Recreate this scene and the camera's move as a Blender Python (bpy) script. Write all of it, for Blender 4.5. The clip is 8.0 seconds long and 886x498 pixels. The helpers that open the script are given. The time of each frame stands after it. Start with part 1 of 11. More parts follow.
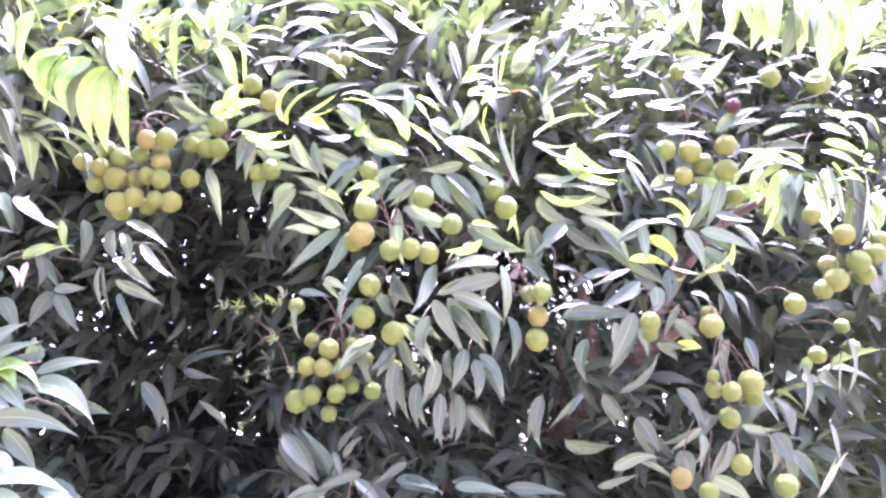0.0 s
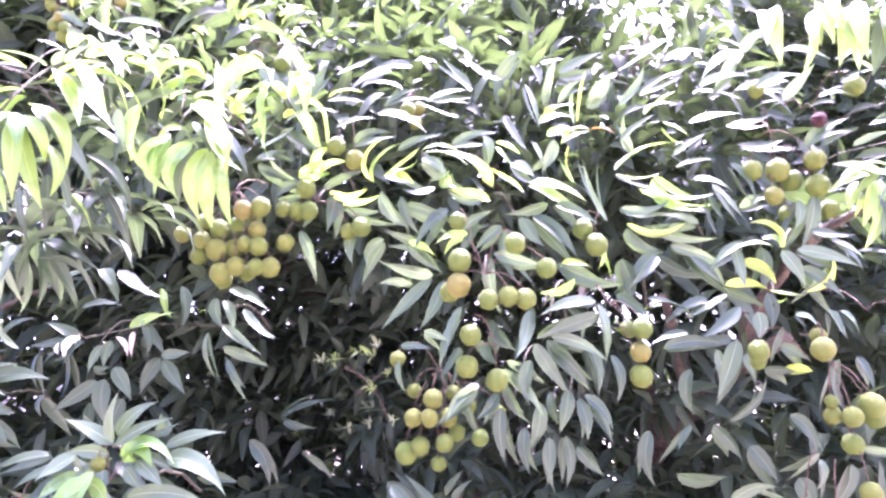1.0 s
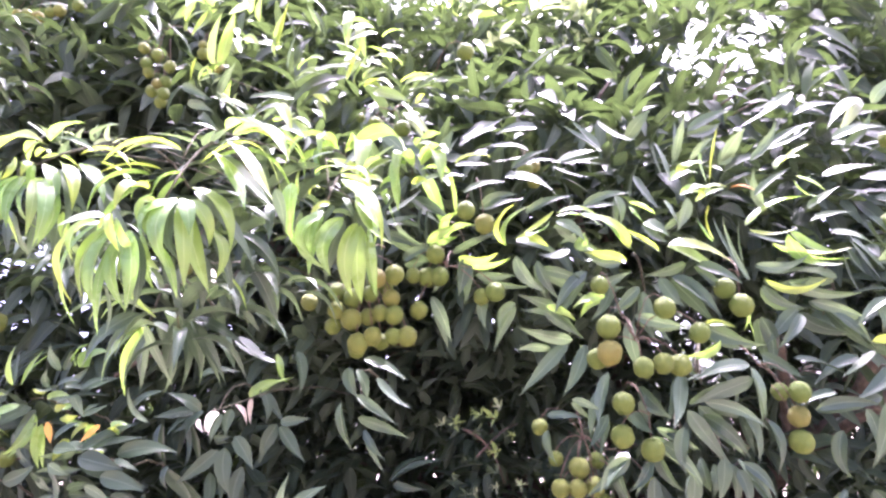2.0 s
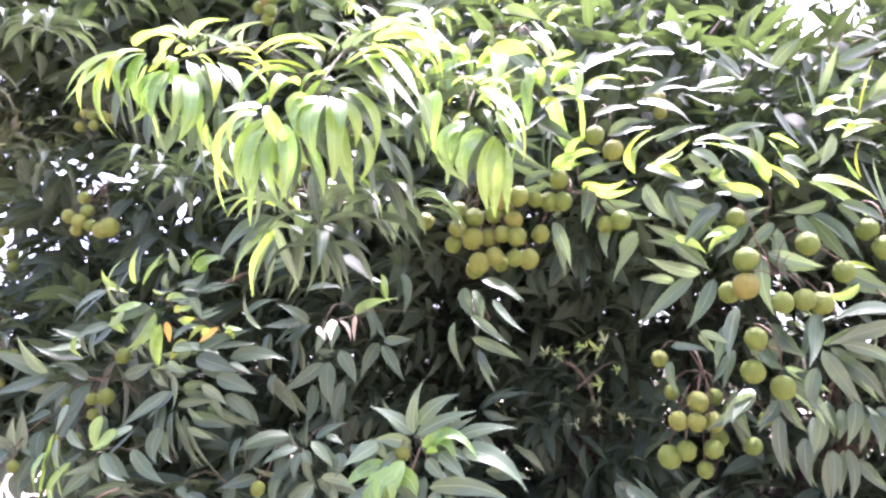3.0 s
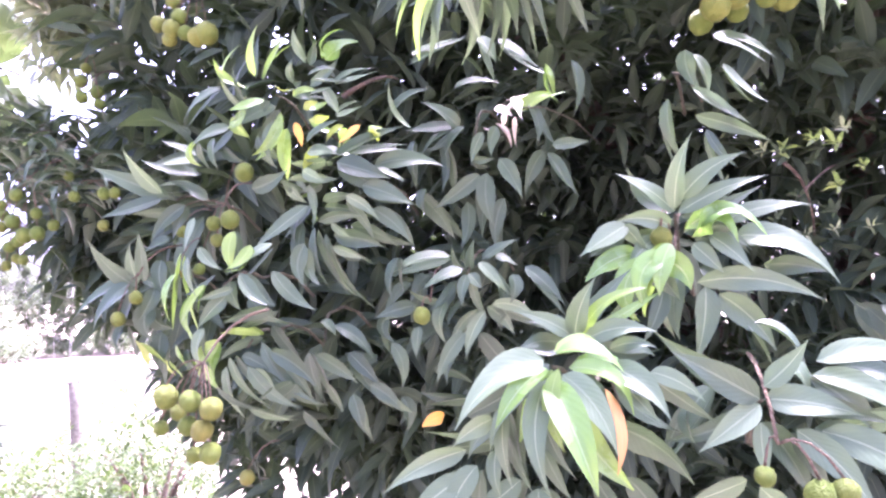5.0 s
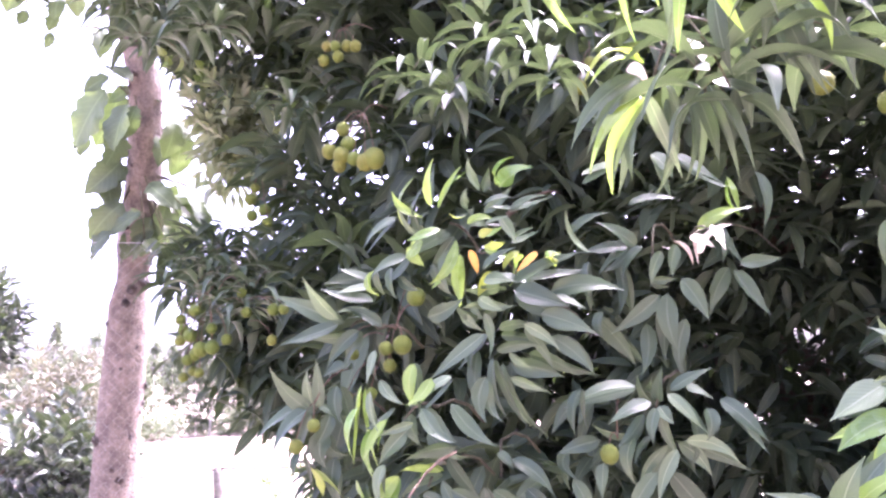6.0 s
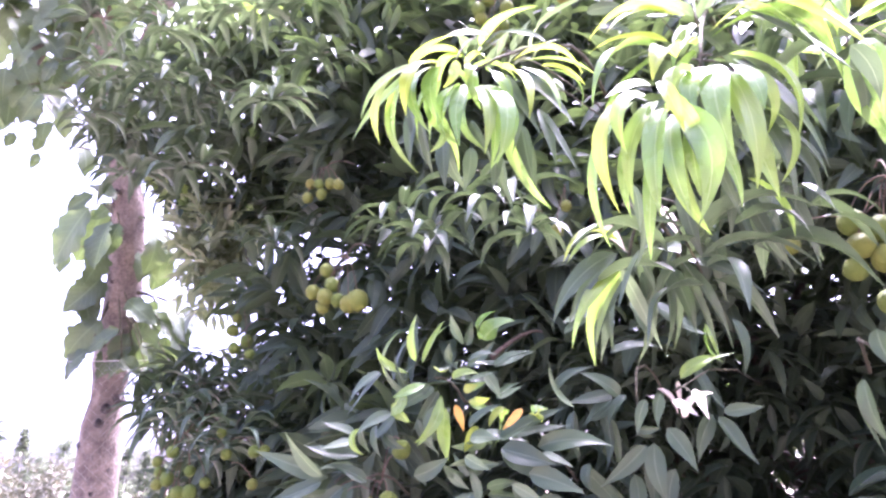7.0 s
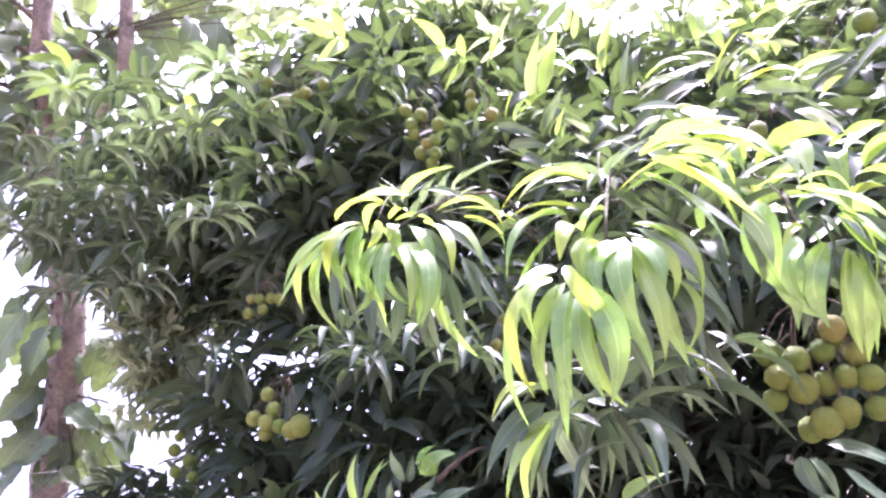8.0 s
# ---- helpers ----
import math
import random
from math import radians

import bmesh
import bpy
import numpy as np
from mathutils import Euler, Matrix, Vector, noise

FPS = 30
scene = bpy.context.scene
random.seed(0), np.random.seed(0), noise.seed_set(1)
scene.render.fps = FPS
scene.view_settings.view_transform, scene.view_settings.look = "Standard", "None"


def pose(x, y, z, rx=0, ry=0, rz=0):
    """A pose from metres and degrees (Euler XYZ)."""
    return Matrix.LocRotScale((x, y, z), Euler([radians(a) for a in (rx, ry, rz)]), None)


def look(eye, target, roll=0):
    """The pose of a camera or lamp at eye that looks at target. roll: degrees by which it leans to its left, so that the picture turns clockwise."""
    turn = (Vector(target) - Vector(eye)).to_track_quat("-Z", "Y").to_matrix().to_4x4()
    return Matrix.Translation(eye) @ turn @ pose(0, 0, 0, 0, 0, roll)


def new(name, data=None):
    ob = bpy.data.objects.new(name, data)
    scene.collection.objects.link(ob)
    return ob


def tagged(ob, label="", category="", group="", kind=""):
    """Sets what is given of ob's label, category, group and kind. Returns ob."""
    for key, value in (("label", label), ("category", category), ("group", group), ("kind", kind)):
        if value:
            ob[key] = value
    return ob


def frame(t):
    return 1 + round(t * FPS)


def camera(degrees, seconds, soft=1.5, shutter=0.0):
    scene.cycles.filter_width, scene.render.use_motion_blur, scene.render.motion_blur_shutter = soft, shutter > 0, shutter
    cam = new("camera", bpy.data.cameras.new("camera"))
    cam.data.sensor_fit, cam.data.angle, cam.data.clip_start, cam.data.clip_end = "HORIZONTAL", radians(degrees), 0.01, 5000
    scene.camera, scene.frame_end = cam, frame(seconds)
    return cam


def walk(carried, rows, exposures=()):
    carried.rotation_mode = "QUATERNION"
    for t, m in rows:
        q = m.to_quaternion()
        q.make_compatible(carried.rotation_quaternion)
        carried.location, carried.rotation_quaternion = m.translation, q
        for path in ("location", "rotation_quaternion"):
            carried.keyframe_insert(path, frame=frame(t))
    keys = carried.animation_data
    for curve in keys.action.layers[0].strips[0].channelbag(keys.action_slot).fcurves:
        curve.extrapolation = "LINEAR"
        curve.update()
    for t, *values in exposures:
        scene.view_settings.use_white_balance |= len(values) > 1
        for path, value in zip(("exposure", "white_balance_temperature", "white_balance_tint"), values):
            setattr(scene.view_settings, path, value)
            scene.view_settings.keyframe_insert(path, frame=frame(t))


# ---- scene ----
cam = camera(66.0, 8.0, soft=2.5)
PATH = [
    (0, (0.02, 0.087, 1.509), (-0.015, 2.044, 1.921), -0.2),
    (0.5, (0.003, 0.074, 1.526), (-0.149, 2.023, 1.947), -1.5),
    (1, (-0.039, 0.062, 1.555), (-0.222, 2.0, 2.016), -4.1),
    (1.2, (-0.075, 0.055, 1.575), (-0.259, 1.981, 2.083), -5.0),
    (2.3, (-0.259, 0.034, 1.632), (-0.507, 1.942, 2.178), -4.8),
    (2.5, (-0.285, 0.033, 1.62), (-0.58, 1.945, 2.129), -3.5),
    (3, (-0.346, 0.044, 1.586), (-0.705, 1.964, 2.013), -1.0),
    (3.5, (-0.397, 0.056, 1.546), (-0.784, 1.984, 1.911), 0.9),
    (4, (-0.47, 0.088, 1.495), (-0.87, 2.038, 1.691), -0.2),
    (4.2, (-0.484, 0.103, 1.484), (-0.87, 2.061, 1.61), -0.7),
    (5.3, (-0.612, 0.278, 1.485), (-1.256, 2.168, 1.612), -3.3),
    (5.5, (-0.627, 0.279, 1.514), (-1.339, 2.133, 1.75), -3.3),
    (6, (-0.657, 0.243, 1.554), (-1.506, 2.017, 1.914), -2.1),
    (6.5, (-0.65, 0.226, 1.584), (-1.443, 2.004, 2.046), -2.2),
    (7, (-0.643, 0.215, 1.635), (-1.403, 1.958, 2.255), -3.7),
    (7.5, (-0.619, 0.186, 1.702), (-1.365, 1.887, 2.444), -5.0),
    (8, (-0.589, 0.191, 1.721), (-1.192, 1.931, 2.502), -8.0),
]
EXPOSURES = [(0.0, 4.44, 5330, 56), (0.5, 4.27, 5320, 55), (1.2, 4.36, 5320, 54), (2.5, 3.19, 5690, 35), (3.0, 3.77, 5690, 34), (4.0, 4.02, 5380, 39), (5.5, 4.14, 5490, 47), (6.0, 3.92, 5620, 44), (6.5, 3.51, 5480, 46), (7.0, 3.71, 5370, 46), (8.0, 3.34, 5490, 40)]
walk(cam, [(t, look(eye, target, roll)) for t, eye, target, roll in PATH], EXPOSURES)

# ---- daylight: bright hazy sky, high sun beyond the tree ----
SUN_ELEVATION, SUN_AZIMUTH = radians(68), radians(24)
world = bpy.data.worlds.new("hazy_sky")
scene.world = world
world.use_nodes = True
wn = world.node_tree
sky = wn.nodes.new("ShaderNodeTexSky")
sky.sky_type = "NISHITA"
sky.sun_disc = False
sky.sun_elevation, sky.sun_rotation = SUN_ELEVATION, SUN_AZIMUTH
sky.air_density, sky.dust_density, sky.ozone_density = 0.35, 8.0, 0.35
wn.nodes["Background"].inputs["Strength"].default_value = 0.15
wn.links.new(sky.outputs["Color"], wn.nodes["Background"].inputs["Color"])
sun_data = bpy.data.lights.new("sun", "SUN")
sun_data.energy, sun_data.angle, sun_data.color = 2.1, radians(6), (1.0, 0.95, 0.86)
sun = new("sun", sun_data)
sun_way = Vector((math.sin(SUN_AZIMUTH) * math.cos(SUN_ELEVATION), math.cos(SUN_AZIMUTH) * math.cos(SUN_ELEVATION), math.sin(SUN_ELEVATION)))
sun.matrix_world = look(sun_way * 30, (0, 0, 0))


# ---- materials ----
def material(name):
    m = bpy.data.materials.new(name)
    m.use_nodes = True
    return m, m.node_tree.nodes, m.node_tree.links, m.node_tree.nodes["Principled BSDF"]


def ramp(nodes, links, source, stops):
    r = nodes.new("ShaderNodeValToRGB")
    e = r.color_ramp.elements
    while len(e) < len(stops):
        e.new(0.5)
    for k, (at, colour) in enumerate(stops):
        e[k].position, e[k].color = at, (*colour, 1)
    links.new(source, r.inputs["Fac"])
    return r.outputs["Color"]


def mix(nodes, links, fac, a, b, blend="MIX"):
    m = nodes.new("ShaderNodeMix")
    m.data_type, m.blend_type = "RGBA", blend
    for socket, value in ((m.inputs[0], fac), (m.inputs[6], a), (m.inputs[7], b)):
        if isinstance(value, (int, float)):
            socket.default_value = value
        elif isinstance(value, tuple):
            socket.default_value = (*value, 1)
        else:
            links.new(value, socket)
    return m.outputs[2]


def calc(nodes, links, op, a, b=0.0, c=0.0):
    m = nodes.new("ShaderNodeMath")
    m.operation = op
    for socket, value in zip(m.inputs, (a, b, c)):
        if isinstance(value, (int, float)):
            socket.default_value = value
        else:
            links.new(value, socket)
    return m.outputs[0]


def texture(nodes, links, kind, scale, detail=3.0, vector=None):
    n = nodes.new(kind)
    n.inputs["Scale"].default_value = scale
    if "Detail" in n.inputs:
        n.inputs["Detail"].default_value = detail
    if vector is not None:
        links.new(vector, n.inputs["Vector"])
    return n


def leaf_material(name, dark, light, vein, gloss, see_through, through_colour, island=False, blemish=0.5, veins=11.0, netted=0.07, polish=1.0):
    """Leaf blade: colour differs from leaf to leaf, pale midrib, fine side veins, blotches, light passes through."""
    m, nodes, links, bsdf = material(name)
    uv = nodes.new("ShaderNodeUVMap").outputs["UV"]
    split = nodes.new("ShaderNodeSeparateXYZ")
    links.new(uv, split.inputs[0])
    if island:
        rnd = nodes.new("ShaderNodeNewGeometry").outputs["Random Per Island"]
    else:
        rnd = nodes.new("ShaderNodeObjectInfo").outputs["Random"]
    place = nodes.new("ShaderNodeNewGeometry").outputs["Position"]
    blotch = texture(nodes, links, "ShaderNodeTexNoise", 38.0, 4.0, place)
    colour = ramp(nodes, links, rnd, [(0.0, dark), (0.65, tuple((a + b) / 2 for a, b in zip(dark, light))), (1.0, light)])
    patch = ramp(nodes, links, blotch.outputs["Fac"], [(0.35, (0.78, 0.8, 0.75)), (0.7, (1.18, 1.12, 1.1))])
    colour = mix(nodes, links, blemish, colour, patch, "MULTIPLY")
    across = calc(nodes, links, "ABSOLUTE", calc(nodes, links, "SUBTRACT", split.outputs["X"], 0.5))
    rib = calc(nodes, links, "LESS_THAN", across, 0.032)
    slant = calc(nodes, links, "SUBTRACT", split.outputs["Y"], calc(nodes, links, "MULTIPLY", across, 0.55))
    wave = calc(nodes, links, "SINE", calc(nodes, links, "MULTIPLY", slant, veins * 6.283))
    side = calc(nodes, links, "GREATER_THAN", wave, 0.93)
    line = calc(nodes, links, "MAXIMUM", calc(nodes, links, "MULTIPLY", rib, 0.5), calc(nodes, links, "MULTIPLY", side, netted))
    colour = mix(nodes, links, line, colour, vein)
    links.new(colour, bsdf.inputs["Base Color"])
    rough = calc(nodes, links, "MULTIPLY_ADD", blotch.outputs["Fac"], 0.25, gloss - 0.1)
    links.new(rough, bsdf.inputs["Roughness"])
    bsdf.inputs["Specular IOR Level"].default_value = 0.7 * polish
    bsdf.inputs["Coat Weight"].default_value, bsdf.inputs["Coat Roughness"].default_value = 0.2 * polish, gloss
    bump = nodes.new("ShaderNodeBump")
    bump.inputs["Strength"].default_value, bump.inputs["Distance"].default_value = 0.35, 0.002
    links.new(calc(nodes, links, "ADD", calc(nodes, links, "MULTIPLY", wave, 0.07), calc(nodes, links, "MULTIPLY", blotch.outputs["Fac"], 1.2)), bump.inputs["Height"])
    links.new(bump.outputs["Normal"], bsdf.inputs["Normal"])
    glow = nodes.new("ShaderNodeBsdfTranslucent")
    links.new(mix(nodes, links, 0.75, colour, through_colour), glow.inputs["Color"])
    join = nodes.new("ShaderNodeMixShader")
    join.inputs[0].default_value = see_through
    links.new(bsdf.outputs[0], join.inputs[1])
    links.new(glow.outputs[0], join.inputs[2])
    links.new(join.outputs[0], nodes["Material Output"].inputs["Surface"])
    return m


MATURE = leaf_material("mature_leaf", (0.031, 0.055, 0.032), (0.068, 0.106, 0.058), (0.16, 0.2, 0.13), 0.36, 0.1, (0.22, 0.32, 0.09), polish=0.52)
# Darker bulk copy of MATURE; the crown's inner shade is put in its colour.
SHADED_MATURE_BULK = leaf_material("shaded_mature_leaf_bulk", (0.027, 0.042, 0.028), (0.056, 0.082, 0.05), (0.12, 0.15, 0.08), 0.5, 0.13, (0.24, 0.36, 0.08), island=True, polish=0.3)
YOUNG = leaf_material("young_leaf", (0.135, 0.212, 0.05), (0.215, 0.312, 0.08), (0.38, 0.45, 0.18), 0.28, 0.35, (0.42, 0.64, 0.08), polish=0.75)
# Yellower copy of YOUNG; sun shining through the leaf is put in colour.
SUNLIT_YELLOW = leaf_material("sunlit_yellow_leaf", (0.18, 0.255, 0.045), (0.27, 0.33, 0.06), (0.46, 0.46, 0.18), 0.33, 0.38, (0.54, 0.68, 0.07), polish=0.75)
# Lighter copy of MATURE; the sky's sheen on outer leaves is put in colour.
SHEEN_PALE = leaf_material("sheen_pale_leaf", (0.066, 0.104, 0.056), (0.118, 0.17, 0.096), (0.29, 0.35, 0.22), 0.38, 0.17, (0.3, 0.42, 0.14), polish=0.6)
FRESH = leaf_material("fresh_leaf", (0.1, 0.19, 0.05), (0.17, 0.285, 0.08), (0.36, 0.44, 0.2), 0.24, 0.3, (0.38, 0.6, 0.08), polish=0.8)
YOUNG_BULK = leaf_material("young_leaf_bulk", (0.1, 0.15, 0.05), (0.19, 0.25, 0.08), (0.36, 0.42, 0.2), 0.36, 0.28, (0.36, 0.52, 0.08), island=True)
# Light bulk leaf; its colour holds the sun on crown top and small twigs.
LIT_PALE_BULK = leaf_material("lit_pale_leaf_bulk", (0.15, 0.18, 0.1), (0.26, 0.29, 0.17), (0.38, 0.43, 0.28), 0.4, 0.4, (0.42, 0.52, 0.2), island=True)
DEAD = leaf_material("dry_leaf", (0.3, 0.14, 0.04), (0.5, 0.25, 0.08), (0.4, 0.25, 0.12), 0.7, 0.2, (0.6, 0.3, 0.05))
STRAW = leaf_material("straw_leaf", (0.5, 0.44, 0.36), (0.66, 0.6, 0.52), (0.5, 0.42, 0.3), 0.7, 0.2, (0.6, 0.5, 0.35))
ORANGE = leaf_material("orange_leaf", (0.5, 0.25, 0.03), (0.6, 0.34, 0.04), (0.5, 0.4, 0.1), 0.5, 0.3, (0.8, 0.5, 0.03))
TEAK = leaf_material("teak_leaf", (0.04, 0.064, 0.034), (0.078, 0.112, 0.05), (0.13, 0.18, 0.09), 0.5, 0.16, (0.25, 0.36, 0.08), veins=8.0, netted=0.3, polish=0.7)
TEAK_BULK = leaf_material("teak_leaf_bulk", (0.05, 0.078, 0.04), (0.09, 0.13, 0.06), (0.22, 0.28, 0.16), 0.6, 0.22, (0.3, 0.4, 0.1), island=True, veins=8.0)
# Greyed leaf tone that puts the haze of distance into the colour.
HAZE_FAR_LEAF = leaf_material("haze_toned_far_leaf", (0.065, 0.085, 0.048), (0.125, 0.15, 0.09), (0.18, 0.2, 0.13), 0.7, 0.24, (0.24, 0.3, 0.16), island=True, polish=0.3)
HEDGE_LEAF = leaf_material("hedge_leaf", (0.022, 0.034, 0.018), (0.046, 0.066, 0.034), (0.08, 0.1, 0.06), 0.42, 0.07, (0.18, 0.26, 0.07), island=True, polish=1.0)
WEED_LEAF = leaf_material("weed_leaf", (0.03, 0.052, 0.018), (0.07, 0.105, 0.036), (0.12, 0.16, 0.08), 0.6, 0.2, (0.2, 0.3, 0.06), island=True, polish=0.4)
FLOWERY = leaf_material("blossom_leaf", (0.05, 0.056, 0.036), (0.13, 0.125, 0.075), (0.2, 0.2, 0.13), 0.7, 0.12, (0.25, 0.26, 0.13), island=True)


def bark_material(name, dark, light, scale, knots=None):
    m, nodes, links, bsdf = material(name)
    place = nodes.new("ShaderNodeTexCoord").outputs["Object"]
    fine = texture(nodes, links, "ShaderNodeTexNoise", scale * 9, 6.0, place)
    wide = texture(nodes, links, "ShaderNodeTexNoise", scale * 1.6, 3.0, place)
    colour = ramp(nodes, links, wide.outputs["Fac"], [(0.3, dark), (0.7, light)])
    colour = mix(nodes, links, 0.7, colour, ramp(nodes, links, fine.outputs["Fac"], [(0.3, (0.5, 0.48, 0.46)), (0.75, (1.3, 1.27, 1.25))]), "MULTIPLY")
    if knots:
        spot = texture(nodes, links, "ShaderNodeTexVoronoi", knots, vector=place)
        colour = mix(nodes, links, calc(nodes, links, "LESS_THAN", spot.outputs["Distance"], 0.17), colour, (0.07, 0.05, 0.045))
        fleck = texture(nodes, links, "ShaderNodeTexVoronoi", 34.0, vector=place)
        colour = mix(nodes, links, ramp(nodes, links, fleck.outputs["Distance"], [(0.16, (0.6, 0.6, 0.6)), (0.3, (0, 0, 0))]), colour, (0.5, 0.44, 0.38))
    links.new(colour, bsdf.inputs["Base Color"])
    bsdf.inputs["Roughness"].default_value = 0.85
    bump = nodes.new("ShaderNodeBump")
    bump.inputs["Strength"].default_value, bump.inputs["Distance"].default_value = 0.9, 0.012
    links.new(calc(nodes, links, "ADD", fine.outputs["Fac"], calc(nodes, links, "MULTIPLY", wide.outputs["Fac"], 1.5)), bump.inputs["Height"])
    links.new(bump.outputs["Normal"], bsdf.inputs["Normal"])
    return m


TWIG = bark_material("twig_bark", (0.06, 0.045, 0.03), (0.14, 0.1, 0.065), 30)
SPRIG = bark_material("green_twig", (0.06, 0.06, 0.03), (0.12, 0.11, 0.06), 40)
STALK = bark_material("fruit_stalk", (0.1, 0.072, 0.045), (0.19, 0.135, 0.085), 40)
LIMB = bark_material("limb_bark", (0.07, 0.055, 0.04), (0.18, 0.14, 0.1), 8)
TEAK_BARK = bark_material("teak_bark", (0.112, 0.092, 0.078), (0.25, 0.21, 0.178), 9, knots=6)
KNOT_BARK = bark_material("knot_bark", (0.035, 0.028, 0.024), (0.1, 0.078, 0.065), 20)
PALE_BARK = bark_material("pale_bark", (0.6, 0.58, 0.54), (0.78, 0.76, 0.72), 2)
POST_WOOD = bark_material("grey_post", (0.2, 0.18, 0.16), (0.38, 0.35, 0.31), 10)


def fruit_material():
    m, nodes, links, bsdf = material("unripe_fruit_skin")
    local = nodes.new("ShaderNodeTexCoord").outputs["Object"]
    rnd = nodes.new("ShaderNodeObjectInfo").outputs["Random"]
    cell = texture(nodes, links, "ShaderNodeTexVoronoi", 6.5, vector=local)
    wide = texture(nodes, links, "ShaderNodeTexNoise", 1.3, 3.0, local)
    base = ramp(nodes, links, rnd, [(0.0, (0.105, 0.165, 0.025)), (0.6, (0.142, 0.187, 0.03)), (0.93, (0.178, 0.195, 0.036)), (1.0, (0.215, 0.185, 0.045))])
    tone = mix(nodes, links, 0.6, base, ramp(nodes, links, wide.outputs["Fac"], [(0.35, (0.75, 0.85, 0.7)), (0.7, (1.2, 1.1, 1.1))]), "MULTIPLY")
    tone = mix(nodes, links, ramp(nodes, links, cell.outputs["Distance"], [(0.35, (0, 0, 0)), (0.75, (0.35, 0.35, 0.35))]), tone, (0.11, 0.125, 0.03))
    links.new(tone, bsdf.inputs["Base Color"])
    bsdf.inputs["Roughness"].default_value, bsdf.inputs["Specular IOR Level"].default_value = 0.58, 0.22
    bump = nodes.new("ShaderNodeBump")
    bump.inputs["Strength"].default_value, bump.inputs["Distance"].default_value, bump.invert = 0.9, 0.002, True
    links.new(cell.outputs["Distance"], bump.inputs["Height"])
    links.new(bump.outputs["Normal"], bsdf.inputs["Normal"])
    return m


FRUIT = fruit_material()
DARK_RED = bark_material("withered_fruit_skin", (0.06, 0.016, 0.018), (0.13, 0.03, 0.03), 3)


def ground_material():
    m, nodes, links, bsdf = material("dry_field_soil")
    place = nodes.new("ShaderNodeNewGeometry").outputs["Position"]
    wide = texture(nodes, links, "ShaderNodeTexNoise", 0.35, 5.0, place)
    fine = texture(nodes, links, "ShaderNodeTexNoise", 14.0, 6.0, place)
    soil = ramp(nodes, links, wide.outputs["Fac"], [(0.3, (0.16, 0.13, 0.1)), (0.6, (0.215, 0.18, 0.142)), (0.8, (0.175, 0.153, 0.117))])
    links.new(mix(nodes, links, 0.6, soil, ramp(nodes, links, fine.outputs["Fac"], [(0.3, (0.7, 0.68, 0.66)), (0.7, (1.2, 1.2, 1.2))]), "MULTIPLY"), bsdf.inputs["Base Color"])
    bsdf.inputs["Roughness"].default_value = 0.95
    bump = nodes.new("ShaderNodeBump")
    bump.inputs["Strength"].default_value, bump.inputs["Distance"].default_value = 0.5, 0.03
    links.new(fine.outputs["Fac"], bump.inputs["Height"])
    links.new(bump.outputs["Normal"], bsdf.inputs["Normal"])
    return m


SOIL = ground_material()
WIRE, _n, _l, _b = material("galvanised_wire")
_b.inputs["Base Color"].default_value, _b.inputs["Metallic"].default_value, _b.inputs["Roughness"].default_value = (0.35, 0.35, 0.34, 1), 0.3, 0.6


# ---- building tools ----
def part(name, bm, mat, parent=None, label=""):
    mesh = bpy.data.meshes.new(name)
    bm.to_mesh(mesh)
    bm.free()
    mesh.materials.append(mat)
    for p in mesh.polygons:
        p.use_smooth = True
    ob = new(name, mesh)
    ob.parent = parent
    if label:
        ob["label"] = label
    return ob


def tube(bm, points, radii, sides=7, wobble=0.0, seed=0):
    """A tapered round stem along points, closed at both ends."""
    rng = random.Random(seed)
    pts = [Vector(p) for p in points]
    rings = []
    ref = Vector((0.31, 0.17, 0.93))
    for k, p in enumerate(pts):
        d = (pts[min(k + 1, len(pts) - 1)] - pts[max(k - 1, 0)]).normalized()
        u = d.cross(ref if abs(d.dot(ref)) < 0.93 else Vector((1, 0, 0))).normalized()
        v = d.cross(u)
        ring = []
        for s in range(sides):
            a = s * 2 * math.pi / sides
            r = radii[k] * (1 + wobble * rng.uniform(-1, 1))
            ring.append(bm.verts.new(p + (u * math.cos(a) + v * math.sin(a)) * r))
        rings.append(ring)
    for a, b in zip(rings, rings[1:]):
        for s in range(sides):
            bm.faces.new((a[s], a[(s + 1) % sides], b[(s + 1) % sides], b[s]))
    bm.faces.new(rings[0][::-1])
    bm.faces.new(rings[-1])


def bend(a, b, sag, n=6):
    """Points of a bowed line from a to b; sag is the offset at its middle."""
    a, b, sag = Vector(a), Vector(b), Vector(sag)
    return [a.lerp(b, k / n) + sag * (4 * (k / n) * (1 - k / n)) for k in range(n + 1)]


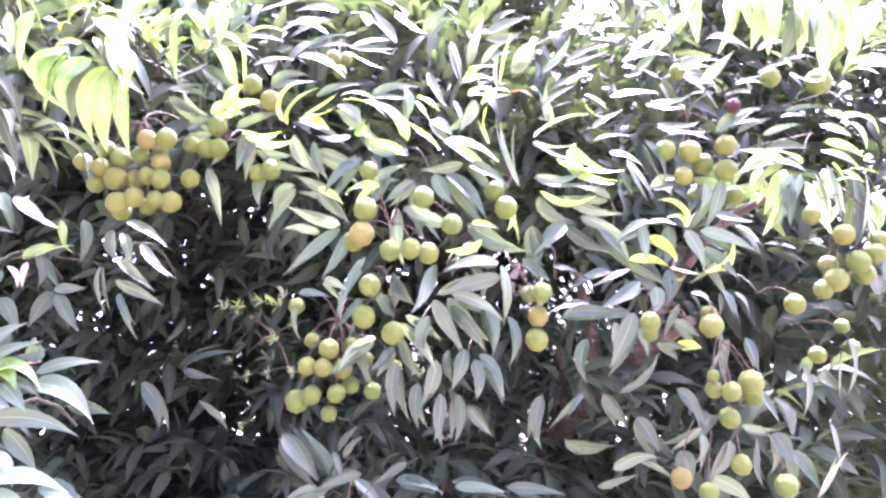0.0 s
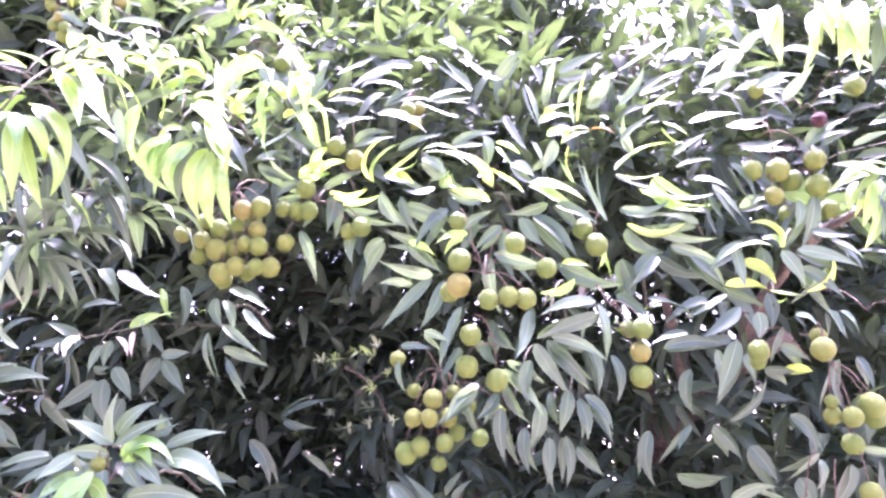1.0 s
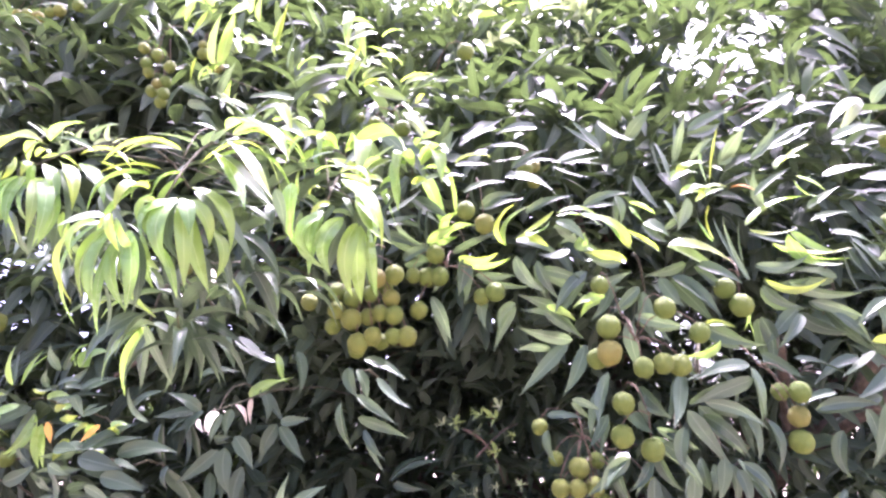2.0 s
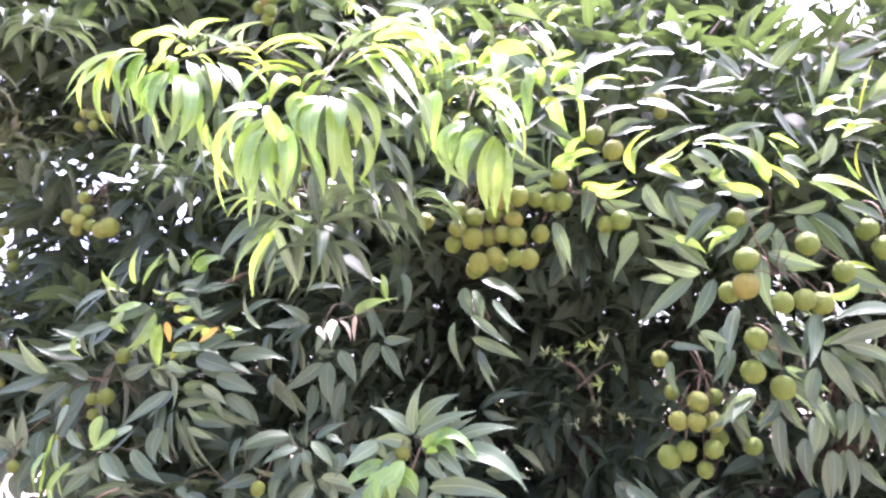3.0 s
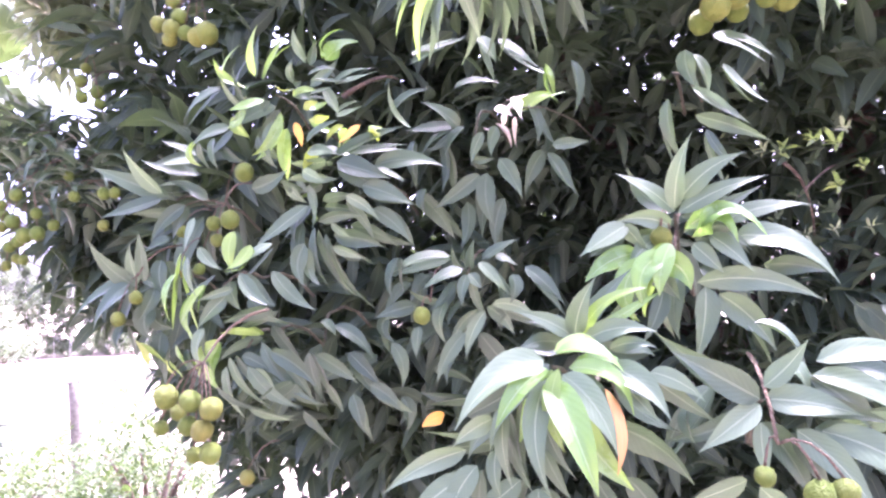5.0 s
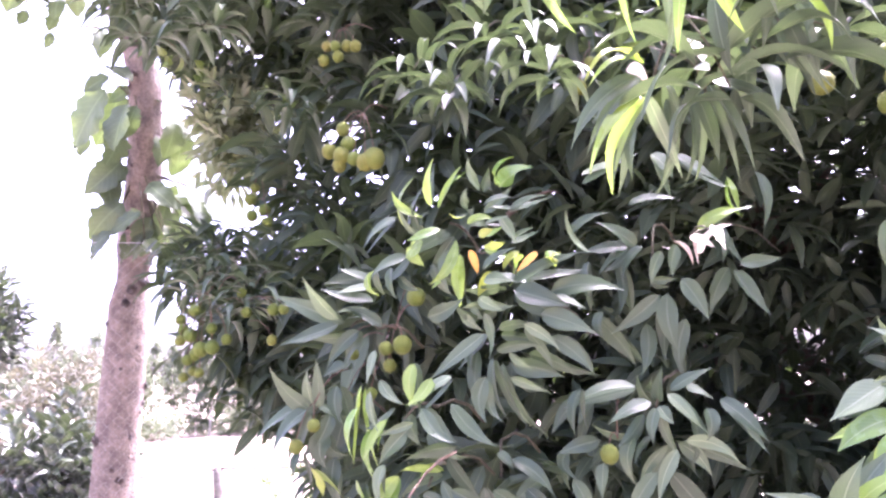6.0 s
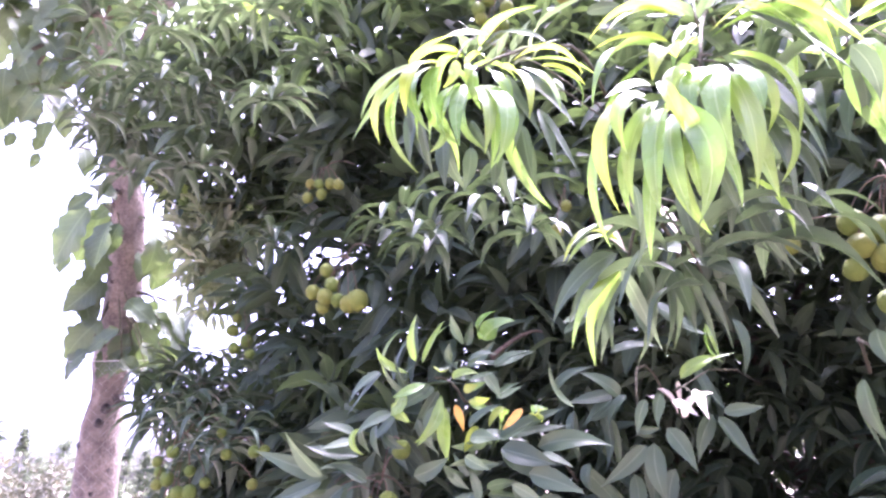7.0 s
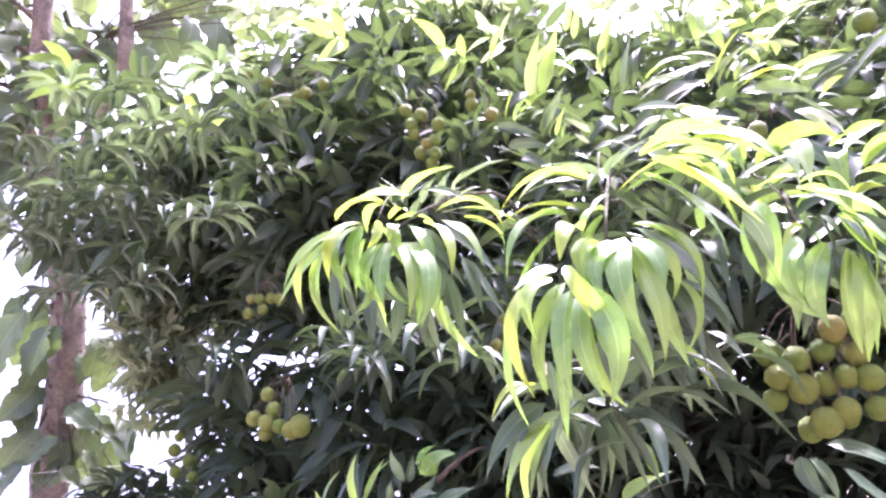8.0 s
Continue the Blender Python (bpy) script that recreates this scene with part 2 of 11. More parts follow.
def blade(stations, across, arch, fold, width, twist=0.0, ripple=0.0, blunt=1.0, seed=0, bow=0.0):
    """Leaf blade from (0, 0, 0) to (1, 0, 0): points, quads and uv. It arches up, is folded along its midrib and ends in a tip."""
    rng = random.Random(seed)
    phase = rng.uniform(0, 6.28)
    pts, uvs, quads = [], [], []
    for i in range(stations + 1):
        s = i / stations
        if blunt < 1:
            half = width * (math.sin(math.pi * s ** (0.9 * blunt)) ** 0.85 if 0 < s < 1 else 0.0)
        else:
            half = width * 1.1 * s ** 0.62 * (1 - s) ** 1.05 / 0.337
        half = max(half, 0.006)
        side = bow * 4 * s * (1 - s)
        z0 = arch * 4 * (s ** 0.85) * (1 - s ** 0.85)
        turn = twist * (s - 0.5)
        for j in range(across + 1):
            c = 2 * j / across - 1
            y, z = half * c, fold * abs(c) * half + ripple * half * math.sin(9 * s + phase + 2 * c) * abs(c)
            pts.append((s, side + y * math.cos(turn) - z * math.sin(turn), z0 + y * math.sin(turn) + z * math.cos(turn)))
            uvs.append((j / across, s))
    w = across + 1
    for i in range(stations):
        for j in range(across):
            quads.append((i * w + j, i * w + j + 1, (i + 1) * w + j + 1, (i + 1) * w + j))
    return np.array(pts), quads, np.array(uvs)


def leaf_mesh(name, shape, mat):
    pts, quads, uvs = shape
    mesh = bpy.data.meshes.new(name)
    mesh.from_pydata(pts.tolist(), [], quads)
    layer = mesh.uv_layers.new(name="UVMap")
    for lp in mesh.loops:
        layer.data[lp.index].uv = uvs[lp.vertex_index]
    for p in mesh.polygons:
        p.use_smooth = True
    mesh.materials.append(mat)
    return mesh


def leaf_pose(base, tip, hint):
    """Pose of a blade that runs from base to tip, its upper side turned to hint."""
    base, tip = Vector(base), Vector(tip)
    x = tip - base
    length = x.length
    x.normalize()
    z = Vector(hint) - x * Vector(hint).dot(x)
    if z.length < 0.05:
        z = Vector((0.2, -1, 0.1)) - x * Vector((0.2, -1, 0.1)).dot(x)
    z.normalize()
    y = z.cross(x)
    m = Matrix.Identity(4)
    for c, axis in enumerate((x, y, z)):
        for r in range(3):
            m[r][c] = axis[r] * length
    m.translation = base
    return m


def leaf_cloud(name, bases, tips, hints, widths, arches, mat, parent=None, stations=5, across=2, fold=0.35):
    """Many leaves in one mesh."""
    shape, quads, uvs = blade(stations, across, 1.0, fold, 1.0)
    flat = shape.copy()
    arch = shape[:, 2] - fold * np.abs(shape[:, 1])
    b, t, h = (np.array(v, float) for v in (bases, tips, hints))
    x = t - b
    length = np.linalg.norm(x, axis=1, keepdims=True)
    x = x / length
    z = h - x * (h * x).sum(1, keepdims=True)
    z = z / np.maximum(np.linalg.norm(z, axis=1, keepdims=True), 1e-4)
    y = np.cross(z, x)
    w, a = np.array(widths)[:, None, None], np.array(arches)[:, None, None]
    L = length[:, None, :]
    P = b[:, None, :] + L * (x[:, None, :] * flat[None, :, 0:1] + y[:, None, :] * (flat[None, :, 1:2] * w) + z[:, None, :] * (arch[None, :, None] * a + fold * np.abs(flat[None, :, 1:2]) * w))
    n, k = P.shape[0], P.shape[1]
    q = (np.array(quads)[None] + (np.arange(n) * k)[:, None, None]).reshape(-1, 4)
    mesh = bpy.data.meshes.new(name)
    mesh.vertices.add(n * k)
    mesh.vertices.foreach_set("co", P.reshape(-1))
    mesh.loops.add(q.size)
    mesh.loops.foreach_set("vertex_index", q.reshape(-1))
    mesh.polygons.add(len(q))
    mesh.polygons.foreach_set("loop_start", np.arange(0, q.size, 4))
    mesh.polygons.foreach_set("loop_total", np.full(len(q), 4))
    mesh.polygons.foreach_set("use_smooth", np.ones(len(q), bool))
    layer = mesh.uv_layers.new(name="UVMap")
    layer.data.foreach_set("uv", np.tile(uvs, (n, 1))[q.reshape(-1)].reshape(-1))
    mesh.update(calc_edges=True)
    mesh.validate()
    mesh.materials.append(mat)
    ob = new(name, mesh)
    ob.parent = parent
    return tagged(ob, kind="stuff")


class Foliage:
    """Gathers leaves of twigs until they are joined."""

    def __init__(self, seed):
        self.rng = random.Random(seed)
        self.b, self.t, self.h, self.w, self.a = [], [], [], [], []

    def leaf(self, base, tip, hint, width, arch):
        self.b.append(tuple(base)), self.t.append(tuple(tip)), self.h.append(tuple(hint))
        self.w.append(width), self.a.append(arch)

    def whorl(self, p, way, leaf_length, count, droop, width=0.13):
        """A twig end at p that grows along way, with leaves on both sides of it."""
        r = self.rng
        p, d = Vector(p), Vector(way).normalized()
        side = d.cross(Vector((0, 0, 1)))
        side = side.normalized() if side.length > 0.1 else Vector((1, 0, 0))
        up = side.cross(d)
        for k in range(count):
            s = k / max(1, count - 1)
            a = k * 2.4 + r.uniform(-0.5, 0.5)
            base = p - d * (leaf_length * 0.75 * (1 - s))
            out = side * math.cos(a) + up * math.sin(a)
            go = (d * (0.45 + 0.5 * s + r.uniform(-0.2, 0.3)) + out * (0.95 - 0.3 * s) + Vector((0, 0, -droop * r.uniform(0.5, 1.4)))).normalized()
            length = leaf_length * r.uniform(0.7, 1.15)
            hint = Vector((0, -0.15, 0.8)) + out * 0.5 + Vector((r.uniform(-0.7, 0.7), r.uniform(-0.7, 0.6), 0))
            self.leaf(base, base + go * length, hint, width * r.uniform(0.8, 1.15), r.uniform(0.04, 0.16))

    def build(self, name, mat, parent=None, **more):
        return leaf_cloud(name, self.b, self.t, self.h, self.w, self.a, mat, parent, **more)


def thing(name, label, category, at=(0, 0, 0), group="", kind=""):
    ob = new(name)
    ob.matrix_world = Matrix.Translation(at)
    return tagged(ob, label, category, group, kind)


# ---- ground: one sheet, dropping gently away from the orchard to a pale dry field ----
def ground_height(x, y):
    away = math.hypot(x + 0.6, y - 0.2)
    return -1.05 * min(1.0, max(0.0, (away - 5.0) / 30.0)) ** 1.2 + 0.03 * noise.noise(Vector((x * 0.7, y * 0.7, 0))) * min(1.0, 12 / (away + 1))


def make_ground():
    bm = bmesh.new()
    rings = [0.0, 0.8, 1.6, 2.4, 3.2, 4, 5, 6, 7.5, 9, 11, 13, 16, 20, 25, 30, 35, 36, 42, 60, 120, 300, 800, 2500]
    rows = []
    for r in rings:
        row = []
        for k in range(48):
            a = k * math.pi / 24
            x, y = r * math.cos(a) - 0.6, r * math.sin(a) + 0.2
            row.append(bm.verts.new((x, y, ground_height(x, y))))
        rows.append(row)
    for a, b in zip(rows, rows[1:]):
        for k in range(48):
            bm.faces.new((a[k], b[k], b[(k + 1) % 48], a[(k + 1) % 48]))
    bmesh.ops.remove_doubles(bm, verts=rows[0], dist=0.001)
    return tagged(part("ground", bm, SOIL), "pale dry bare soil of the orchard and field", "ground", kind="structure")


make_ground()


# ---- litchi tree ----
litchi = thing("litchi_tree", "litchi tree with drooping glossy leaves and unripe green fruit", "tree", (0.1, 3.1, 0))
LEAF_MESHES = {}


def crown_front(x, z):
    """How near the foliage comes at height z and place x along the tree's face."""
    rise = 0.75 - 0.35 * min(1.0, max(0.0, (-x - 0.5) / 0.6))
    y = 1.1 + rise * max(0.0, z - 2.05) ** 1.5 + 0.9 * max(0.0, 1.5 - z)
    y += 0.8 * max(0.0, -x - 1.3) ** 1.3 * (1 - min(1.0, max(0.0, (z - 2.05) / 0.35))) + 0.3 * max(0.0, x - 0.5) ** 1.5
    y += 0.15 * math.exp(-((x + 0.72) / 0.22) ** 2 - ((z - 1.6) / 0.4) ** 2)
    return y + 0.06 * noise.noise(Vector((x * 2.3, z * 2.3, 4.0)))


# lobes of the crown: middle and half-axes
LOBES = [((-0.5, 3.1, 2.9), (1.75, 1.5, 1.45)), ((0.1, 3.1, 1.2), (2.45, 2.3, 2.45)), ((-1.34, 2.38, 1.86), (1.03, 1.05, 0.75)), ((-1.85, 2.3, 3.1), (1.15, 1.08, 0.52)), ((-0.6, 2.4, 2.7), (1.45, 1.35, 1.0))]


def in_gap(x, y, z):
    """The thin, twiggy place in the top of the crown where the sky shows through."""
    u = y - 1.2
    wide, tall = 0.13 + 0.09 * u, 0.1 + 0.1 * u
    k = ((x - 0.3 - 0.25 * u) / wide) ** 2 + ((z - 2.26 - 0.57 * u) / tall) ** 2
    return k < 1.0 + 0.9 * noise.noise(Vector((x * 5, y * 5, z * 5))) and noise.noise(Vector((x * 9 + 3, y * 9, z * 9))) < 0.3


def inside_crown(x, y, z):
    """The crown's outer shape: a broad ragged dome with lobes and a thin place in its top."""
    if -x - 0.64 > (1.37 if z > 2.6 else 0.97 if z > 2.15 else 1.08) * (y - 0.21):
        return False
    rag = 1.0 + 0.2 * noise.noise(Vector((x * 1.9, y * 1.9, z * 1.9)))
    if in_gap(x, y, z):
        return False
    # an added shaft through the bough, to let the sun reach the small-leaved twigs
    if z > 2.45 and math.hypot(x + 2.3 - 0.164 * (z - 2.42), y - 2.0 - 0.369 * (z - 2.42)) < 0.19:
        return False
    for c, r in LOBES:
        k = ((x - c[0]) / r[0]) ** 2 + ((y - c[1]) / r[1]) ** 2 + ((z - c[2]) / (r[2] if z > c[2] or r[2] < 1 else 1.0)) ** 2
        if k < rag:
            return True
    return False


def fill_crown(parent):
    rng = random.Random(11)
    near = Foliage(5)
    placed = 0
    while placed < 9300:
        x, z, d = rng.uniform(-3.1, 1.6), rng.uniform(0.7, 4.5), rng.random() ** 1.3 * 1.3
        deep = noise.noise(Vector((x * 2.1 + 7.0, z * 2.1, 2.0)))
        y = crown_front(x, z) + 0.2 + 0.5 * math.exp(-((x + 0.35) / 0.5) ** 2 - ((z - 1.66) / 0.28) ** 2) + 0.5 * max(0.0, deep + 0.1) * min(1.0, max(0.15, 1.9 + x)) + d
        if not inside_crown(x, y, z) or noise.noise(Vector((x * 3.1, y * 3.1, z * 3.1))) < (-0.12 if x < -1.2 else -0.32):
            continue
        placed += 1
        way = Vector(((x + 0.3) * 0.4 + rng.uniform(-1, 1), -0.4 + rng.uniform(-0.7, 0.7), (z - 1.5) * 0.3 + rng.uniform(-0.8, 0.7)))
        near.whorl((x, y, z), way, rng.uniform(0.08, 0.115) * (1.35 if x < -1.1 else 1.05), rng.randint(5, 9), rng.uniform(0.1, 0.8), 0.13)
    # thick places along the left edge
    for c, r in (((-2.22, 2.06, 2.78), 0.16), ((-2.04, 2.06, 2.65), 0.12), ((-2.05, 1.74, 1.69), 0.10), ((-2.22, 1.79, 1.91), 0.10), ((-1.97, 1.74, 1.61), 0.08)):
        for k in range(round(330 * r)):
            p = Vector(c) + Vector((rng.gauss(0, r * 0.6), rng.gauss(0, r * 0.6), rng.gauss(0, r * 0.6)))
            near.whorl(p, (rng.uniform(-1, 0.6), -0.5 + rng.uniform(-0.5, 0.5), rng.uniform(-0.9, 0.4)), rng.uniform(0.09, 0.13), 7, 0.6, 0.13)
    pale = Foliage(7)
    for k in range(230):
        v = Vector((rng.gauss(0, 1), rng.gauss(0, 1), rng.gauss(0, 1))).normalized() * rng.uniform(0.4, 1.0)
        pale.whorl((-2.3 + 0.14 * v.x, 2.0 + 0.2 * v.y, 2.42 + 0.24 * v.z), v, rng.uniform(0.05, 0.075), 7, 0.2, 0.14)
    pale.build("small_leaves", LIT_PALE_BULK, parent)
    tips = Foliage(9)
    for k in range(8):
        tips.whorl((-2.36 + rng.uniform(-0.13, 0.1), 2.0 + rng.uniform(-0.16, 0.06), 2.62 + rng.uniform(-0.05, 0.08)), (-0.3, -0.5, 0.7), rng.uniform(0.06, 0.09), 5, 0.3, 0.2)
    tagged(tips.build("yellow_foliage", YOUNG_BULK, parent), kind="stuff")
    near.build("inner_leaves", SHADED_MATURE_BULK, parent)
    back = Foliage(6)
    placed = 0
    while placed < 2600:
        v = Vector((rng.gauss(0, 1), rng.gauss(0, 1), rng.gauss(0, 1))).normalized() * rng.uniform(0.5, 1.0)
        x, y, z = 0.1 + 2.45 * v.x, 3.1 + 2.3 * v.y, 1.2 + v.z * (2.1 if v.z > 0 else 0.9)
        if y < crown_front(x, z) + 0.9 or z < 0.3 or in_gap(x, y, z):
            continue
        placed += 1
        back.whorl((x, y, z), v + Vector((0, 0, -0.3)), rng.uniform(0.13, 0.18), rng.randint(6, 8), 0.5, 0.15)
    back.build("rear_leaves", SHADED_MATURE_BULK, parent, stations=3)


fill_crown(litchi)


def make_litchi_wood(parent):
    bm = bmesh.new()
    tube(bm, [(0.1, 3.1, -0.05), (0.12, 3.08, 0.25), (0.08, 3.05, 0.6), (0.1, 3.0, 0.85)], [0.16, 0.13, 0.12, 0.12], 12, 0.06, 1)
    part("trunk", bm, LIMB, parent)
    rng = random.Random(3)
    for k in range(11):
        a = k * 2 * math.pi / 11 + rng.uniform(-0.2, 0.2)
        far = 1.35 if k % 2 else 1.0
        end = (0.1 + far * math.cos(a) * 1.25, 3.0 + far * math.sin(a) * 1.15, 1.6 + 0.8 * rng.random() + 0.3 * (k % 3))
        bm = bmesh.new()
        tube(bm, bend((0.1, 3.0, 0.75), end, (0, 0, 0.15), 8), [0.075 * (1 - 0.8 * s / 8) for s in range(9)], 8, 0.08, k)
        for j in range(4):
            s = 0.45 + 0.14 * j
            p = Vector((0.1, 3.0, 0.75)).lerp(Vector(end), s) + Vector((0, 0, 0.6 * s * (1 - s)))
            q = p + Vector((rng.uniform(-0.5, 0.5), rng.uniform(-0.5, 0.5) + 0.3 * math.sin(a), rng.uniform(0.0, 0.6)))
            tube(bm, bend(p, q, (0, 0, 0.06), 5), [0.022, 0.019, 0.016, 0.012, 0.009, 0.005], 6, 0.1, j)
        part("limb", bm, LIMB, parent)


make_litchi_wood(litchi)

# ---- shoots, leaves and fruit ----
BULK = {"mature": SHADED_MATURE_BULK, "young": YOUNG_BULK, "pale": LIT_PALE_BULK}
SETS = {kind: Foliage(40 + k) for k, kind in enumerate(BULK)}
pick = random.Random(17)
NODES = {}


def shoot(root, node):
    """A leafy twig that comes out of the crown at root and ends at node."""
    root, node = Vector(root), Vector(node)
    inner = root + Vector((0.12 * (0.1 - root.x), 0.5, 0.04))
    line = bend(inner, root, (0, 0, 0.03), 3) + bend(root, node, (0, 0, 0.012), 4)[1:]
    bm = bmesh.new()
    tube(bm, line, [0.0013, 0.0013, 0.0012, 0.0012, 0.0012, 0.0011, 0.0011, 0.001], 6, 0.12, pick.randrange(999))
    twig = part("shoot", bm, SPRIG, litchi)
    NODES[twig.name] = node
    return twig


def leaf(twig, kind, base, tip, wide=1.0, under=False):
    """One leaf, its midrib from base to tip; under: it bows downwards."""
    base, tip = Vector(base), Vector(tip)
    span = (tip - base).length
    bow = Vector((pick.uniform(-0.07, 0.07), -0.04, pick.uniform(0.05, 0.15))) * span
    if under:
        bow = Vector((pick.uniform(-0.05, 0.05), 0, -0.17)) * span
    return arc_leaf(twig, kind, base, (base + tip) / 2 + bow, tip, span * (0.19 + 0.06 * wide), False)


def hanging_blade(rise, hang, curl_by, width, fold, twist, ripple, seed):
    """A leaf that leaves its base outwards (x) and soon hangs down; its length along the midrib is 1."""
    flat, quads, uvs = blade(11, 4, 0.0, fold, width, twist, ripple, 1.0, seed, 0.02)
    pts, x, z, at = [], 0.0, 0.0, 0.0
    for p in flat:
        s = p[0]
        while at < s - 1e-6:
            u = min(1.0, at / curl_by)
            way = rise - (rise + hang) * u * u * (3 - 2 * u)
            x, z, at = x + math.cos(way) / 110, z + math.sin(way) / 110, at + 1 / 110
        u = min(1.0, s / curl_by)
        way = rise - (rise + hang) * u * u * (3 - 2 * u)
        pts.append((x - math.sin(way) * p[2], p[1], z + math.cos(way) * p[2]))
    return np.array(pts), quads, uvs


HANGING = [hanging_blade(r, h, c, 0.108, f, t, w, 70 + k) for k, (r, h, c, f, t, w) in enumerate((
    (0.7, 1.4, 0.75, 0.35, 0.3, 0.12), (0.35, 1.4, 0.6, 0.45, -0.5, 0.18), (0.75, 1.3, 0.9, 0.3, 0.5, 0.15),
    (0.15, 1.55, 0.55, 0.5, -0.3, 0.22), (0.6, 0.95, 1.0, 0.4, 0.45, 0.12), (0.0, 1.6, 0.7, 0.3, -0.6, 0.18)))]


UMBRELLA = [hanging_blade(r, h, c, 0.098, f, t, w, 90 + k) for k, (r, h, c, f, t, w) in enumerate((
    (0.5, 0.85, 1.0, 0.4, 0.2, 0.1), (0.3, 1.1, 0.9, 0.35, -0.3, 0.12), (0.6, 0.7, 1.0, 0.45, 0.3, 0.1), (0.1, 1.2, 0.85, 0.4, -0.2, 0.15)))]


def spray(root, node, count, length, kind):
    """A twig end with leaves set round it, which arch outwards and hang."""
    root, node = Vector(root), Vector(node)
    bm = bmesh.new()
    tube(bm, bend(root, node, (0, 0, 0.012), 5), [0.0016, 0.0015, 0.0014, 0.0013, 0.0012, 0.001], 6, 0.1, count)
    twig = part("shoot", bm, SPRIG, litchi)
    start = pick.uniform(0, 6.28)
    for k in range(count):
        turn = start + k * 2.4 + pick.uniform(-0.35, 0.35)
        if math.sin(turn) > 0.35 and k % 3 and kind == "young":
            turn = -turn
        s = k / max(1, count - 1)
        if kind != "young":
            form = pick.choice((0, 1, 2)) if s < 0.7 else pick.choice((1, 3))
        else:
            form = pick.choice((0, 2, 4, 0)) if s < 0.3 else pick.choice((0, 1, 3, 5, 1))
        tone = kind
        if kind == "young":
            # the arching upper leaves take the yellow that stands for sun through them
            tone = pick.choice(("yellow", "young", "young")) if form in (2, 4) else pick.choice(("young", "young", "pale"))
        key = (tone, kind, form)
        if key not in LEAF_MESHES:
            mat = {"mature": MATURE, "young": YOUNG, "yellow": SUNLIT_YELLOW, "pale": FRESH if kind == "young" else SHEEN_PALE}[tone]
            LEAF_MESHES[key] = leaf_mesh("leaf_" + tone, HANGING[form] if kind == "young" else UMBRELLA[form], mat)
        ob = new("leaf", LEAF_MESHES[key])
        ob.parent = twig
        base = node.lerp(root, 0.35 * (1 - s)) + Vector((0, 0, -0.012 * s)) + Vector((math.cos(turn), math.sin(turn), 0)) * 0.03 * pick.random()
        grow = length * pick.uniform(0.75, 1.15)
        slack = 1.0 if kind == "young" else 0.55
        lean = Euler((pick.uniform(-0.35, 0.35) * slack, pick.uniform(-0.25, 0.25) * slack, turn))
        ob.matrix_local = Matrix.LocRotScale(base, lean, (grow, grow * pick.uniform(0.75, 1.1) , grow))


def arc_leaf(twig, kind, base, mid, tip, wide, second=True):
    """One leaf whose midrib arches from base over mid to tip; wide is its full width in metres."""
    a, m, c = Vector(base), Vector(mid), Vector(tip)
    s = (m - a).length / ((m - a).length + (c - m).length)
    if kind in ("mature", "pale"):
        m = m.lerp(a.lerp(c, s), 0.4)
    pull = (m - a * (1 - s) ** 2 - c * s ** 2) / (2 * s * (1 - s))
    out = m - NODES[twig.name]
    face = Vector((0.08, -0.85, 0.25)) if kind in ("mature", "pale") else Vector((0.08, -0.55, 0.45))
    out = out.normalized() * 0.8 + face + Vector((pick.uniform(-0.3, 0.3), 0, pick.uniform(-0.25, 0.25)))
    fold, curl, turn = pick.uniform(0.35, 0.75), pick.uniform(0.1, 0.4), pick.uniform(-0.6, 0.6)
    taper = 1.05
    if kind in ("mature", "pale"):
        fold, curl, turn, taper, wide = fold * 0.8, curl * 0.7, turn * 0.6, 1.35, wide * 0.94
    pts, uvs, quads, n, w = [], [], [], 13, 5
    phase, ruffle = pick.uniform(0, 6.28), pick.uniform(0.02, 0.08)
    for i in range(n + 1):
        u = i / n
        p = a * (1 - u) ** 2 + pull * (2 * u * (1 - u)) + c * u ** 2
        along = ((pull - a) * (1 - u) + (c - pull) * u).normalized()
        side = along.cross(out).normalized()
        up = side.cross(along)
        roll = turn * (u - 0.3)
        side, up = side * math.cos(roll) + up * math.sin(roll), up * math.cos(roll) - side * math.sin(roll)
        half = wide * 0.45 * max(0.03, u ** 0.62 * (1 - u) ** taper / (0.337 if taper < 1.1 else 0.293))
        for j in range(w):
            g = j / 2 - 1
            lift = fold * abs(g) - curl * g * g + ruffle * math.sin(10 * u + phase + 1.5 * g) * abs(g)
            pts.append(p + side * (g * half * 0.94) + up * (lift * half) - m)
            uvs.append((j / 4, u))
    for i in range(n):
        for j in range(w - 1):
            quads.append((i * w + j, i * w + j + 1, (i + 1) * w + j + 1, (i + 1) * w + j))
    mat = {"mature": MATURE, "young": YOUNG, "yellow": SUNLIT_YELLOW, "pale": SHEEN_PALE, "fresh": FRESH, "dry": DEAD, "straw": STRAW, "orange": ORANGE}[kind]
    ob = new("leaf", leaf_mesh("leaf_" + kind, (np.array(pts), quads, uvs), mat))
    ob.parent = twig
    ob.matrix_local = Matrix.Translation(m)
    if second and (kind in ("young", "yellow", "fresh") or kind in ("pale", "mature") and pick.random() < 0.6):
        shift = Vector((pick.uniform(-0.012, 0.012), pick.uniform(0.012, 0.03), pick.uniform(-0.015, 0.004)))
        lean = Vector((pick.uniform(-0.02, 0.02), pick.uniform(-0.005, 0.02), pick.uniform(-0.015, 0.015)))
        arc_leaf(twig, "mature" if kind in ("pale", "mature") else pick.choice(("young", "fresh", "mature")), a + shift * 0.3, m + shift, c + shift + lean, wide * pick.uniform(0.8, 1.05), False)
    return ob


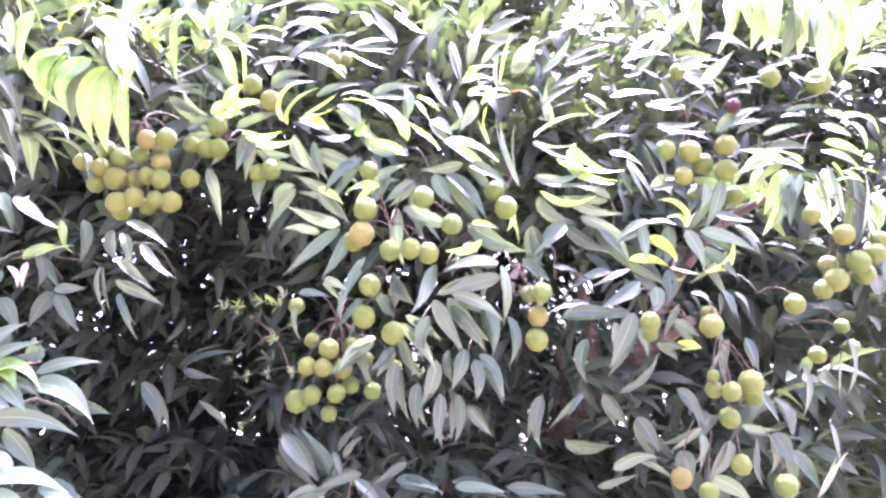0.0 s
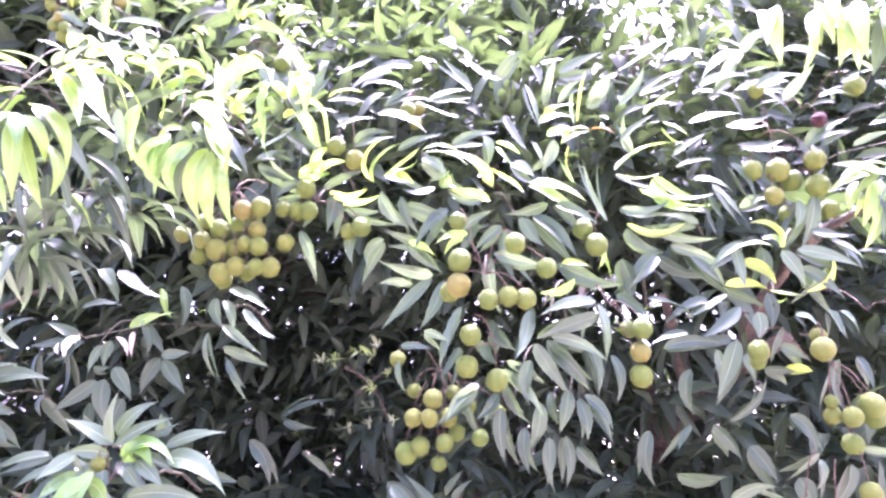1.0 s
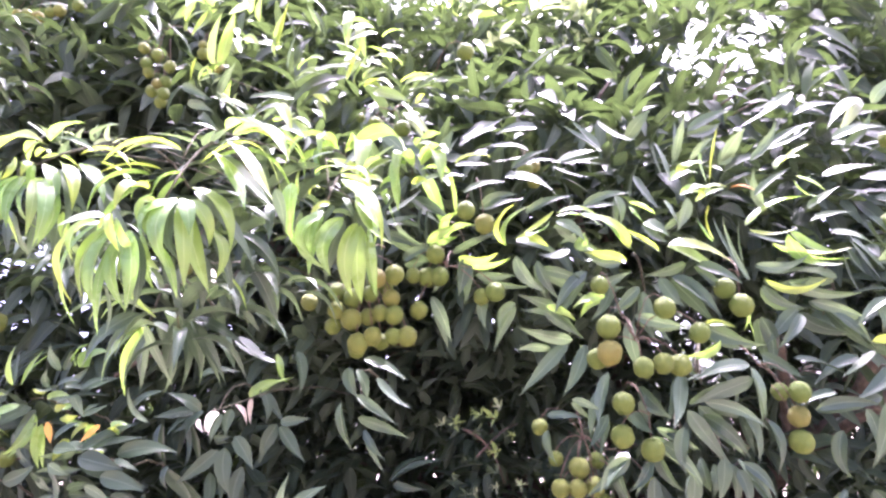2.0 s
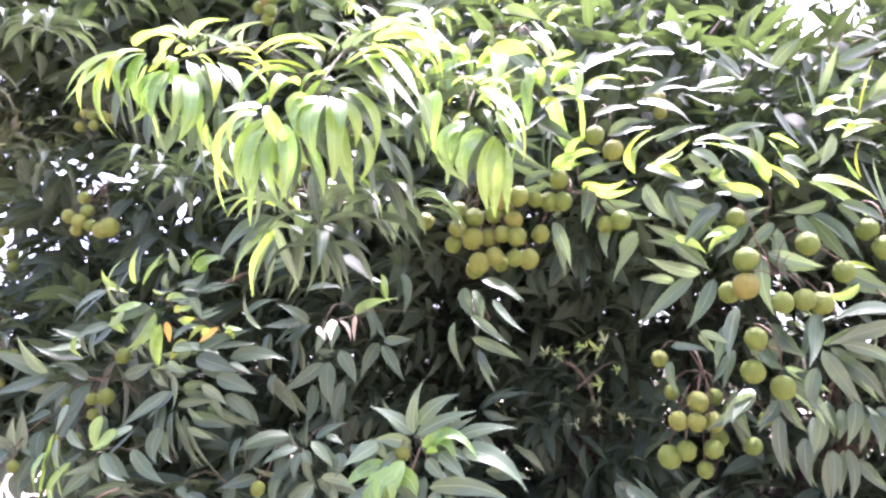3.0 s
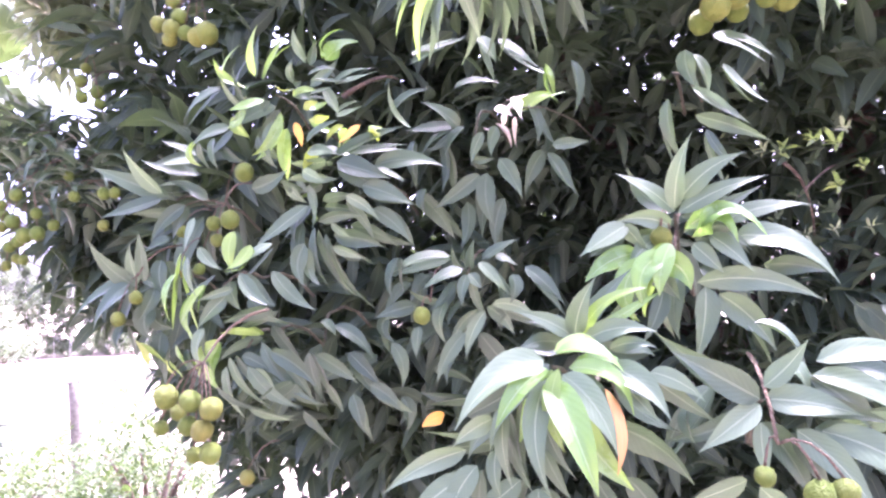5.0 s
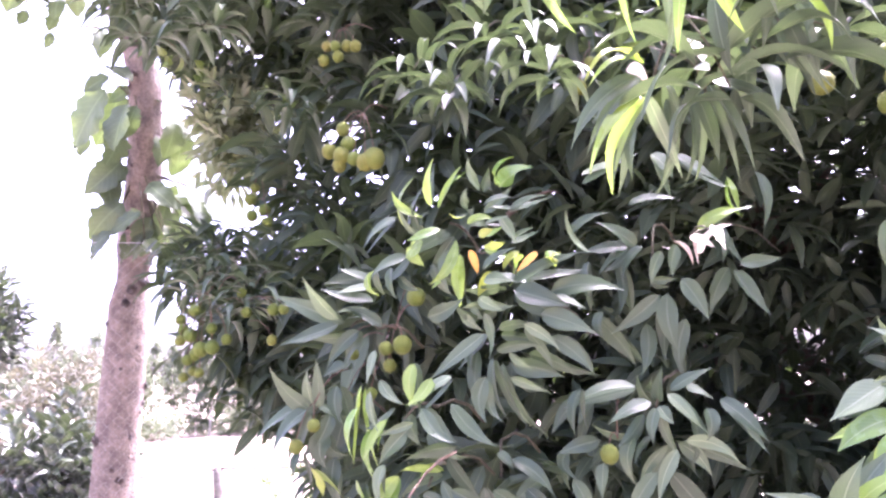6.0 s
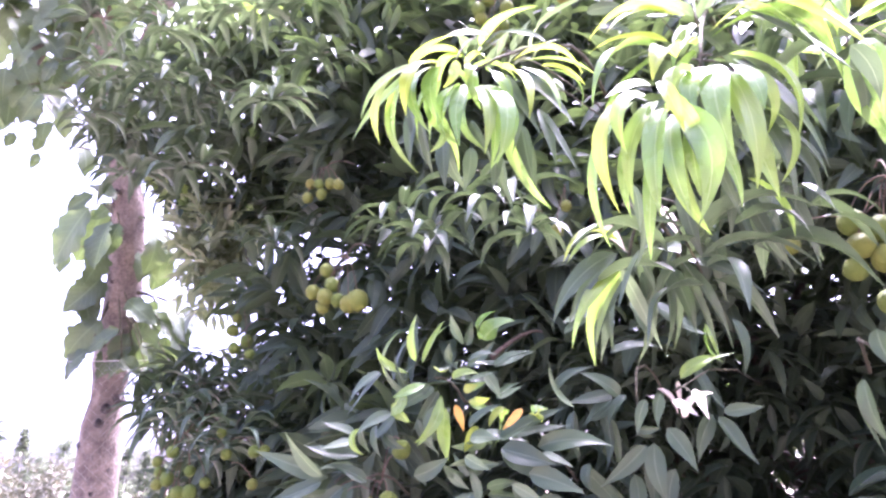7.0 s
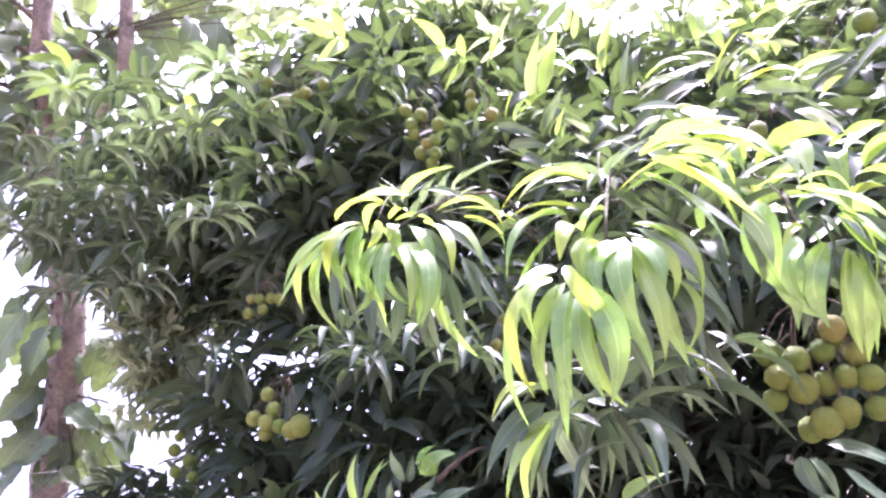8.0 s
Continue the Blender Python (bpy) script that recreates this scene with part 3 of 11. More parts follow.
def shoot_end(root, node):
    """The end of a young shoot, from root to the node where its leaves spring."""
    root, node = Vector(root), Vector(node)
    bm = bmesh.new()
    inner = root + Vector((0.02, 0.12, -0.03))
    tube(bm, bend(inner, root, (0, 0, 0.02), 3) + bend(root, node, (0, 0, 0.012), 4)[1:], [0.0024, 0.0024, 0.0023, 0.0022, 0.0021, 0.002, 0.0018, 0.0015], 7, 0.1, pick.randrange(999))
    twig = part("shoot", bm, SPRIG, litchi)
    NODES[twig.name] = node
    return twig


def bare_twig(a, b, radius):
    """A leafless dark twig."""
    bm = bmesh.new()
    tube(bm, bend(a, b, (0.01, 0, 0.015), 6), [radius * (1 - 0.11 * k) for k in range(7)], 6, 0.15, pick.randrange(999))
    part("bare_twig", bm, TWIG, litchi)


def more(kind, base, tip):
    """A leaf in the second row of a shoot."""
    SETS[kind].leaf(base, tip, (pick.uniform(-0.6, 0.6), -0.9 + pick.uniform(-0.4, 0.4), 0.5), 0.105 * pick.uniform(0.85, 1.2), pick.uniform(0.05, 0.2))


def fruit_mesh(seed):
    """Unripe litchi: a short ovoid, its skin set with low bumps, and a small stalk scar."""
    rng = random.Random(seed)
    bm = bmesh.new()
    bmesh.ops.create_icosphere(bm, subdivisions=3, radius=1.0)
    for k, v in enumerate(bm.verts):
        n = v.co.normalized()
        bump = 0.03 if k % 3 == 0 else -0.012
        dent = -0.09 * math.exp(-((1 - n.z) / 0.05))
        v.co = n * (1 + bump + dent + 0.02 * noise.noise(n * 1.7 + Vector((seed, 0, 0))))
        v.co.z *= 1.06
    mesh = bpy.data.meshes.new("fruit")
    bm.to_mesh(mesh)
    bm.free()
    for p in mesh.polygons:
        p.use_smooth = True
    mesh.materials.append(FRUIT)
    return mesh


FRUITS = [fruit_mesh(s) for s in range(4)]
RED_FRUIT = fruit_mesh(5)
RED_FRUIT.materials[0] = DARK_RED


def cluster(top, node):
    bm = bmesh.new()
    tube(bm, bend(top, node, (0, -0.01, 0.01), 4), [0.0017, 0.0016, 0.0015, 0.0014, 0.0013], 6, 0.12, pick.randrange(999))
    return part("stalk", bm, STALK, litchi)


def fruit(stalk, node, at, radius, red=False):
    """A fruit on its thin stem."""
    at, node = Vector(at), Vector(node)
    ob = new("fruit", RED_FRUIT if red else pick.choice(FRUITS))
    if red:
        ob["label"] = "dark red withered fruit"
    ob.parent = stalk
    turn = Euler((pick.uniform(-0.5, 0.5), pick.uniform(-0.5, 0.5), pick.uniform(0, 6.28)))
    ob.matrix_local = Matrix.LocRotScale(at, turn, (radius, radius, radius))
    bm = bmesh.new()
    top = at + Vector((0, 0, radius * 0.9))
    start = node if (node - top).length < 0.09 else top + (node - top).normalized() * 0.07
    sag = Vector((0, 0, 0.012 if start.z > top.z else 0.03))
    tube(bm, bend(start, top, sag, 4), [0.001, 0.0009, 0.0009, 0.0009, 0.0012], 5, 0.1, pick.randrange(999))
    part("stem", bm, STALK, stalk)


# ---- shoots of the litchi tree: twig, then each leaf from base to tip ----
twig = shoot((0.625, 1.186, 1.936), (0.568, 1.120, 1.864))
more("young", (0.547, 1.138, 1.867), (0.495, 1.124, 1.830))
more("young", (0.542, 1.155, 1.869), (0.458, 1.124, 1.840))
leaf(twig, "young", (0.542, 1.127, 1.870), (0.460, 1.094, 1.837))
more("young", (0.556, 1.170, 1.867), (0.525, 1.174, 1.791))
more("young", (0.561, 1.164, 1.849), (0.507, 1.150, 1.750))
leaf(twig, "young", (0.550, 1.144, 1.858), (0.512, 1.115, 1.771))
more("mature", (0.559, 1.150, 1.844), (0.551, 1.146, 1.778))
more("mature", (0.543, 1.139, 1.838), (0.535, 1.115, 1.758))
leaf(twig, "pale", (0.555, 1.130, 1.846), (0.522, 1.117, 1.757))
more("mature", (0.568, 1.154, 1.841), (0.549, 1.150, 1.779))
more("mature", (0.576, 1.159, 1.852), (0.541, 1.169, 1.800))
leaf(twig, "pale", (0.574, 1.139, 1.849), (0.545, 1.123, 1.785))
more("pale", (0.592, 1.163, 1.845), (0.619, 1.155, 1.753))
more("pale", (0.603, 1.161, 1.845), (0.622, 1.157, 1.782))
leaf(twig, "pale", (0.597, 1.141, 1.849), (0.606, 1.129, 1.759))
more("pale", (0.626, 1.163, 1.858), (0.611, 1.155, 1.763))
more("pale", (0.621, 1.153, 1.860), (0.639, 1.145, 1.783))
leaf(twig, "pale", (0.614, 1.138, 1.865), (0.617, 1.117, 1.765))
more("mature", (0.669, 1.161, 1.853), (0.641, 1.161, 1.736))
more("mature", (0.666, 1.158, 1.848), (0.640, 1.133, 1.724))
leaf(twig, "pale", (0.671, 1.132, 1.846), (0.636, 1.107, 1.736), 1.10)
more("young", (0.700, 1.165, 1.824), (0.684, 1.141, 1.751))
more("young", (0.689, 1.170, 1.817), (0.676, 1.160, 1.726))
leaf(twig, "young", (0.689, 1.145, 1.829), (0.685, 1.131, 1.759))
more("young", (0.627, 1.173, 1.861), (0.646, 1.179, 1.819))
more("young", (0.628, 1.172, 1.867), (0.630, 1.142, 1.813))
leaf(twig, "young", (0.627, 1.144, 1.869), (0.633, 1.119, 1.822))
more("young", (0.561, 1.151, 1.868), (0.468, 1.113, 1.881))
more("young", (0.587, 1.147, 1.855), (0.502, 1.125, 1.870))
leaf(twig, "young", (0.574, 1.132, 1.864), (0.497, 1.096, 1.870))
more("young", (0.636, 1.150, 1.842), (0.677, 1.139, 1.832))
more("young", (0.647, 1.150, 1.858), (0.668, 1.133, 1.831))
leaf(twig, "young", (0.642, 1.129, 1.852), (0.685, 1.115, 1.838))
more("young", (0.523, 1.165, 1.853), (0.509, 1.163, 1.805))
more("young", (0.518, 1.146, 1.851), (0.494, 1.138, 1.815))
leaf(twig, "young", (0.513, 1.137, 1.856), (0.482, 1.117, 1.804))
twig = shoot((0.569, 1.016, 2.128), (0.489, 0.950, 2.049))
more("young", (0.360, 1.002, 2.076), (0.362, 0.970, 1.986))
more("young", (0.369, 0.991, 2.082), (0.333, 0.933, 1.997))
leaf(twig, "young", (0.369, 0.976, 2.076), (0.350, 0.930, 1.990), 1.20)
more("young", (0.417, 0.990, 2.054), (0.393, 0.981, 1.976))
more("young", (0.425, 0.980, 2.061), (0.404, 0.940, 1.992))
leaf(twig, "yellow", (0.422, 0.971, 2.063), (0.393, 0.931, 1.978))
more("young", (0.446, 0.993, 2.084), (0.459, 0.978, 2.024))
more("young", (0.425, 0.974, 2.081), (0.441, 0.978, 2.013))
leaf(twig, "young", (0.439, 0.964, 2.076), (0.436, 0.937, 2.002))
more("young", (0.469, 0.969, 2.062), (0.443, 0.939, 1.950))
more("young", (0.453, 0.961, 2.049), (0.422, 0.943, 1.961))
leaf(twig, "young", (0.466, 0.948, 2.057), (0.447, 0.920, 1.957), 1.20)
more("young", (0.522, 0.981, 2.064), (0.494, 0.948, 1.981))
more("young", (0.512, 0.980, 2.057), (0.491, 0.956, 1.954))
leaf(twig, "young", (0.507, 0.967, 2.068), (0.489, 0.925, 1.960), 1.20)
more("young", (0.542, 0.964, 2.046), (0.521, 0.953, 1.917))
more("young", (0.548, 0.969, 2.052), (0.557, 0.947, 1.959))
leaf(twig, "young", (0.537, 0.950, 2.057), (0.533, 0.922, 1.946), 1.10)
more("young", (0.569, 0.970, 2.016), (0.541, 0.945, 1.924))
more("young", (0.574, 0.984, 2.020), (0.517, 0.961, 1.937))
leaf(twig, "young", (0.579, 0.955, 2.023), (0.537, 0.910, 1.940))
more("young", (0.572, 0.967, 1.958), (0.601, 0.939, 1.945))
more("young", (0.582, 0.974, 1.959), (0.601, 0.942, 1.951))
leaf(twig, "yellow", (0.572, 0.954, 1.963), (0.609, 0.925, 1.965))
more("young", (0.578, 0.979, 1.948), (0.623, 0.941, 1.924))
more("young", (0.563, 0.970, 1.941), (0.586, 0.934, 1.918))
leaf(twig, "young", (0.567, 0.961, 1.951), (0.603, 0.924, 1.926))
more("mature", (0.520, 0.975, 2.052), (0.507, 0.948, 1.963))
more("mature", (0.517, 0.978, 2.047), (0.469, 0.958, 1.949))
leaf(twig, "mature", (0.522, 0.951, 2.057), (0.489, 0.907, 1.965))
more("young", (0.608, 0.983, 2.048), (0.575, 0.938, 1.967))
more("young", (0.623, 0.978, 2.053), (0.588, 0.954, 1.983))
leaf(twig, "young", (0.615, 0.965, 2.048), (0.568, 0.929, 1.968))
twig = shoot((0.686, 1.242, 2.033), (0.665, 1.146, 1.965))
more("young", (0.632, 1.171, 1.944), (0.660, 1.134, 1.908))
leaf(twig, "yellow", (0.645, 1.145, 1.947), (0.673, 1.104, 1.922))
more("young", (0.691, 1.197, 1.960), (0.711, 1.184, 1.904))
leaf(twig, "yellow", (0.706, 1.169, 1.960), (0.708, 1.142, 1.916))
more("mature", (0.583, 1.189, 2.050), (0.539, 1.169, 2.044))
leaf(twig, "pale", (0.596, 1.174, 2.050), (0.531, 1.131, 2.060))
more("mature", (0.517, 1.178, 2.028), (0.540, 1.156, 2.026))
leaf(twig, "mature", (0.528, 1.155, 2.031), (0.572, 1.126, 2.036))
more("mature", (0.573, 1.185, 1.964), (0.607, 1.164, 1.957))
leaf(twig, "mature", (0.568, 1.155, 1.960), (0.616, 1.124, 1.956))
more("mature", (0.504, 1.201, 1.942), (0.550, 1.167, 1.955))
leaf(twig, "mature", (0.495, 1.183, 1.952), (0.529, 1.149, 1.968))
more("mature", (0.548, 1.199, 1.914), (0.620, 1.189, 1.909))
leaf(twig, "pale", (0.534, 1.169, 1.926), (0.592, 1.152, 1.939))
more("young", (0.620, 1.158, 1.894), (0.663, 1.132, 1.856))
leaf(twig, "young", (0.620, 1.142, 1.905), (0.657, 1.106, 1.863))
more("mature", (0.474, 1.223, 2.132), (0.521, 1.187, 2.092))
leaf(twig, "pale", (0.477, 1.198, 2.128), (0.533, 1.175, 2.083))
more("pale", (0.417, 1.242, 2.153), (0.356, 1.224, 2.081))
leaf(twig, "pale", (0.408, 1.227, 2.146), (0.321, 1.181, 2.078))
more("mature", (0.489, 1.227, 2.023), (0.443, 1.184, 2.032))
leaf(twig, "mature", (0.488, 1.197, 2.031), (0.418, 1.162, 2.036))
more("mature", (0.544, 1.211, 2.020), (0.495, 1.206, 2.016))
leaf(twig, "mature", (0.535, 1.195, 2.019), (0.485, 1.163, 2.035))
twig = shoot((-0.168, 1.435, 1.391), (-0.187, 1.339, 1.369))
more("mature", (-0.285, 1.297, 1.436), (-0.215, 1.269, 1.356))
leaf(twig, "mature", (-0.273, 1.273, 1.438), (-0.202, 1.223, 1.371), 1.20)
more("mature", (-0.077, 1.292, 1.362), (-0.012, 1.251, 1.348))
leaf(twig, "mature", (-0.082, 1.282, 1.366), (-0.000, 1.239, 1.350), 1.20)
more("mature", (0.011, 1.280, 1.364), (0.104, 1.270, 1.341))
leaf(twig, "mature", (0.017, 1.260, 1.358), (0.104, 1.245, 1.351), 1.20)
more("mature", (0.101, 1.277, 1.357), (0.164, 1.258, 1.332))
leaf(twig, "mature", (0.103, 1.265, 1.357), (0.197, 1.249, 1.347))
more("mature", (-0.206, 1.387, 1.394), (-0.206, 1.350, 1.347))
leaf(twig, "mature", (-0.201, 1.358, 1.405), (-0.178, 1.315, 1.360))
more("mature", (-0.157, 1.359, 1.374), (-0.228, 1.324, 1.338))
leaf(twig, "mature", (-0.147, 1.344, 1.368), (-0.218, 1.300, 1.346))
more("mature", (-0.083, 1.374, 1.385), (-0.115, 1.345, 1.339))
leaf(twig, "mature", (-0.068, 1.355, 1.386), (-0.123, 1.311, 1.353))
more("mature", (-0.213, 1.296, 1.353), (-0.263, 1.299, 1.324))
leaf(twig, "mature", (-0.216, 1.287, 1.356), (-0.265, 1.260, 1.334))
twig = shoot((-0.873, 0.896, 2.137), (-0.885, 0.830, 2.063))
leaf(twig, "yellow", (-0.945, 0.845, 2.090), (-0.829, 0.796, 2.064), 1.20)
leaf(twig, "young", (-0.857, 0.846, 2.090), (-0.777, 0.810, 2.089))
leaf(twig, "pale", (-0.857, 0.838, 2.094), (-0.868, 0.812, 2.107))
leaf(twig, "pale", (-0.788, 0.839, 2.085), (-0.712, 0.788, 2.065))
leaf(twig, "pale", (-0.778, 0.829, 2.057), (-0.826, 0.816, 2.078))
twig = shoot((-0.629, 0.866, 2.084), (-0.632, 0.800, 2.006))
leaf(twig, "yellow", (-0.654, 0.814, 2.043), (-0.710, 0.779, 2.012))
leaf(twig, "young", (-0.641, 0.801, 2.028), (-0.674, 0.755, 2.024))
leaf(twig, "yellow", (-0.580, 0.823, 2.037), (-0.508, 0.791, 1.932), 1.20)
leaf(twig, "young", (-0.555, 0.817, 2.052), (-0.480, 0.775, 1.974))
leaf(twig, "young", (-0.574, 0.805, 2.044), (-0.503, 0.756, 2.016))
leaf(twig, "yellow", (-0.540, 0.811, 2.040), (-0.484, 0.796, 1.993))
leaf(twig, "pale", (-0.595, 0.824, 2.054), (-0.617, 0.796, 2.057))
twig = shoot((-0.488, 0.956, 2.054), (-0.465, 0.890, 1.975))
leaf(twig, "pale", (-0.501, 0.896, 2.023), (-0.450, 0.877, 2.026), 1.20)
leaf(twig, "young", (-0.491, 0.911, 2.011), (-0.447, 0.888, 2.005))
leaf(twig, "pale", (-0.520, 0.898, 2.043), (-0.480, 0.854, 2.049))
leaf(twig, "pale", (-0.526, 0.887, 2.081), (-0.479, 0.842, 2.034))
leaf(twig, "yellow", (-0.535, 0.893, 2.120), (-0.504, 0.858, 2.054))
twig = shoot((-0.764, 1.106, 1.963), (-0.738, 1.040, 1.923))
leaf(twig, "straw", (-0.714, 1.047, 1.933), (-0.690, 1.008, 1.871), 1.60)
leaf(twig, "straw", (-0.788, 1.067, 1.920), (-0.756, 1.021, 1.872))
twig = shoot((-0.735, 1.106, 1.711), (-0.705, 1.040, 1.690))
leaf(twig, "straw", (-0.725, 1.051, 1.677), (-0.686, 1.005, 1.697), 2.00)
leaf(twig, "straw", (-0.703, 1.049, 1.704), (-0.694, 1.000, 1.670), 1.40)
leaf(twig, "straw", (-0.731, 1.038, 1.695), (-0.704, 1.003, 1.674))
twig = shoot((-0.130, 1.435, 1.251), (-0.206, 1.339, 1.347))
more("mature", (-0.197, 1.395, 1.348), (-0.285, 1.385, 1.449))
leaf(twig, "mature", (-0.193, 1.375, 1.348), (-0.263, 1.339, 1.453), 1.20)
more("mature", (-0.215, 1.359, 1.336), (-0.290, 1.348, 1.294))
leaf(twig, "mature", (-0.205, 1.340, 1.342), (-0.297, 1.314, 1.314))
more("mature", (-0.205, 1.342, 1.328), (-0.241, 1.317, 1.272))
leaf(twig, "pale", (-0.207, 1.315, 1.336), (-0.227, 1.273, 1.295))
more("mature", (-0.143, 1.317, 1.360), (-0.087, 1.319, 1.326))
leaf(twig, "mature", (-0.152, 1.292, 1.366), (-0.091, 1.262, 1.316), 1.20)
more("mature", (-0.169, 1.322, 1.221), (-0.173, 1.290, 1.188))
leaf(twig, "mature", (-0.167, 1.292, 1.215), (-0.195, 1.257, 1.160), 1.30)
more("mature", (-0.247, 1.311, 1.208), (-0.221, 1.304, 1.147))
leaf(twig, "mature", (-0.245, 1.284, 1.212), (-0.218, 1.257, 1.157), 1.20)
more("mature", (-0.184, 1.308, 1.411), (-0.147, 1.281, 1.454))
leaf(twig, "mature", (-0.170, 1.282, 1.403), (-0.129, 1.250, 1.440))
more("mature", (-0.141, 1.290, 1.311), (-0.096, 1.247, 1.264))
leaf(twig, "mature", (-0.133, 1.279, 1.315), (-0.094, 1.234, 1.289))
twig = shoot((-0.130, 0.966, 1.315), (-0.172, 0.900, 1.347))
more("mature", (-0.161, 0.921, 1.360), (-0.231, 0.907, 1.351))
more("mature", (-0.187, 0.927, 1.351), (-0.278, 0.921, 1.359))
leaf(twig, "pale", (-0.173, 0.901, 1.358), (-0.247, 0.864, 1.362), 1.20)
more("pale", (-0.178, 0.911, 1.327), (-0.232, 0.883, 1.334))
more("pale", (-0.169, 0.914, 1.342), (-0.234, 0.895, 1.329))
leaf(twig, "pale", (-0.173, 0.901, 1.336), (-0.230, 0.871, 1.333))
more("pale", (-0.166, 0.933, 1.307), (-0.199, 0.936, 1.269))
more("pale", (-0.164, 0.919, 1.301), (-0.217, 0.888, 1.248))
leaf(twig, "pale", (-0.171, 0.907, 1.311), (-0.218, 0.883, 1.274), 1.20)
more("mature", (-0.168, 0.941, 1.308), (-0.221, 0.917, 1.280))
more("mature", (-0.173, 0.933, 1.313), (-0.244, 0.894, 1.281))
leaf(twig, "pale", (-0.169, 0.922, 1.320), (-0.221, 0.886, 1.303))
twig = shoot((-0.442, 1.116, 2.200), (-0.429, 1.050, 2.177))
more("young", (-0.614, 1.095, 2.333), (-0.590, 1.073, 2.374))
more("young", (-0.605, 1.096, 2.344), (-0.574, 1.057, 2.401))
leaf(twig, "yellow", (-0.604, 1.075, 2.339), (-0.567, 1.044, 2.409), 1.30)
more("mature", (-0.573, 1.094, 2.293), (-0.558, 1.094, 2.354))
more("mature", (-0.590, 1.107, 2.296), (-0.545, 1.105, 2.367))
leaf(twig, "pale", (-0.585, 1.077, 2.291), (-0.549, 1.061, 2.372), 1.20)
more("young", (-0.465, 1.090, 2.240), (-0.422, 1.033, 2.266))
more("young", (-0.480, 1.080, 2.253), (-0.439, 1.068, 2.279))
leaf(twig, "yellow", (-0.468, 1.060, 2.252), (-0.427, 1.012, 2.278), 1.20)
more("young", (-0.447, 1.065, 2.234), (-0.423, 1.063, 2.260))
more("young", (-0.448, 1.060, 2.234), (-0.398, 1.052, 2.241))
leaf(twig, "young", (-0.459, 1.048, 2.231), (-0.417, 1.030, 2.257))
more("young", (-0.454, 1.061, 2.223), (-0.404, 1.022, 2.192))
more("young", (-0.434, 1.078, 2.220), (-0.365, 1.052, 2.177))
leaf(twig, "yellow", (-0.442, 1.048, 2.215), (-0.385, 0.999, 2.178), 1.20)
more("young", (-0.370, 1.072, 2.212), (-0.321, 1.057, 2.199))
more("young", (-0.385, 1.079, 2.212), (-0.308, 1.043, 2.204))
leaf(twig, "yellow", (-0.381, 1.059, 2.220), (-0.319, 1.034, 2.211), 1.10)
more("mature", (-0.366, 1.062, 2.185), (-0.311, 1.006, 2.191))
more("mature", (-0.377, 1.072, 2.179), (-0.331, 1.027, 2.188))
leaf(twig, "pale", (-0.374, 1.051, 2.180), (-0.321, 1.010, 2.180))
more("pale", (-0.386, 1.096, 2.183), (-0.353, 1.098, 2.125))
more("pale", (-0.388, 1.093, 2.181), (-0.342, 1.087, 2.122))
leaf(twig, "pale", (-0.386, 1.075, 2.192), (-0.349, 1.051, 2.125), 1.20)
more("young", (-0.358, 1.073, 2.182), (-0.332, 1.078, 2.170))
more("young", (-0.369, 1.069, 2.166), (-0.351, 1.058, 2.153))
leaf(twig, "yellow", (-0.359, 1.055, 2.175), (-0.336, 1.026, 2.173))
more("mature", (-0.410, 1.099, 2.148), (-0.355, 1.081, 2.042))
more("mature", (-0.427, 1.093, 2.141), (-0.385, 1.088, 2.065))
leaf(twig, "pale", (-0.423, 1.075, 2.139), (-0.365, 1.048, 2.047))
more("young", (-0.460, 1.084, 2.389), (-0.475, 1.079, 2.313))
more("young", (-0.449, 1.097, 2.371), (-0.444, 1.085, 2.292))
leaf(twig, "young", (-0.462, 1.073, 2.383), (-0.467, 1.043, 2.305), 1.20)
more("young", (-0.529, 1.063, 2.221), (-0.498, 1.049, 2.191))
more("young", (-0.533, 1.062, 2.213), (-0.515, 1.062, 2.171))
leaf(twig, "yellow", (-0.533, 1.051, 2.218), (-0.504, 1.036, 2.187), 1.20)
more("young", (-0.651, 1.060, 2.344), (-0.609, 1.010, 2.303))
more("young", (-0.672, 1.061, 2.332), (-0.644, 1.013, 2.294))
leaf(twig, "young", (-0.660, 1.047, 2.343), (-0.610, 1.003, 2.299), 1.20)
more("mature", (-0.483, 1.081, 2.258), (-0.594, 1.092, 2.218))
more("mature", (-0.475, 1.088, 2.265), (-0.561, 1.077, 2.219))
leaf(twig, "pale", (-0.469, 1.058, 2.266), (-0.573, 1.040, 2.236))
more("young", (-0.558, 1.068, 2.267), (-0.508, 1.036, 2.245))
more("young", (-0.570, 1.080, 2.274), (-0.505, 1.053, 2.267))
leaf(twig, "young", (-0.557, 1.052, 2.273), (-0.497, 1.009, 2.255))
more("young", (-0.457, 1.093, 2.055), (-0.410, 1.067, 2.018))
more("young", (-0.459, 1.089, 2.054), (-0.416, 1.025, 2.031))
leaf(twig, "young", (-0.470, 1.071, 2.059), (-0.422, 1.019, 2.032))
more("young", (-0.455, 1.081, 2.071), (-0.397, 1.056, 2.079))
more("young", (-0.444, 1.070, 2.078), (-0.415, 1.073, 2.081))
leaf(twig, "young", (-0.454, 1.051, 2.070), (-0.416, 1.028, 2.073))
more("pale", (-0.444, 1.100, 2.105), (-0.485, 1.091, 2.055))
more("pale", (-0.462, 1.090, 2.109), (-0.507, 1.079, 2.075))
leaf(twig, "pale", (-0.457, 1.075, 2.115), (-0.485, 1.047, 2.076), 1.30)
more("young", (-0.367, 1.064, 2.038), (-0.352, 1.021, 2.029))
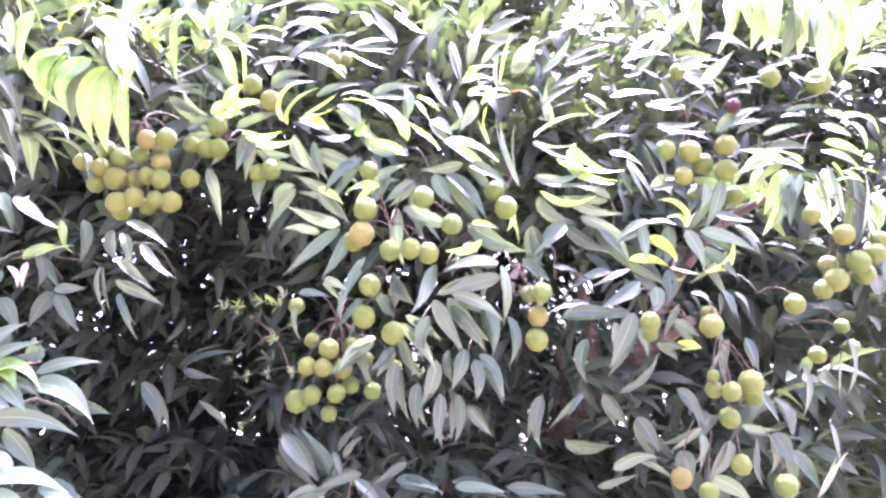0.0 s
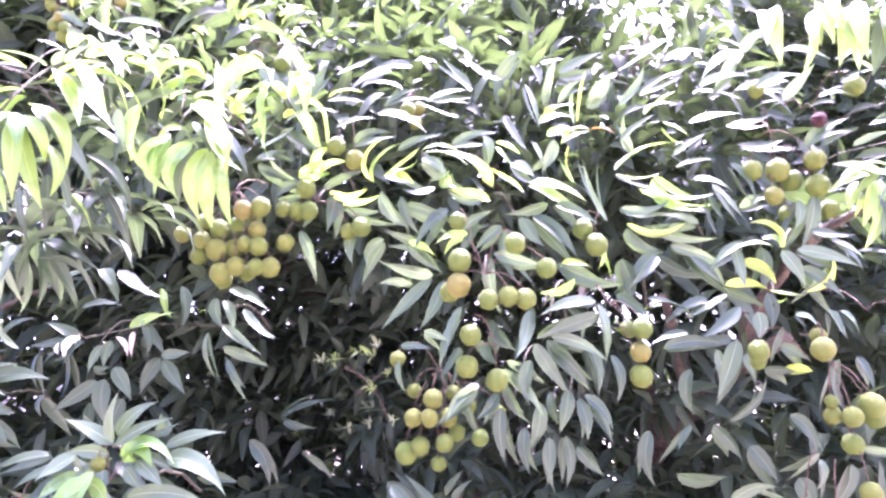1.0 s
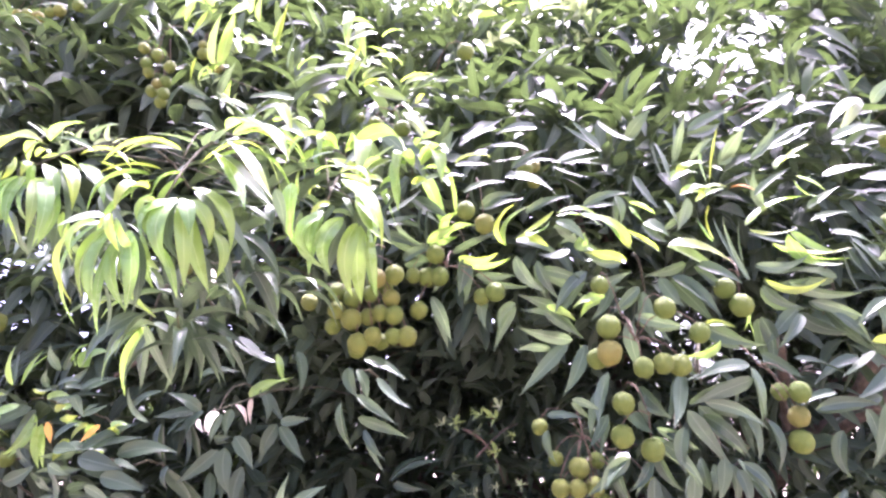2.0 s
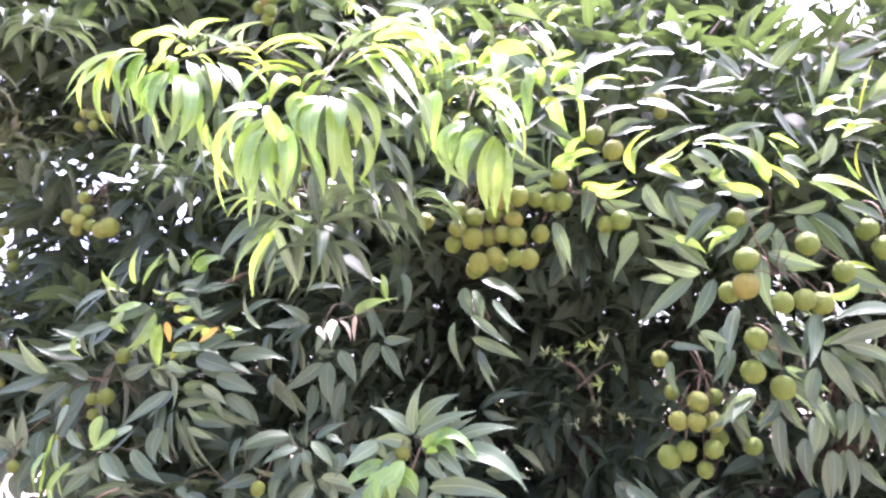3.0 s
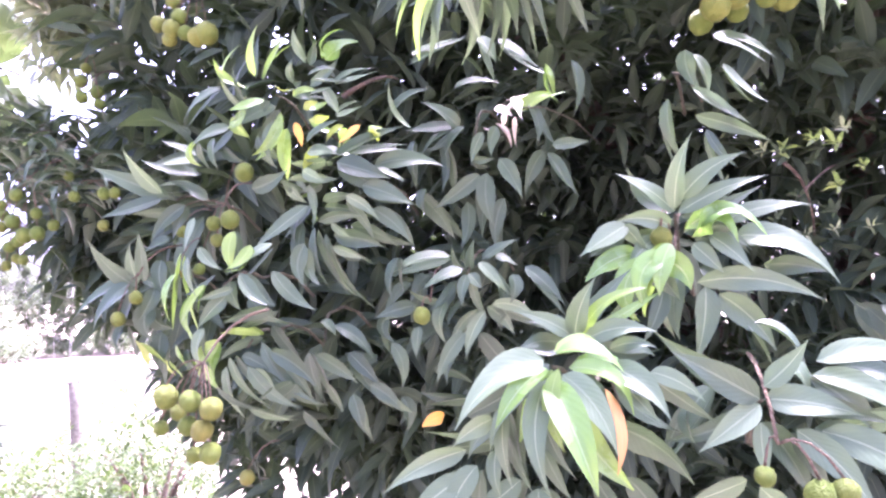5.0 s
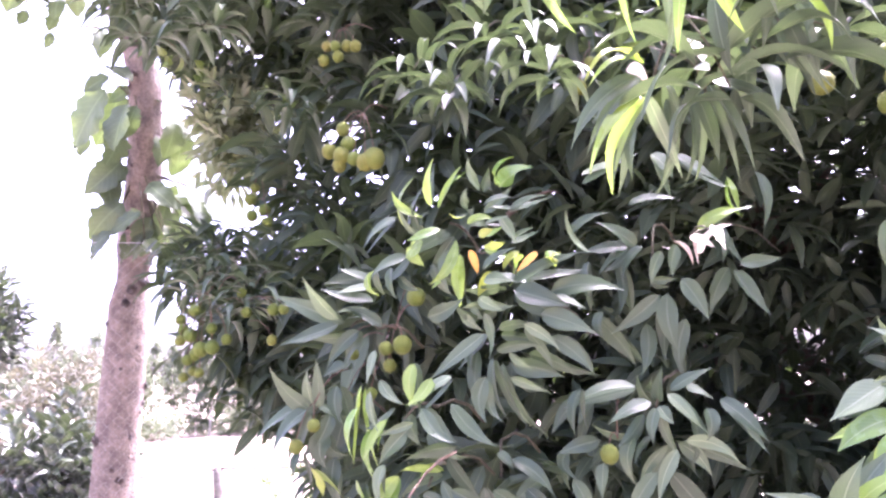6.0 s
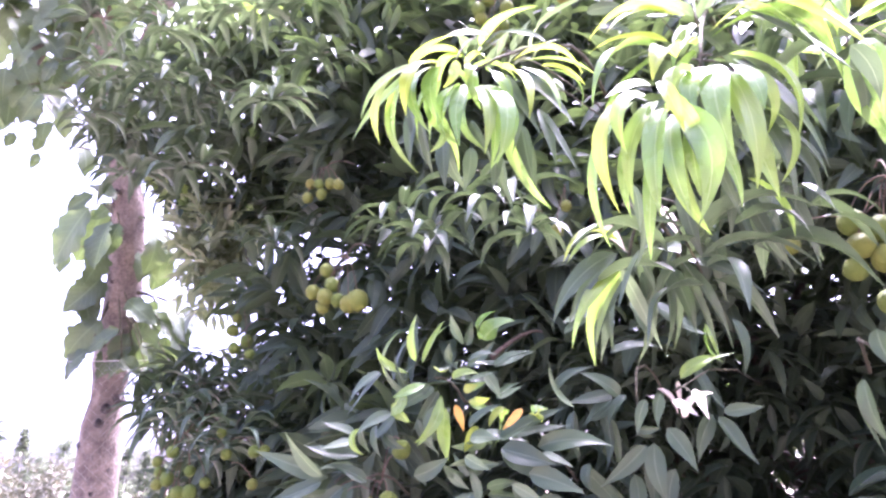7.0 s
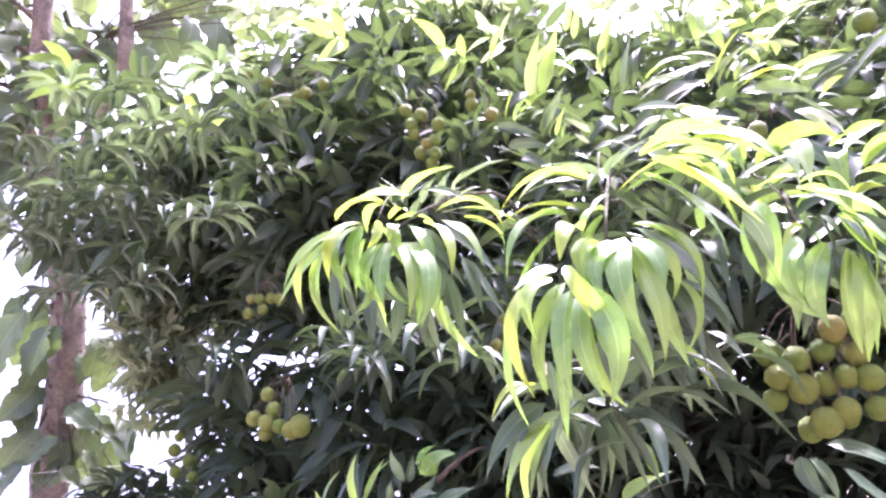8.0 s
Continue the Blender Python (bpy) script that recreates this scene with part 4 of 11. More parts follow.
more("young", (-0.375, 1.077, 2.041), (-0.366, 1.061, 2.029))
leaf(twig, "yellow", (-0.376, 1.055, 2.034), (-0.345, 1.022, 2.021))
more("young", (-0.368, 1.089, 2.116), (-0.322, 1.083, 2.095))
more("young", (-0.368, 1.079, 2.107), (-0.351, 1.037, 2.102))
leaf(twig, "young", (-0.355, 1.062, 2.114), (-0.317, 1.026, 2.100))
more("young", (-0.382, 1.096, 2.272), (-0.418, 1.029, 2.260))
more("young", (-0.406, 1.092, 2.267), (-0.430, 1.051, 2.268))
leaf(twig, "young", (-0.395, 1.070, 2.268), (-0.429, 1.021, 2.275))
more("pale", (-0.453, 1.087, 2.292), (-0.499, 1.063, 2.302))
more("pale", (-0.442, 1.089, 2.277), (-0.507, 1.091, 2.283))
leaf(twig, "pale", (-0.447, 1.067, 2.288), (-0.500, 1.039, 2.311))
more("young", (-0.418, 1.078, 2.299), (-0.379, 1.052, 2.285))
more("young", (-0.407, 1.072, 2.302), (-0.388, 1.047, 2.277))
leaf(twig, "young", (-0.405, 1.052, 2.307), (-0.361, 1.025, 2.294))
more("mature", (-0.517, 1.064, 2.323), (-0.516, 1.009, 2.360))
more("mature", (-0.520, 1.059, 2.338), (-0.515, 1.047, 2.352))
leaf(twig, "pale", (-0.511, 1.048, 2.332), (-0.522, 1.007, 2.366))
more("young", (-0.415, 1.074, 2.332), (-0.462, 1.043, 2.307))
more("young", (-0.420, 1.072, 2.339), (-0.458, 1.031, 2.322))
leaf(twig, "young", (-0.427, 1.048, 2.333), (-0.469, 1.003, 2.308))
twig = shoot((-0.610, 1.016, 2.175), (-0.628, 0.950, 2.160))
more("pale", (-0.646, 0.988, 2.167), (-0.662, 0.995, 2.191))
more("pale", (-0.641, 0.984, 2.180), (-0.668, 0.971, 2.205))
leaf(twig, "pale", (-0.640, 0.972, 2.173), (-0.657, 0.953, 2.198), 1.60)
more("mature", (-0.591, 0.969, 2.143), (-0.599, 0.933, 2.126))
more("mature", (-0.615, 0.984, 2.152), (-0.647, 0.963, 2.140))
leaf(twig, "pale", (-0.606, 0.955, 2.154), (-0.623, 0.908, 2.150), 1.60)
more("mature", (-0.611, 0.988, 2.132), (-0.564, 0.970, 2.124))
more("mature", (-0.615, 0.976, 2.134), (-0.571, 0.941, 2.119))
leaf(twig, "pale", (-0.621, 0.961, 2.139), (-0.585, 0.928, 2.124), 1.50)
more("mature", (-0.600, 0.993, 2.126), (-0.577, 1.003, 2.123))
more("mature", (-0.599, 0.975, 2.127), (-0.546, 0.949, 2.131))
leaf(twig, "pale", (-0.587, 0.964, 2.136), (-0.547, 0.951, 2.155))
more("young", (-0.580, 1.003, 2.140), (-0.538, 0.988, 2.094))
more("young", (-0.563, 0.990, 2.133), (-0.509, 0.964, 2.102))
leaf(twig, "young", (-0.574, 0.975, 2.138), (-0.532, 0.931, 2.107), 1.20)
more("pale", (-0.548, 0.978, 2.136), (-0.509, 0.967, 2.110))
more("pale", (-0.552, 0.980, 2.132), (-0.519, 0.984, 2.122))
leaf(twig, "pale", (-0.554, 0.961, 2.131), (-0.522, 0.928, 2.120), 1.40)
more("mature", (-0.540, 0.969, 2.150), (-0.597, 0.939, 2.132))
more("mature", (-0.537, 0.965, 2.148), (-0.589, 0.960, 2.129))
leaf(twig, "pale", (-0.533, 0.955, 2.160), (-0.591, 0.916, 2.151))
more("pale", (-0.627, 0.983, 2.120), (-0.643, 0.942, 2.084))
more("pale", (-0.631, 0.989, 2.114), (-0.629, 0.966, 2.081))
leaf(twig, "pale", (-0.641, 0.969, 2.117), (-0.659, 0.947, 2.081), 1.50)
twig = shoot((-0.711, 1.116, 2.316), (-0.716, 1.050, 2.308))
more("young", (-0.717, 1.069, 2.306), (-0.680, 1.018, 2.387))
more("young", (-0.713, 1.077, 2.314), (-0.673, 1.052, 2.390))
leaf(twig, "young", (-0.704, 1.056, 2.307), (-0.654, 1.013, 2.380))
more("mature", (-0.716, 1.094, 2.263), (-0.668, 1.047, 2.292))
more("mature", (-0.717, 1.082, 2.254), (-0.694, 1.062, 2.301))
leaf(twig, "pale", (-0.712, 1.066, 2.256), (-0.663, 1.039, 2.300))
more("young", (-0.753, 1.090, 2.291), (-0.720, 1.054, 2.313))
more("young", (-0.758, 1.090, 2.303), (-0.733, 1.085, 2.306))
leaf(twig, "yellow", (-0.764, 1.070, 2.297), (-0.738, 1.038, 2.320), 1.20)
more("mature", (-0.787, 1.075, 2.282), (-0.724, 1.050, 2.238))
more("mature", (-0.790, 1.077, 2.292), (-0.743, 1.060, 2.252))
leaf(twig, "mature", (-0.778, 1.064, 2.284), (-0.711, 1.043, 2.233))
more("young", (-0.730, 1.083, 2.287), (-0.688, 1.073, 2.289))
more("young", (-0.754, 1.076, 2.304), (-0.716, 1.076, 2.304))
leaf(twig, "young", (-0.740, 1.064, 2.295), (-0.685, 1.044, 2.302))
more("young", (-0.688, 1.078, 2.239), (-0.679, 1.078, 2.263))
more("young", (-0.705, 1.077, 2.244), (-0.668, 1.046, 2.261))
leaf(twig, "young", (-0.694, 1.063, 2.238), (-0.670, 1.033, 2.260))
more("mature", (-0.757, 1.092, 2.235), (-0.719, 1.091, 2.195))
more("mature", (-0.755, 1.092, 2.235), (-0.707, 1.055, 2.184))
leaf(twig, "mature", (-0.766, 1.062, 2.244), (-0.698, 1.027, 2.196))
more("young", (-0.777, 1.069, 2.399), (-0.741, 1.035, 2.414))
more("young", (-0.777, 1.077, 2.404), (-0.719, 1.041, 2.413))
leaf(twig, "young", (-0.763, 1.050, 2.401), (-0.720, 1.012, 2.420))
more("young", (-0.689, 1.091, 2.377), (-0.667, 1.043, 2.315))
more("young", (-0.698, 1.097, 2.379), (-0.653, 1.035, 2.323))
leaf(twig, "young", (-0.700, 1.074, 2.380), (-0.653, 1.022, 2.330))
more("young", (-0.661, 1.081, 2.397), (-0.640, 1.078, 2.416))
more("young", (-0.638, 1.080, 2.402), (-0.616, 1.046, 2.433))
leaf(twig, "young", (-0.647, 1.057, 2.400), (-0.625, 1.032, 2.435))
twig = shoot((-0.860, 0.966, 2.128), (-0.841, 0.900, 2.127))
more("mature", (-0.872, 0.934, 2.116), (-0.842, 0.910, 2.120))
more("mature", (-0.881, 0.918, 2.117), (-0.835, 0.866, 2.116))
leaf(twig, "pale", (-0.883, 0.907, 2.119), (-0.842, 0.857, 2.123), 1.50)
more("pale", (-0.850, 0.929, 2.109), (-0.806, 0.923, 2.119))
more("pale", (-0.844, 0.927, 2.105), (-0.815, 0.933, 2.110))
leaf(twig, "pale", (-0.855, 0.899, 2.107), (-0.821, 0.869, 2.118), 1.40)
more("pale", (-0.819, 0.932, 2.108), (-0.777, 0.910, 2.110))
more("pale", (-0.817, 0.922, 2.117), (-0.785, 0.877, 2.121))
leaf(twig, "pale", (-0.828, 0.902, 2.116), (-0.799, 0.871, 2.123), 1.40)
more("pale", (-0.901, 0.933, 2.125), (-0.903, 0.920, 2.134))
more("pale", (-0.884, 0.935, 2.143), (-0.894, 0.892, 2.132))
leaf(twig, "pale", (-0.895, 0.915, 2.134), (-0.896, 0.887, 2.143), 1.40)


# ---- drooping shoots of young leaves: each leaf from its base over its arch to its tip, and its width ----
twig = shoot_end((-0.769, 0.922, 2.105), (-0.859, 0.821, 2.043))
arc_leaf(twig, "young", (-0.893, 0.754, 2.024), (-0.922, 0.740, 2.008), (-0.945, 0.728, 1.965), 0.019)
arc_leaf(twig, "yellow", (-0.911, 0.749, 2.021), (-0.931, 0.736, 1.985), (-0.933, 0.743, 1.942), 0.020)
arc_leaf(twig, "yellow", (-0.886, 0.793, 2.047), (-0.904, 0.755, 2.015), (-0.911, 0.759, 1.974), 0.023)
arc_leaf(twig, "yellow", (-0.885, 0.872, 2.101), (-0.919, 0.865, 2.116), (-0.962, 0.872, 2.105), 0.022)
arc_leaf(twig, "fresh", (-0.887, 0.794, 2.044), (-0.890, 0.775, 2.005), (-0.886, 0.780, 1.971), 0.025)
arc_leaf(twig, "fresh", (-0.869, 0.809, 2.024), (-0.884, 0.793, 1.997), (-0.886, 0.797, 1.960), 0.023)
arc_leaf(twig, "fresh", (-0.865, 0.815, 2.026), (-0.871, 0.795, 1.988), (-0.871, 0.797, 1.947), 0.020)
arc_leaf(twig, "young", (-0.858, 0.823, 2.026), (-0.835, 0.795, 1.978), (-0.846, 0.800, 1.933), 0.021)
arc_leaf(twig, "fresh", (-0.853, 0.825, 2.026), (-0.817, 0.795, 1.967), (-0.834, 0.799, 1.918), 0.024)
arc_leaf(twig, "fresh", (-0.846, 0.830, 2.046), (-0.826, 0.816, 2.015), (-0.821, 0.824, 1.977), 0.024)
arc_leaf(twig, "yellow", (-0.833, 0.843, 2.051), (-0.804, 0.825, 2.012), (-0.805, 0.830, 1.974), 0.028)
arc_leaf(twig, "fresh", (-0.818, 0.858, 2.056), (-0.783, 0.852, 2.019), (-0.777, 0.857, 1.988), 0.027)
arc_leaf(twig, "yellow", (-0.827, 0.869, 2.074), (-0.776, 0.876, 2.074), (-0.754, 0.887, 2.041), 0.018)
arc_leaf(twig, "yellow", (-0.796, 0.875, 2.060), (-0.765, 0.872, 2.040), (-0.751, 0.874, 2.021), 0.015)
arc_leaf(twig, "yellow", (-0.877, 0.806, 2.050), (-0.870, 0.796, 2.027), (-0.884, 0.795, 2.017), 0.018)
arc_leaf(twig, "yellow", (-0.856, 0.815, 2.045), (-0.856, 0.800, 2.029), (-0.861, 0.802, 2.020), 0.015)
arc_leaf(twig, "mature", (-0.920, 0.798, 2.008), (-0.928, 0.797, 1.974), (-0.932, 0.806, 1.942), 0.022)
arc_leaf(twig, "young", (-0.917, 0.770, 2.021), (-0.930, 0.767, 1.988), (-0.932, 0.778, 1.954), 0.018)
arc_leaf(twig, "mature", (-0.811, 0.899, 2.022), (-0.803, 0.904, 1.986), (-0.803, 0.916, 1.951), 0.023)
arc_leaf(twig, "pale", (-0.885, 0.890, 2.111), (-0.870, 0.877, 2.122), (-0.850, 0.874, 2.135), 0.025)
arc_leaf(twig, "pale", (-0.839, 0.915, 2.118), (-0.822, 0.901, 2.131), (-0.802, 0.901, 2.139), 0.024)
arc_leaf(twig, "pale", (-0.883, 0.890, 2.114), (-0.884, 0.872, 2.122), (-0.893, 0.861, 2.132), 0.021)
arc_leaf(twig, "pale", (-0.859, 0.880, 2.079), (-0.848, 0.866, 2.087), (-0.837, 0.861, 2.099), 0.023)
arc_leaf(twig, "yellow", (-0.876, 0.844, 2.069), (-0.853, 0.836, 2.072), (-0.847, 0.841, 2.059), 0.014)
arc_leaf(twig, "young", (-0.891, 0.805, 1.989), (-0.889, 0.803, 1.966), (-0.907, 0.800, 1.950), 0.012)
arc_leaf(twig, "young", (-0.840, 0.859, 1.986), (-0.836, 0.860, 1.955), (-0.830, 0.872, 1.926), 0.016)
arc_leaf(twig, "mature", (-0.908, 0.844, 1.992), (-0.910, 0.844, 1.959), (-0.914, 0.853, 1.929), 0.026)
arc_leaf(twig, "mature", (-0.871, 0.834, 1.993), (-0.860, 0.836, 1.964), (-0.853, 0.844, 1.944), 0.016)
arc_leaf(twig, "mature", (-0.831, 0.889, 2.003), (-0.829, 0.893, 1.965), (-0.828, 0.904, 1.932), 0.022)
arc_leaf(twig, "mature", (-0.886, 0.869, 1.980), (-0.887, 0.867, 1.952), (-0.900, 0.870, 1.928), 0.022)
arc_leaf(twig, "mature", (-0.860, 0.876, 1.982), (-0.859, 0.876, 1.954), (-0.870, 0.881, 1.926), 0.020)
arc_leaf(twig, "young", (-0.888, 0.793, 2.031), (-0.906, 0.787, 2.001), (-0.917, 0.797, 1.962), 0.020)
twig = shoot_end((-0.620, 0.858, 2.056), (-0.637, 0.770, 1.944))
arc_leaf(twig, "yellow", (-0.623, 0.830, 2.014), (-0.553, 0.833, 2.034), (-0.522, 0.860, 1.962), 0.024)
arc_leaf(twig, "fresh", (-0.591, 0.806, 2.016), (-0.558, 0.790, 1.973), (-0.542, 0.787, 1.923), 0.037)
arc_leaf(twig, "young", (-0.591, 0.863, 2.066), (-0.554, 0.860, 2.072), (-0.530, 0.871, 2.057), 0.023)
arc_leaf(twig, "young", (-0.551, 0.897, 2.073), (-0.518, 0.901, 2.060), (-0.506, 0.918, 2.022), 0.025)
arc_leaf(twig, "yellow", (-0.641, 0.816, 2.031), (-0.682, 0.787, 2.038), (-0.726, 0.774, 2.007), 0.023)
arc_leaf(twig, "yellow", (-0.659, 0.801, 1.999), (-0.695, 0.776, 2.001), (-0.726, 0.761, 1.985), 0.016)
arc_leaf(twig, "fresh", (-0.668, 0.791, 1.989), (-0.705, 0.752, 1.971), (-0.728, 0.753, 1.926), 0.026)
arc_leaf(twig, "yellow", (-0.654, 0.763, 1.958), (-0.664, 0.731, 1.947), (-0.674, 0.727, 1.922), 0.024)
arc_leaf(twig, "pale", (-0.675, 0.709, 1.910), (-0.689, 0.684, 1.902), (-0.705, 0.669, 1.886), 0.016)
arc_leaf(twig, "yellow", (-0.687, 0.717, 1.908), (-0.712, 0.695, 1.875), (-0.713, 0.716, 1.813), 0.018)
arc_leaf(twig, "young", (-0.680, 0.710, 1.903), (-0.698, 0.689, 1.884), (-0.699, 0.698, 1.852), 0.019)
arc_leaf(twig, "young", (-0.672, 0.720, 1.900), (-0.694, 0.705, 1.866), (-0.702, 0.718, 1.818), 0.018)
arc_leaf(twig, "fresh", (-0.669, 0.719, 1.892), (-0.680, 0.701, 1.846), (-0.684, 0.713, 1.803), 0.021)
arc_leaf(twig, "fresh", (-0.663, 0.733, 1.892), (-0.669, 0.716, 1.846), (-0.663, 0.737, 1.804), 0.019)
arc_leaf(twig, "fresh", (-0.662, 0.732, 1.895), (-0.642, 0.713, 1.849), (-0.658, 0.729, 1.800), 0.028)
arc_leaf(twig, "yellow", (-0.668, 0.711, 1.911), (-0.661, 0.701, 1.886), (-0.657, 0.712, 1.865), 0.014)
arc_leaf(twig, "fresh", (-0.624, 0.770, 1.940), (-0.648, 0.740, 1.913), (-0.646, 0.742, 1.883), 0.027)
arc_leaf(twig, "fresh", (-0.621, 0.770, 1.944), (-0.631, 0.741, 1.898), (-0.625, 0.758, 1.852), 0.027)
arc_leaf(twig, "young", (-0.617, 0.773, 1.939), (-0.608, 0.762, 1.894), (-0.614, 0.776, 1.832), 0.026)
arc_leaf(twig, "fresh", (-0.614, 0.772, 1.943), (-0.599, 0.756, 1.913), (-0.598, 0.757, 1.888), 0.023)
arc_leaf(twig, "young", (-0.612, 0.787, 1.962), (-0.575, 0.791, 1.931), (-0.574, 0.814, 1.880), 0.031)
arc_leaf(twig, "young", (-0.599, 0.801, 1.916), (-0.577, 0.803, 1.879), (-0.593, 0.812, 1.846), 0.022)
arc_leaf(twig, "fresh", (-0.641, 0.766, 1.885), (-0.629, 0.771, 1.854), (-0.627, 0.783, 1.821), 0.014)
arc_leaf(twig, "mature", (-0.582, 0.866, 1.963), (-0.554, 0.869, 1.949), (-0.541, 0.878, 1.930), 0.020)
arc_leaf(twig, "mature", (-0.593, 0.879, 1.927), (-0.554, 0.887, 1.907), (-0.546, 0.906, 1.864), 0.025)
arc_leaf(twig, "mature", (-0.596, 0.913, 1.901), (-0.576, 0.920, 1.870), (-0.565, 0.952, 1.798), 0.025)
arc_leaf(twig, "mature", (-0.618, 0.913, 1.882), (-0.610, 0.919, 1.844), (-0.587, 0.946, 1.796), 0.019)
arc_leaf(twig, "young", (-0.615, 0.870, 1.877), (-0.596, 0.873, 1.856), (-0.586, 0.890, 1.818), 0.015)
arc_leaf(twig, "mature", (-0.627, 0.896, 1.862), (-0.623, 0.894, 1.838), (-0.619, 0.903, 1.815), 0.013)
arc_leaf(twig, "pale", (-0.667, 0.746, 1.858), (-0.670, 0.738, 1.843), (-0.667, 0.741, 1.830), 0.011)
arc_leaf(twig, "pale", (-0.704, 0.750, 1.847), (-0.701, 0.748, 1.822), (-0.706, 0.751, 1.804), 0.011)
arc_leaf(twig, "fresh", (-0.636, 0.811, 1.993), (-0.650, 0.780, 1.975), (-0.660, 0.778, 1.946), 0.020)
arc_leaf(twig, "pale", (-0.627, 0.858, 2.050), (-0.616, 0.844, 2.058), (-0.603, 0.841, 2.068), 0.023)
arc_leaf(twig, "pale", (-0.633, 0.846, 2.046), (-0.651, 0.821, 2.057), (-0.687, 0.806, 2.056), 0.021)
arc_leaf(twig, "pale", (-0.623, 0.866, 2.060), (-0.596, 0.856, 2.073), (-0.572, 0.857, 2.081), 0.024)
arc_leaf(twig, "mature", (-0.629, 0.856, 2.001), (-0.598, 0.852, 2.005), (-0.568, 0.866, 1.987), 0.024)
arc_leaf(twig, "mature", (-0.614, 0.873, 2.026), (-0.573, 0.892, 1.985), (-0.555, 0.906, 1.960), 0.032)
arc_leaf(twig, "young", (-0.644, 0.764, 1.938), (-0.652, 0.749, 1.935), (-0.660, 0.749, 1.921), 0.015)
arc_leaf(twig, "young", (-0.651, 0.748, 1.893), (-0.648, 0.744, 1.871), (-0.633, 0.755, 1.851), 0.018)
arc_leaf(twig, "mature", (-0.631, 0.857, 1.895), (-0.632, 0.863, 1.851), (-0.640, 0.870, 1.822), 0.024)
arc_leaf(twig, "mature", (-0.673, 0.860, 1.883), (-0.673, 0.866, 1.838), (-0.666, 0.879, 1.806), 0.022)
twig = shoot_end((-0.716, 0.926, 1.881), (-0.742, 0.922, 1.830))
arc_leaf(twig, "yellow", (-0.748, 0.904, 1.853), (-0.773, 0.872, 1.855), (-0.796, 0.865, 1.827), 0.016)
arc_leaf(twig, "mature", (-0.752, 0.909, 1.840), (-0.798, 0.882, 1.813), (-0.822, 0.893, 1.770), 0.027)
arc_leaf(twig, "young", (-0.748, 0.917, 1.825), (-0.784, 0.906, 1.795), (-0.810, 0.918, 1.749), 0.027)
arc_leaf(twig, "mature", (-0.754, 0.936, 1.829), (-0.785, 0.916, 1.826), (-0.806, 0.919, 1.800), 0.021)
arc_leaf(twig, "pale", (-0.748, 0.917, 1.825), (-0.737, 0.926, 1.789), (-0.724, 0.952, 1.740), 0.019)
arc_leaf(twig, "pale", (-0.726, 0.912, 1.827), (-0.719, 0.909, 1.809), (-0.718, 0.913, 1.792), 0.010)
arc_leaf(twig, "mature", (-0.687, 0.935, 1.831), (-0.643, 0.936, 1.812), (-0.615, 0.960, 1.781), 0.024)
arc_leaf(twig, "mature", (-0.690, 0.936, 1.828), (-0.667, 0.950, 1.788), (-0.657, 0.976, 1.738), 0.022)
arc_leaf(twig, "mature", (-0.703, 0.955, 1.827), (-0.692, 0.961, 1.790), (-0.690, 0.975, 1.754), 0.025)
arc_leaf(twig, "mature", (-0.732, 0.945, 1.825), (-0.729, 0.952, 1.783), (-0.744, 0.958, 1.750), 0.023)
arc_leaf(twig, "mature", (-0.766, 0.948, 1.819), (-0.774, 0.947, 1.784), (-0.775, 0.960, 1.747), 0.023)
arc_leaf(twig, "mature", (-0.747, 0.941, 1.824), (-0.785, 0.933, 1.780), (-0.793, 0.945, 1.741), 0.022)
arc_leaf(twig, "mature", (-0.714, 0.959, 1.835), (-0.705, 0.970, 1.786), (-0.727, 0.981, 1.737), 0.022)
twig = shoot_end((-0.457, 0.960, 2.029), (-0.468, 0.886, 1.955))
arc_leaf(twig, "pale", (-0.517, 0.822, 1.959), (-0.504, 0.817, 1.928), (-0.507, 0.828, 1.902), 0.022)
arc_leaf(twig, "fresh", (-0.473, 0.871, 1.933), (-0.494, 0.854, 1.905), (-0.485, 0.871, 1.874), 0.022)
arc_leaf(twig, "fresh", (-0.447, 0.892, 1.933), (-0.473, 0.877, 1.895), (-0.470, 0.896, 1.855), 0.028)
arc_leaf(twig, "young", (-0.431, 0.901, 1.926), (-0.447, 0.890, 1.886), (-0.448, 0.916, 1.829), 0.030)
arc_leaf(twig, "young", (-0.420, 0.918, 1.923), (-0.420, 0.912, 1.886), (-0.420, 0.932, 1.841), 0.025)
arc_leaf(twig, "yellow", (-0.494, 0.893, 1.973), (-0.482, 0.880, 1.979), (-0.468, 0.884, 1.973), 0.010)
arc_leaf(twig, "pale", (-0.485, 0.942, 1.999), (-0.460, 0.932, 2.008), (-0.438, 0.939, 2.002), 0.015)
arc_leaf(twig, "mature", (-0.509, 0.895, 1.955), (-0.521, 0.891, 1.924), (-0.524, 0.898, 1.900), 0.021)
arc_leaf(twig, "young", (-0.425, 0.919, 1.968), (-0.411, 0.918, 1.950), (-0.412, 0.925, 1.926), 0.023)
arc_leaf(twig, "yellow", (-0.463, 0.889, 1.955), (-0.478, 0.873, 1.946), (-0.489, 0.875, 1.926), 0.011)
arc_leaf(twig, "pale", (-0.445, 0.891, 1.962), (-0.439, 0.885, 1.949), (-0.434, 0.891, 1.934), 0.015)
arc_leaf(twig, "yellow", (-0.444, 0.875, 1.982), (-0.404, 0.869, 1.948), (-0.396, 0.881, 1.878), 0.028)
arc_leaf(twig, "fresh", (-0.502, 0.845, 1.974), (-0.502, 0.833, 1.934), (-0.504, 0.841, 1.894), 0.028)
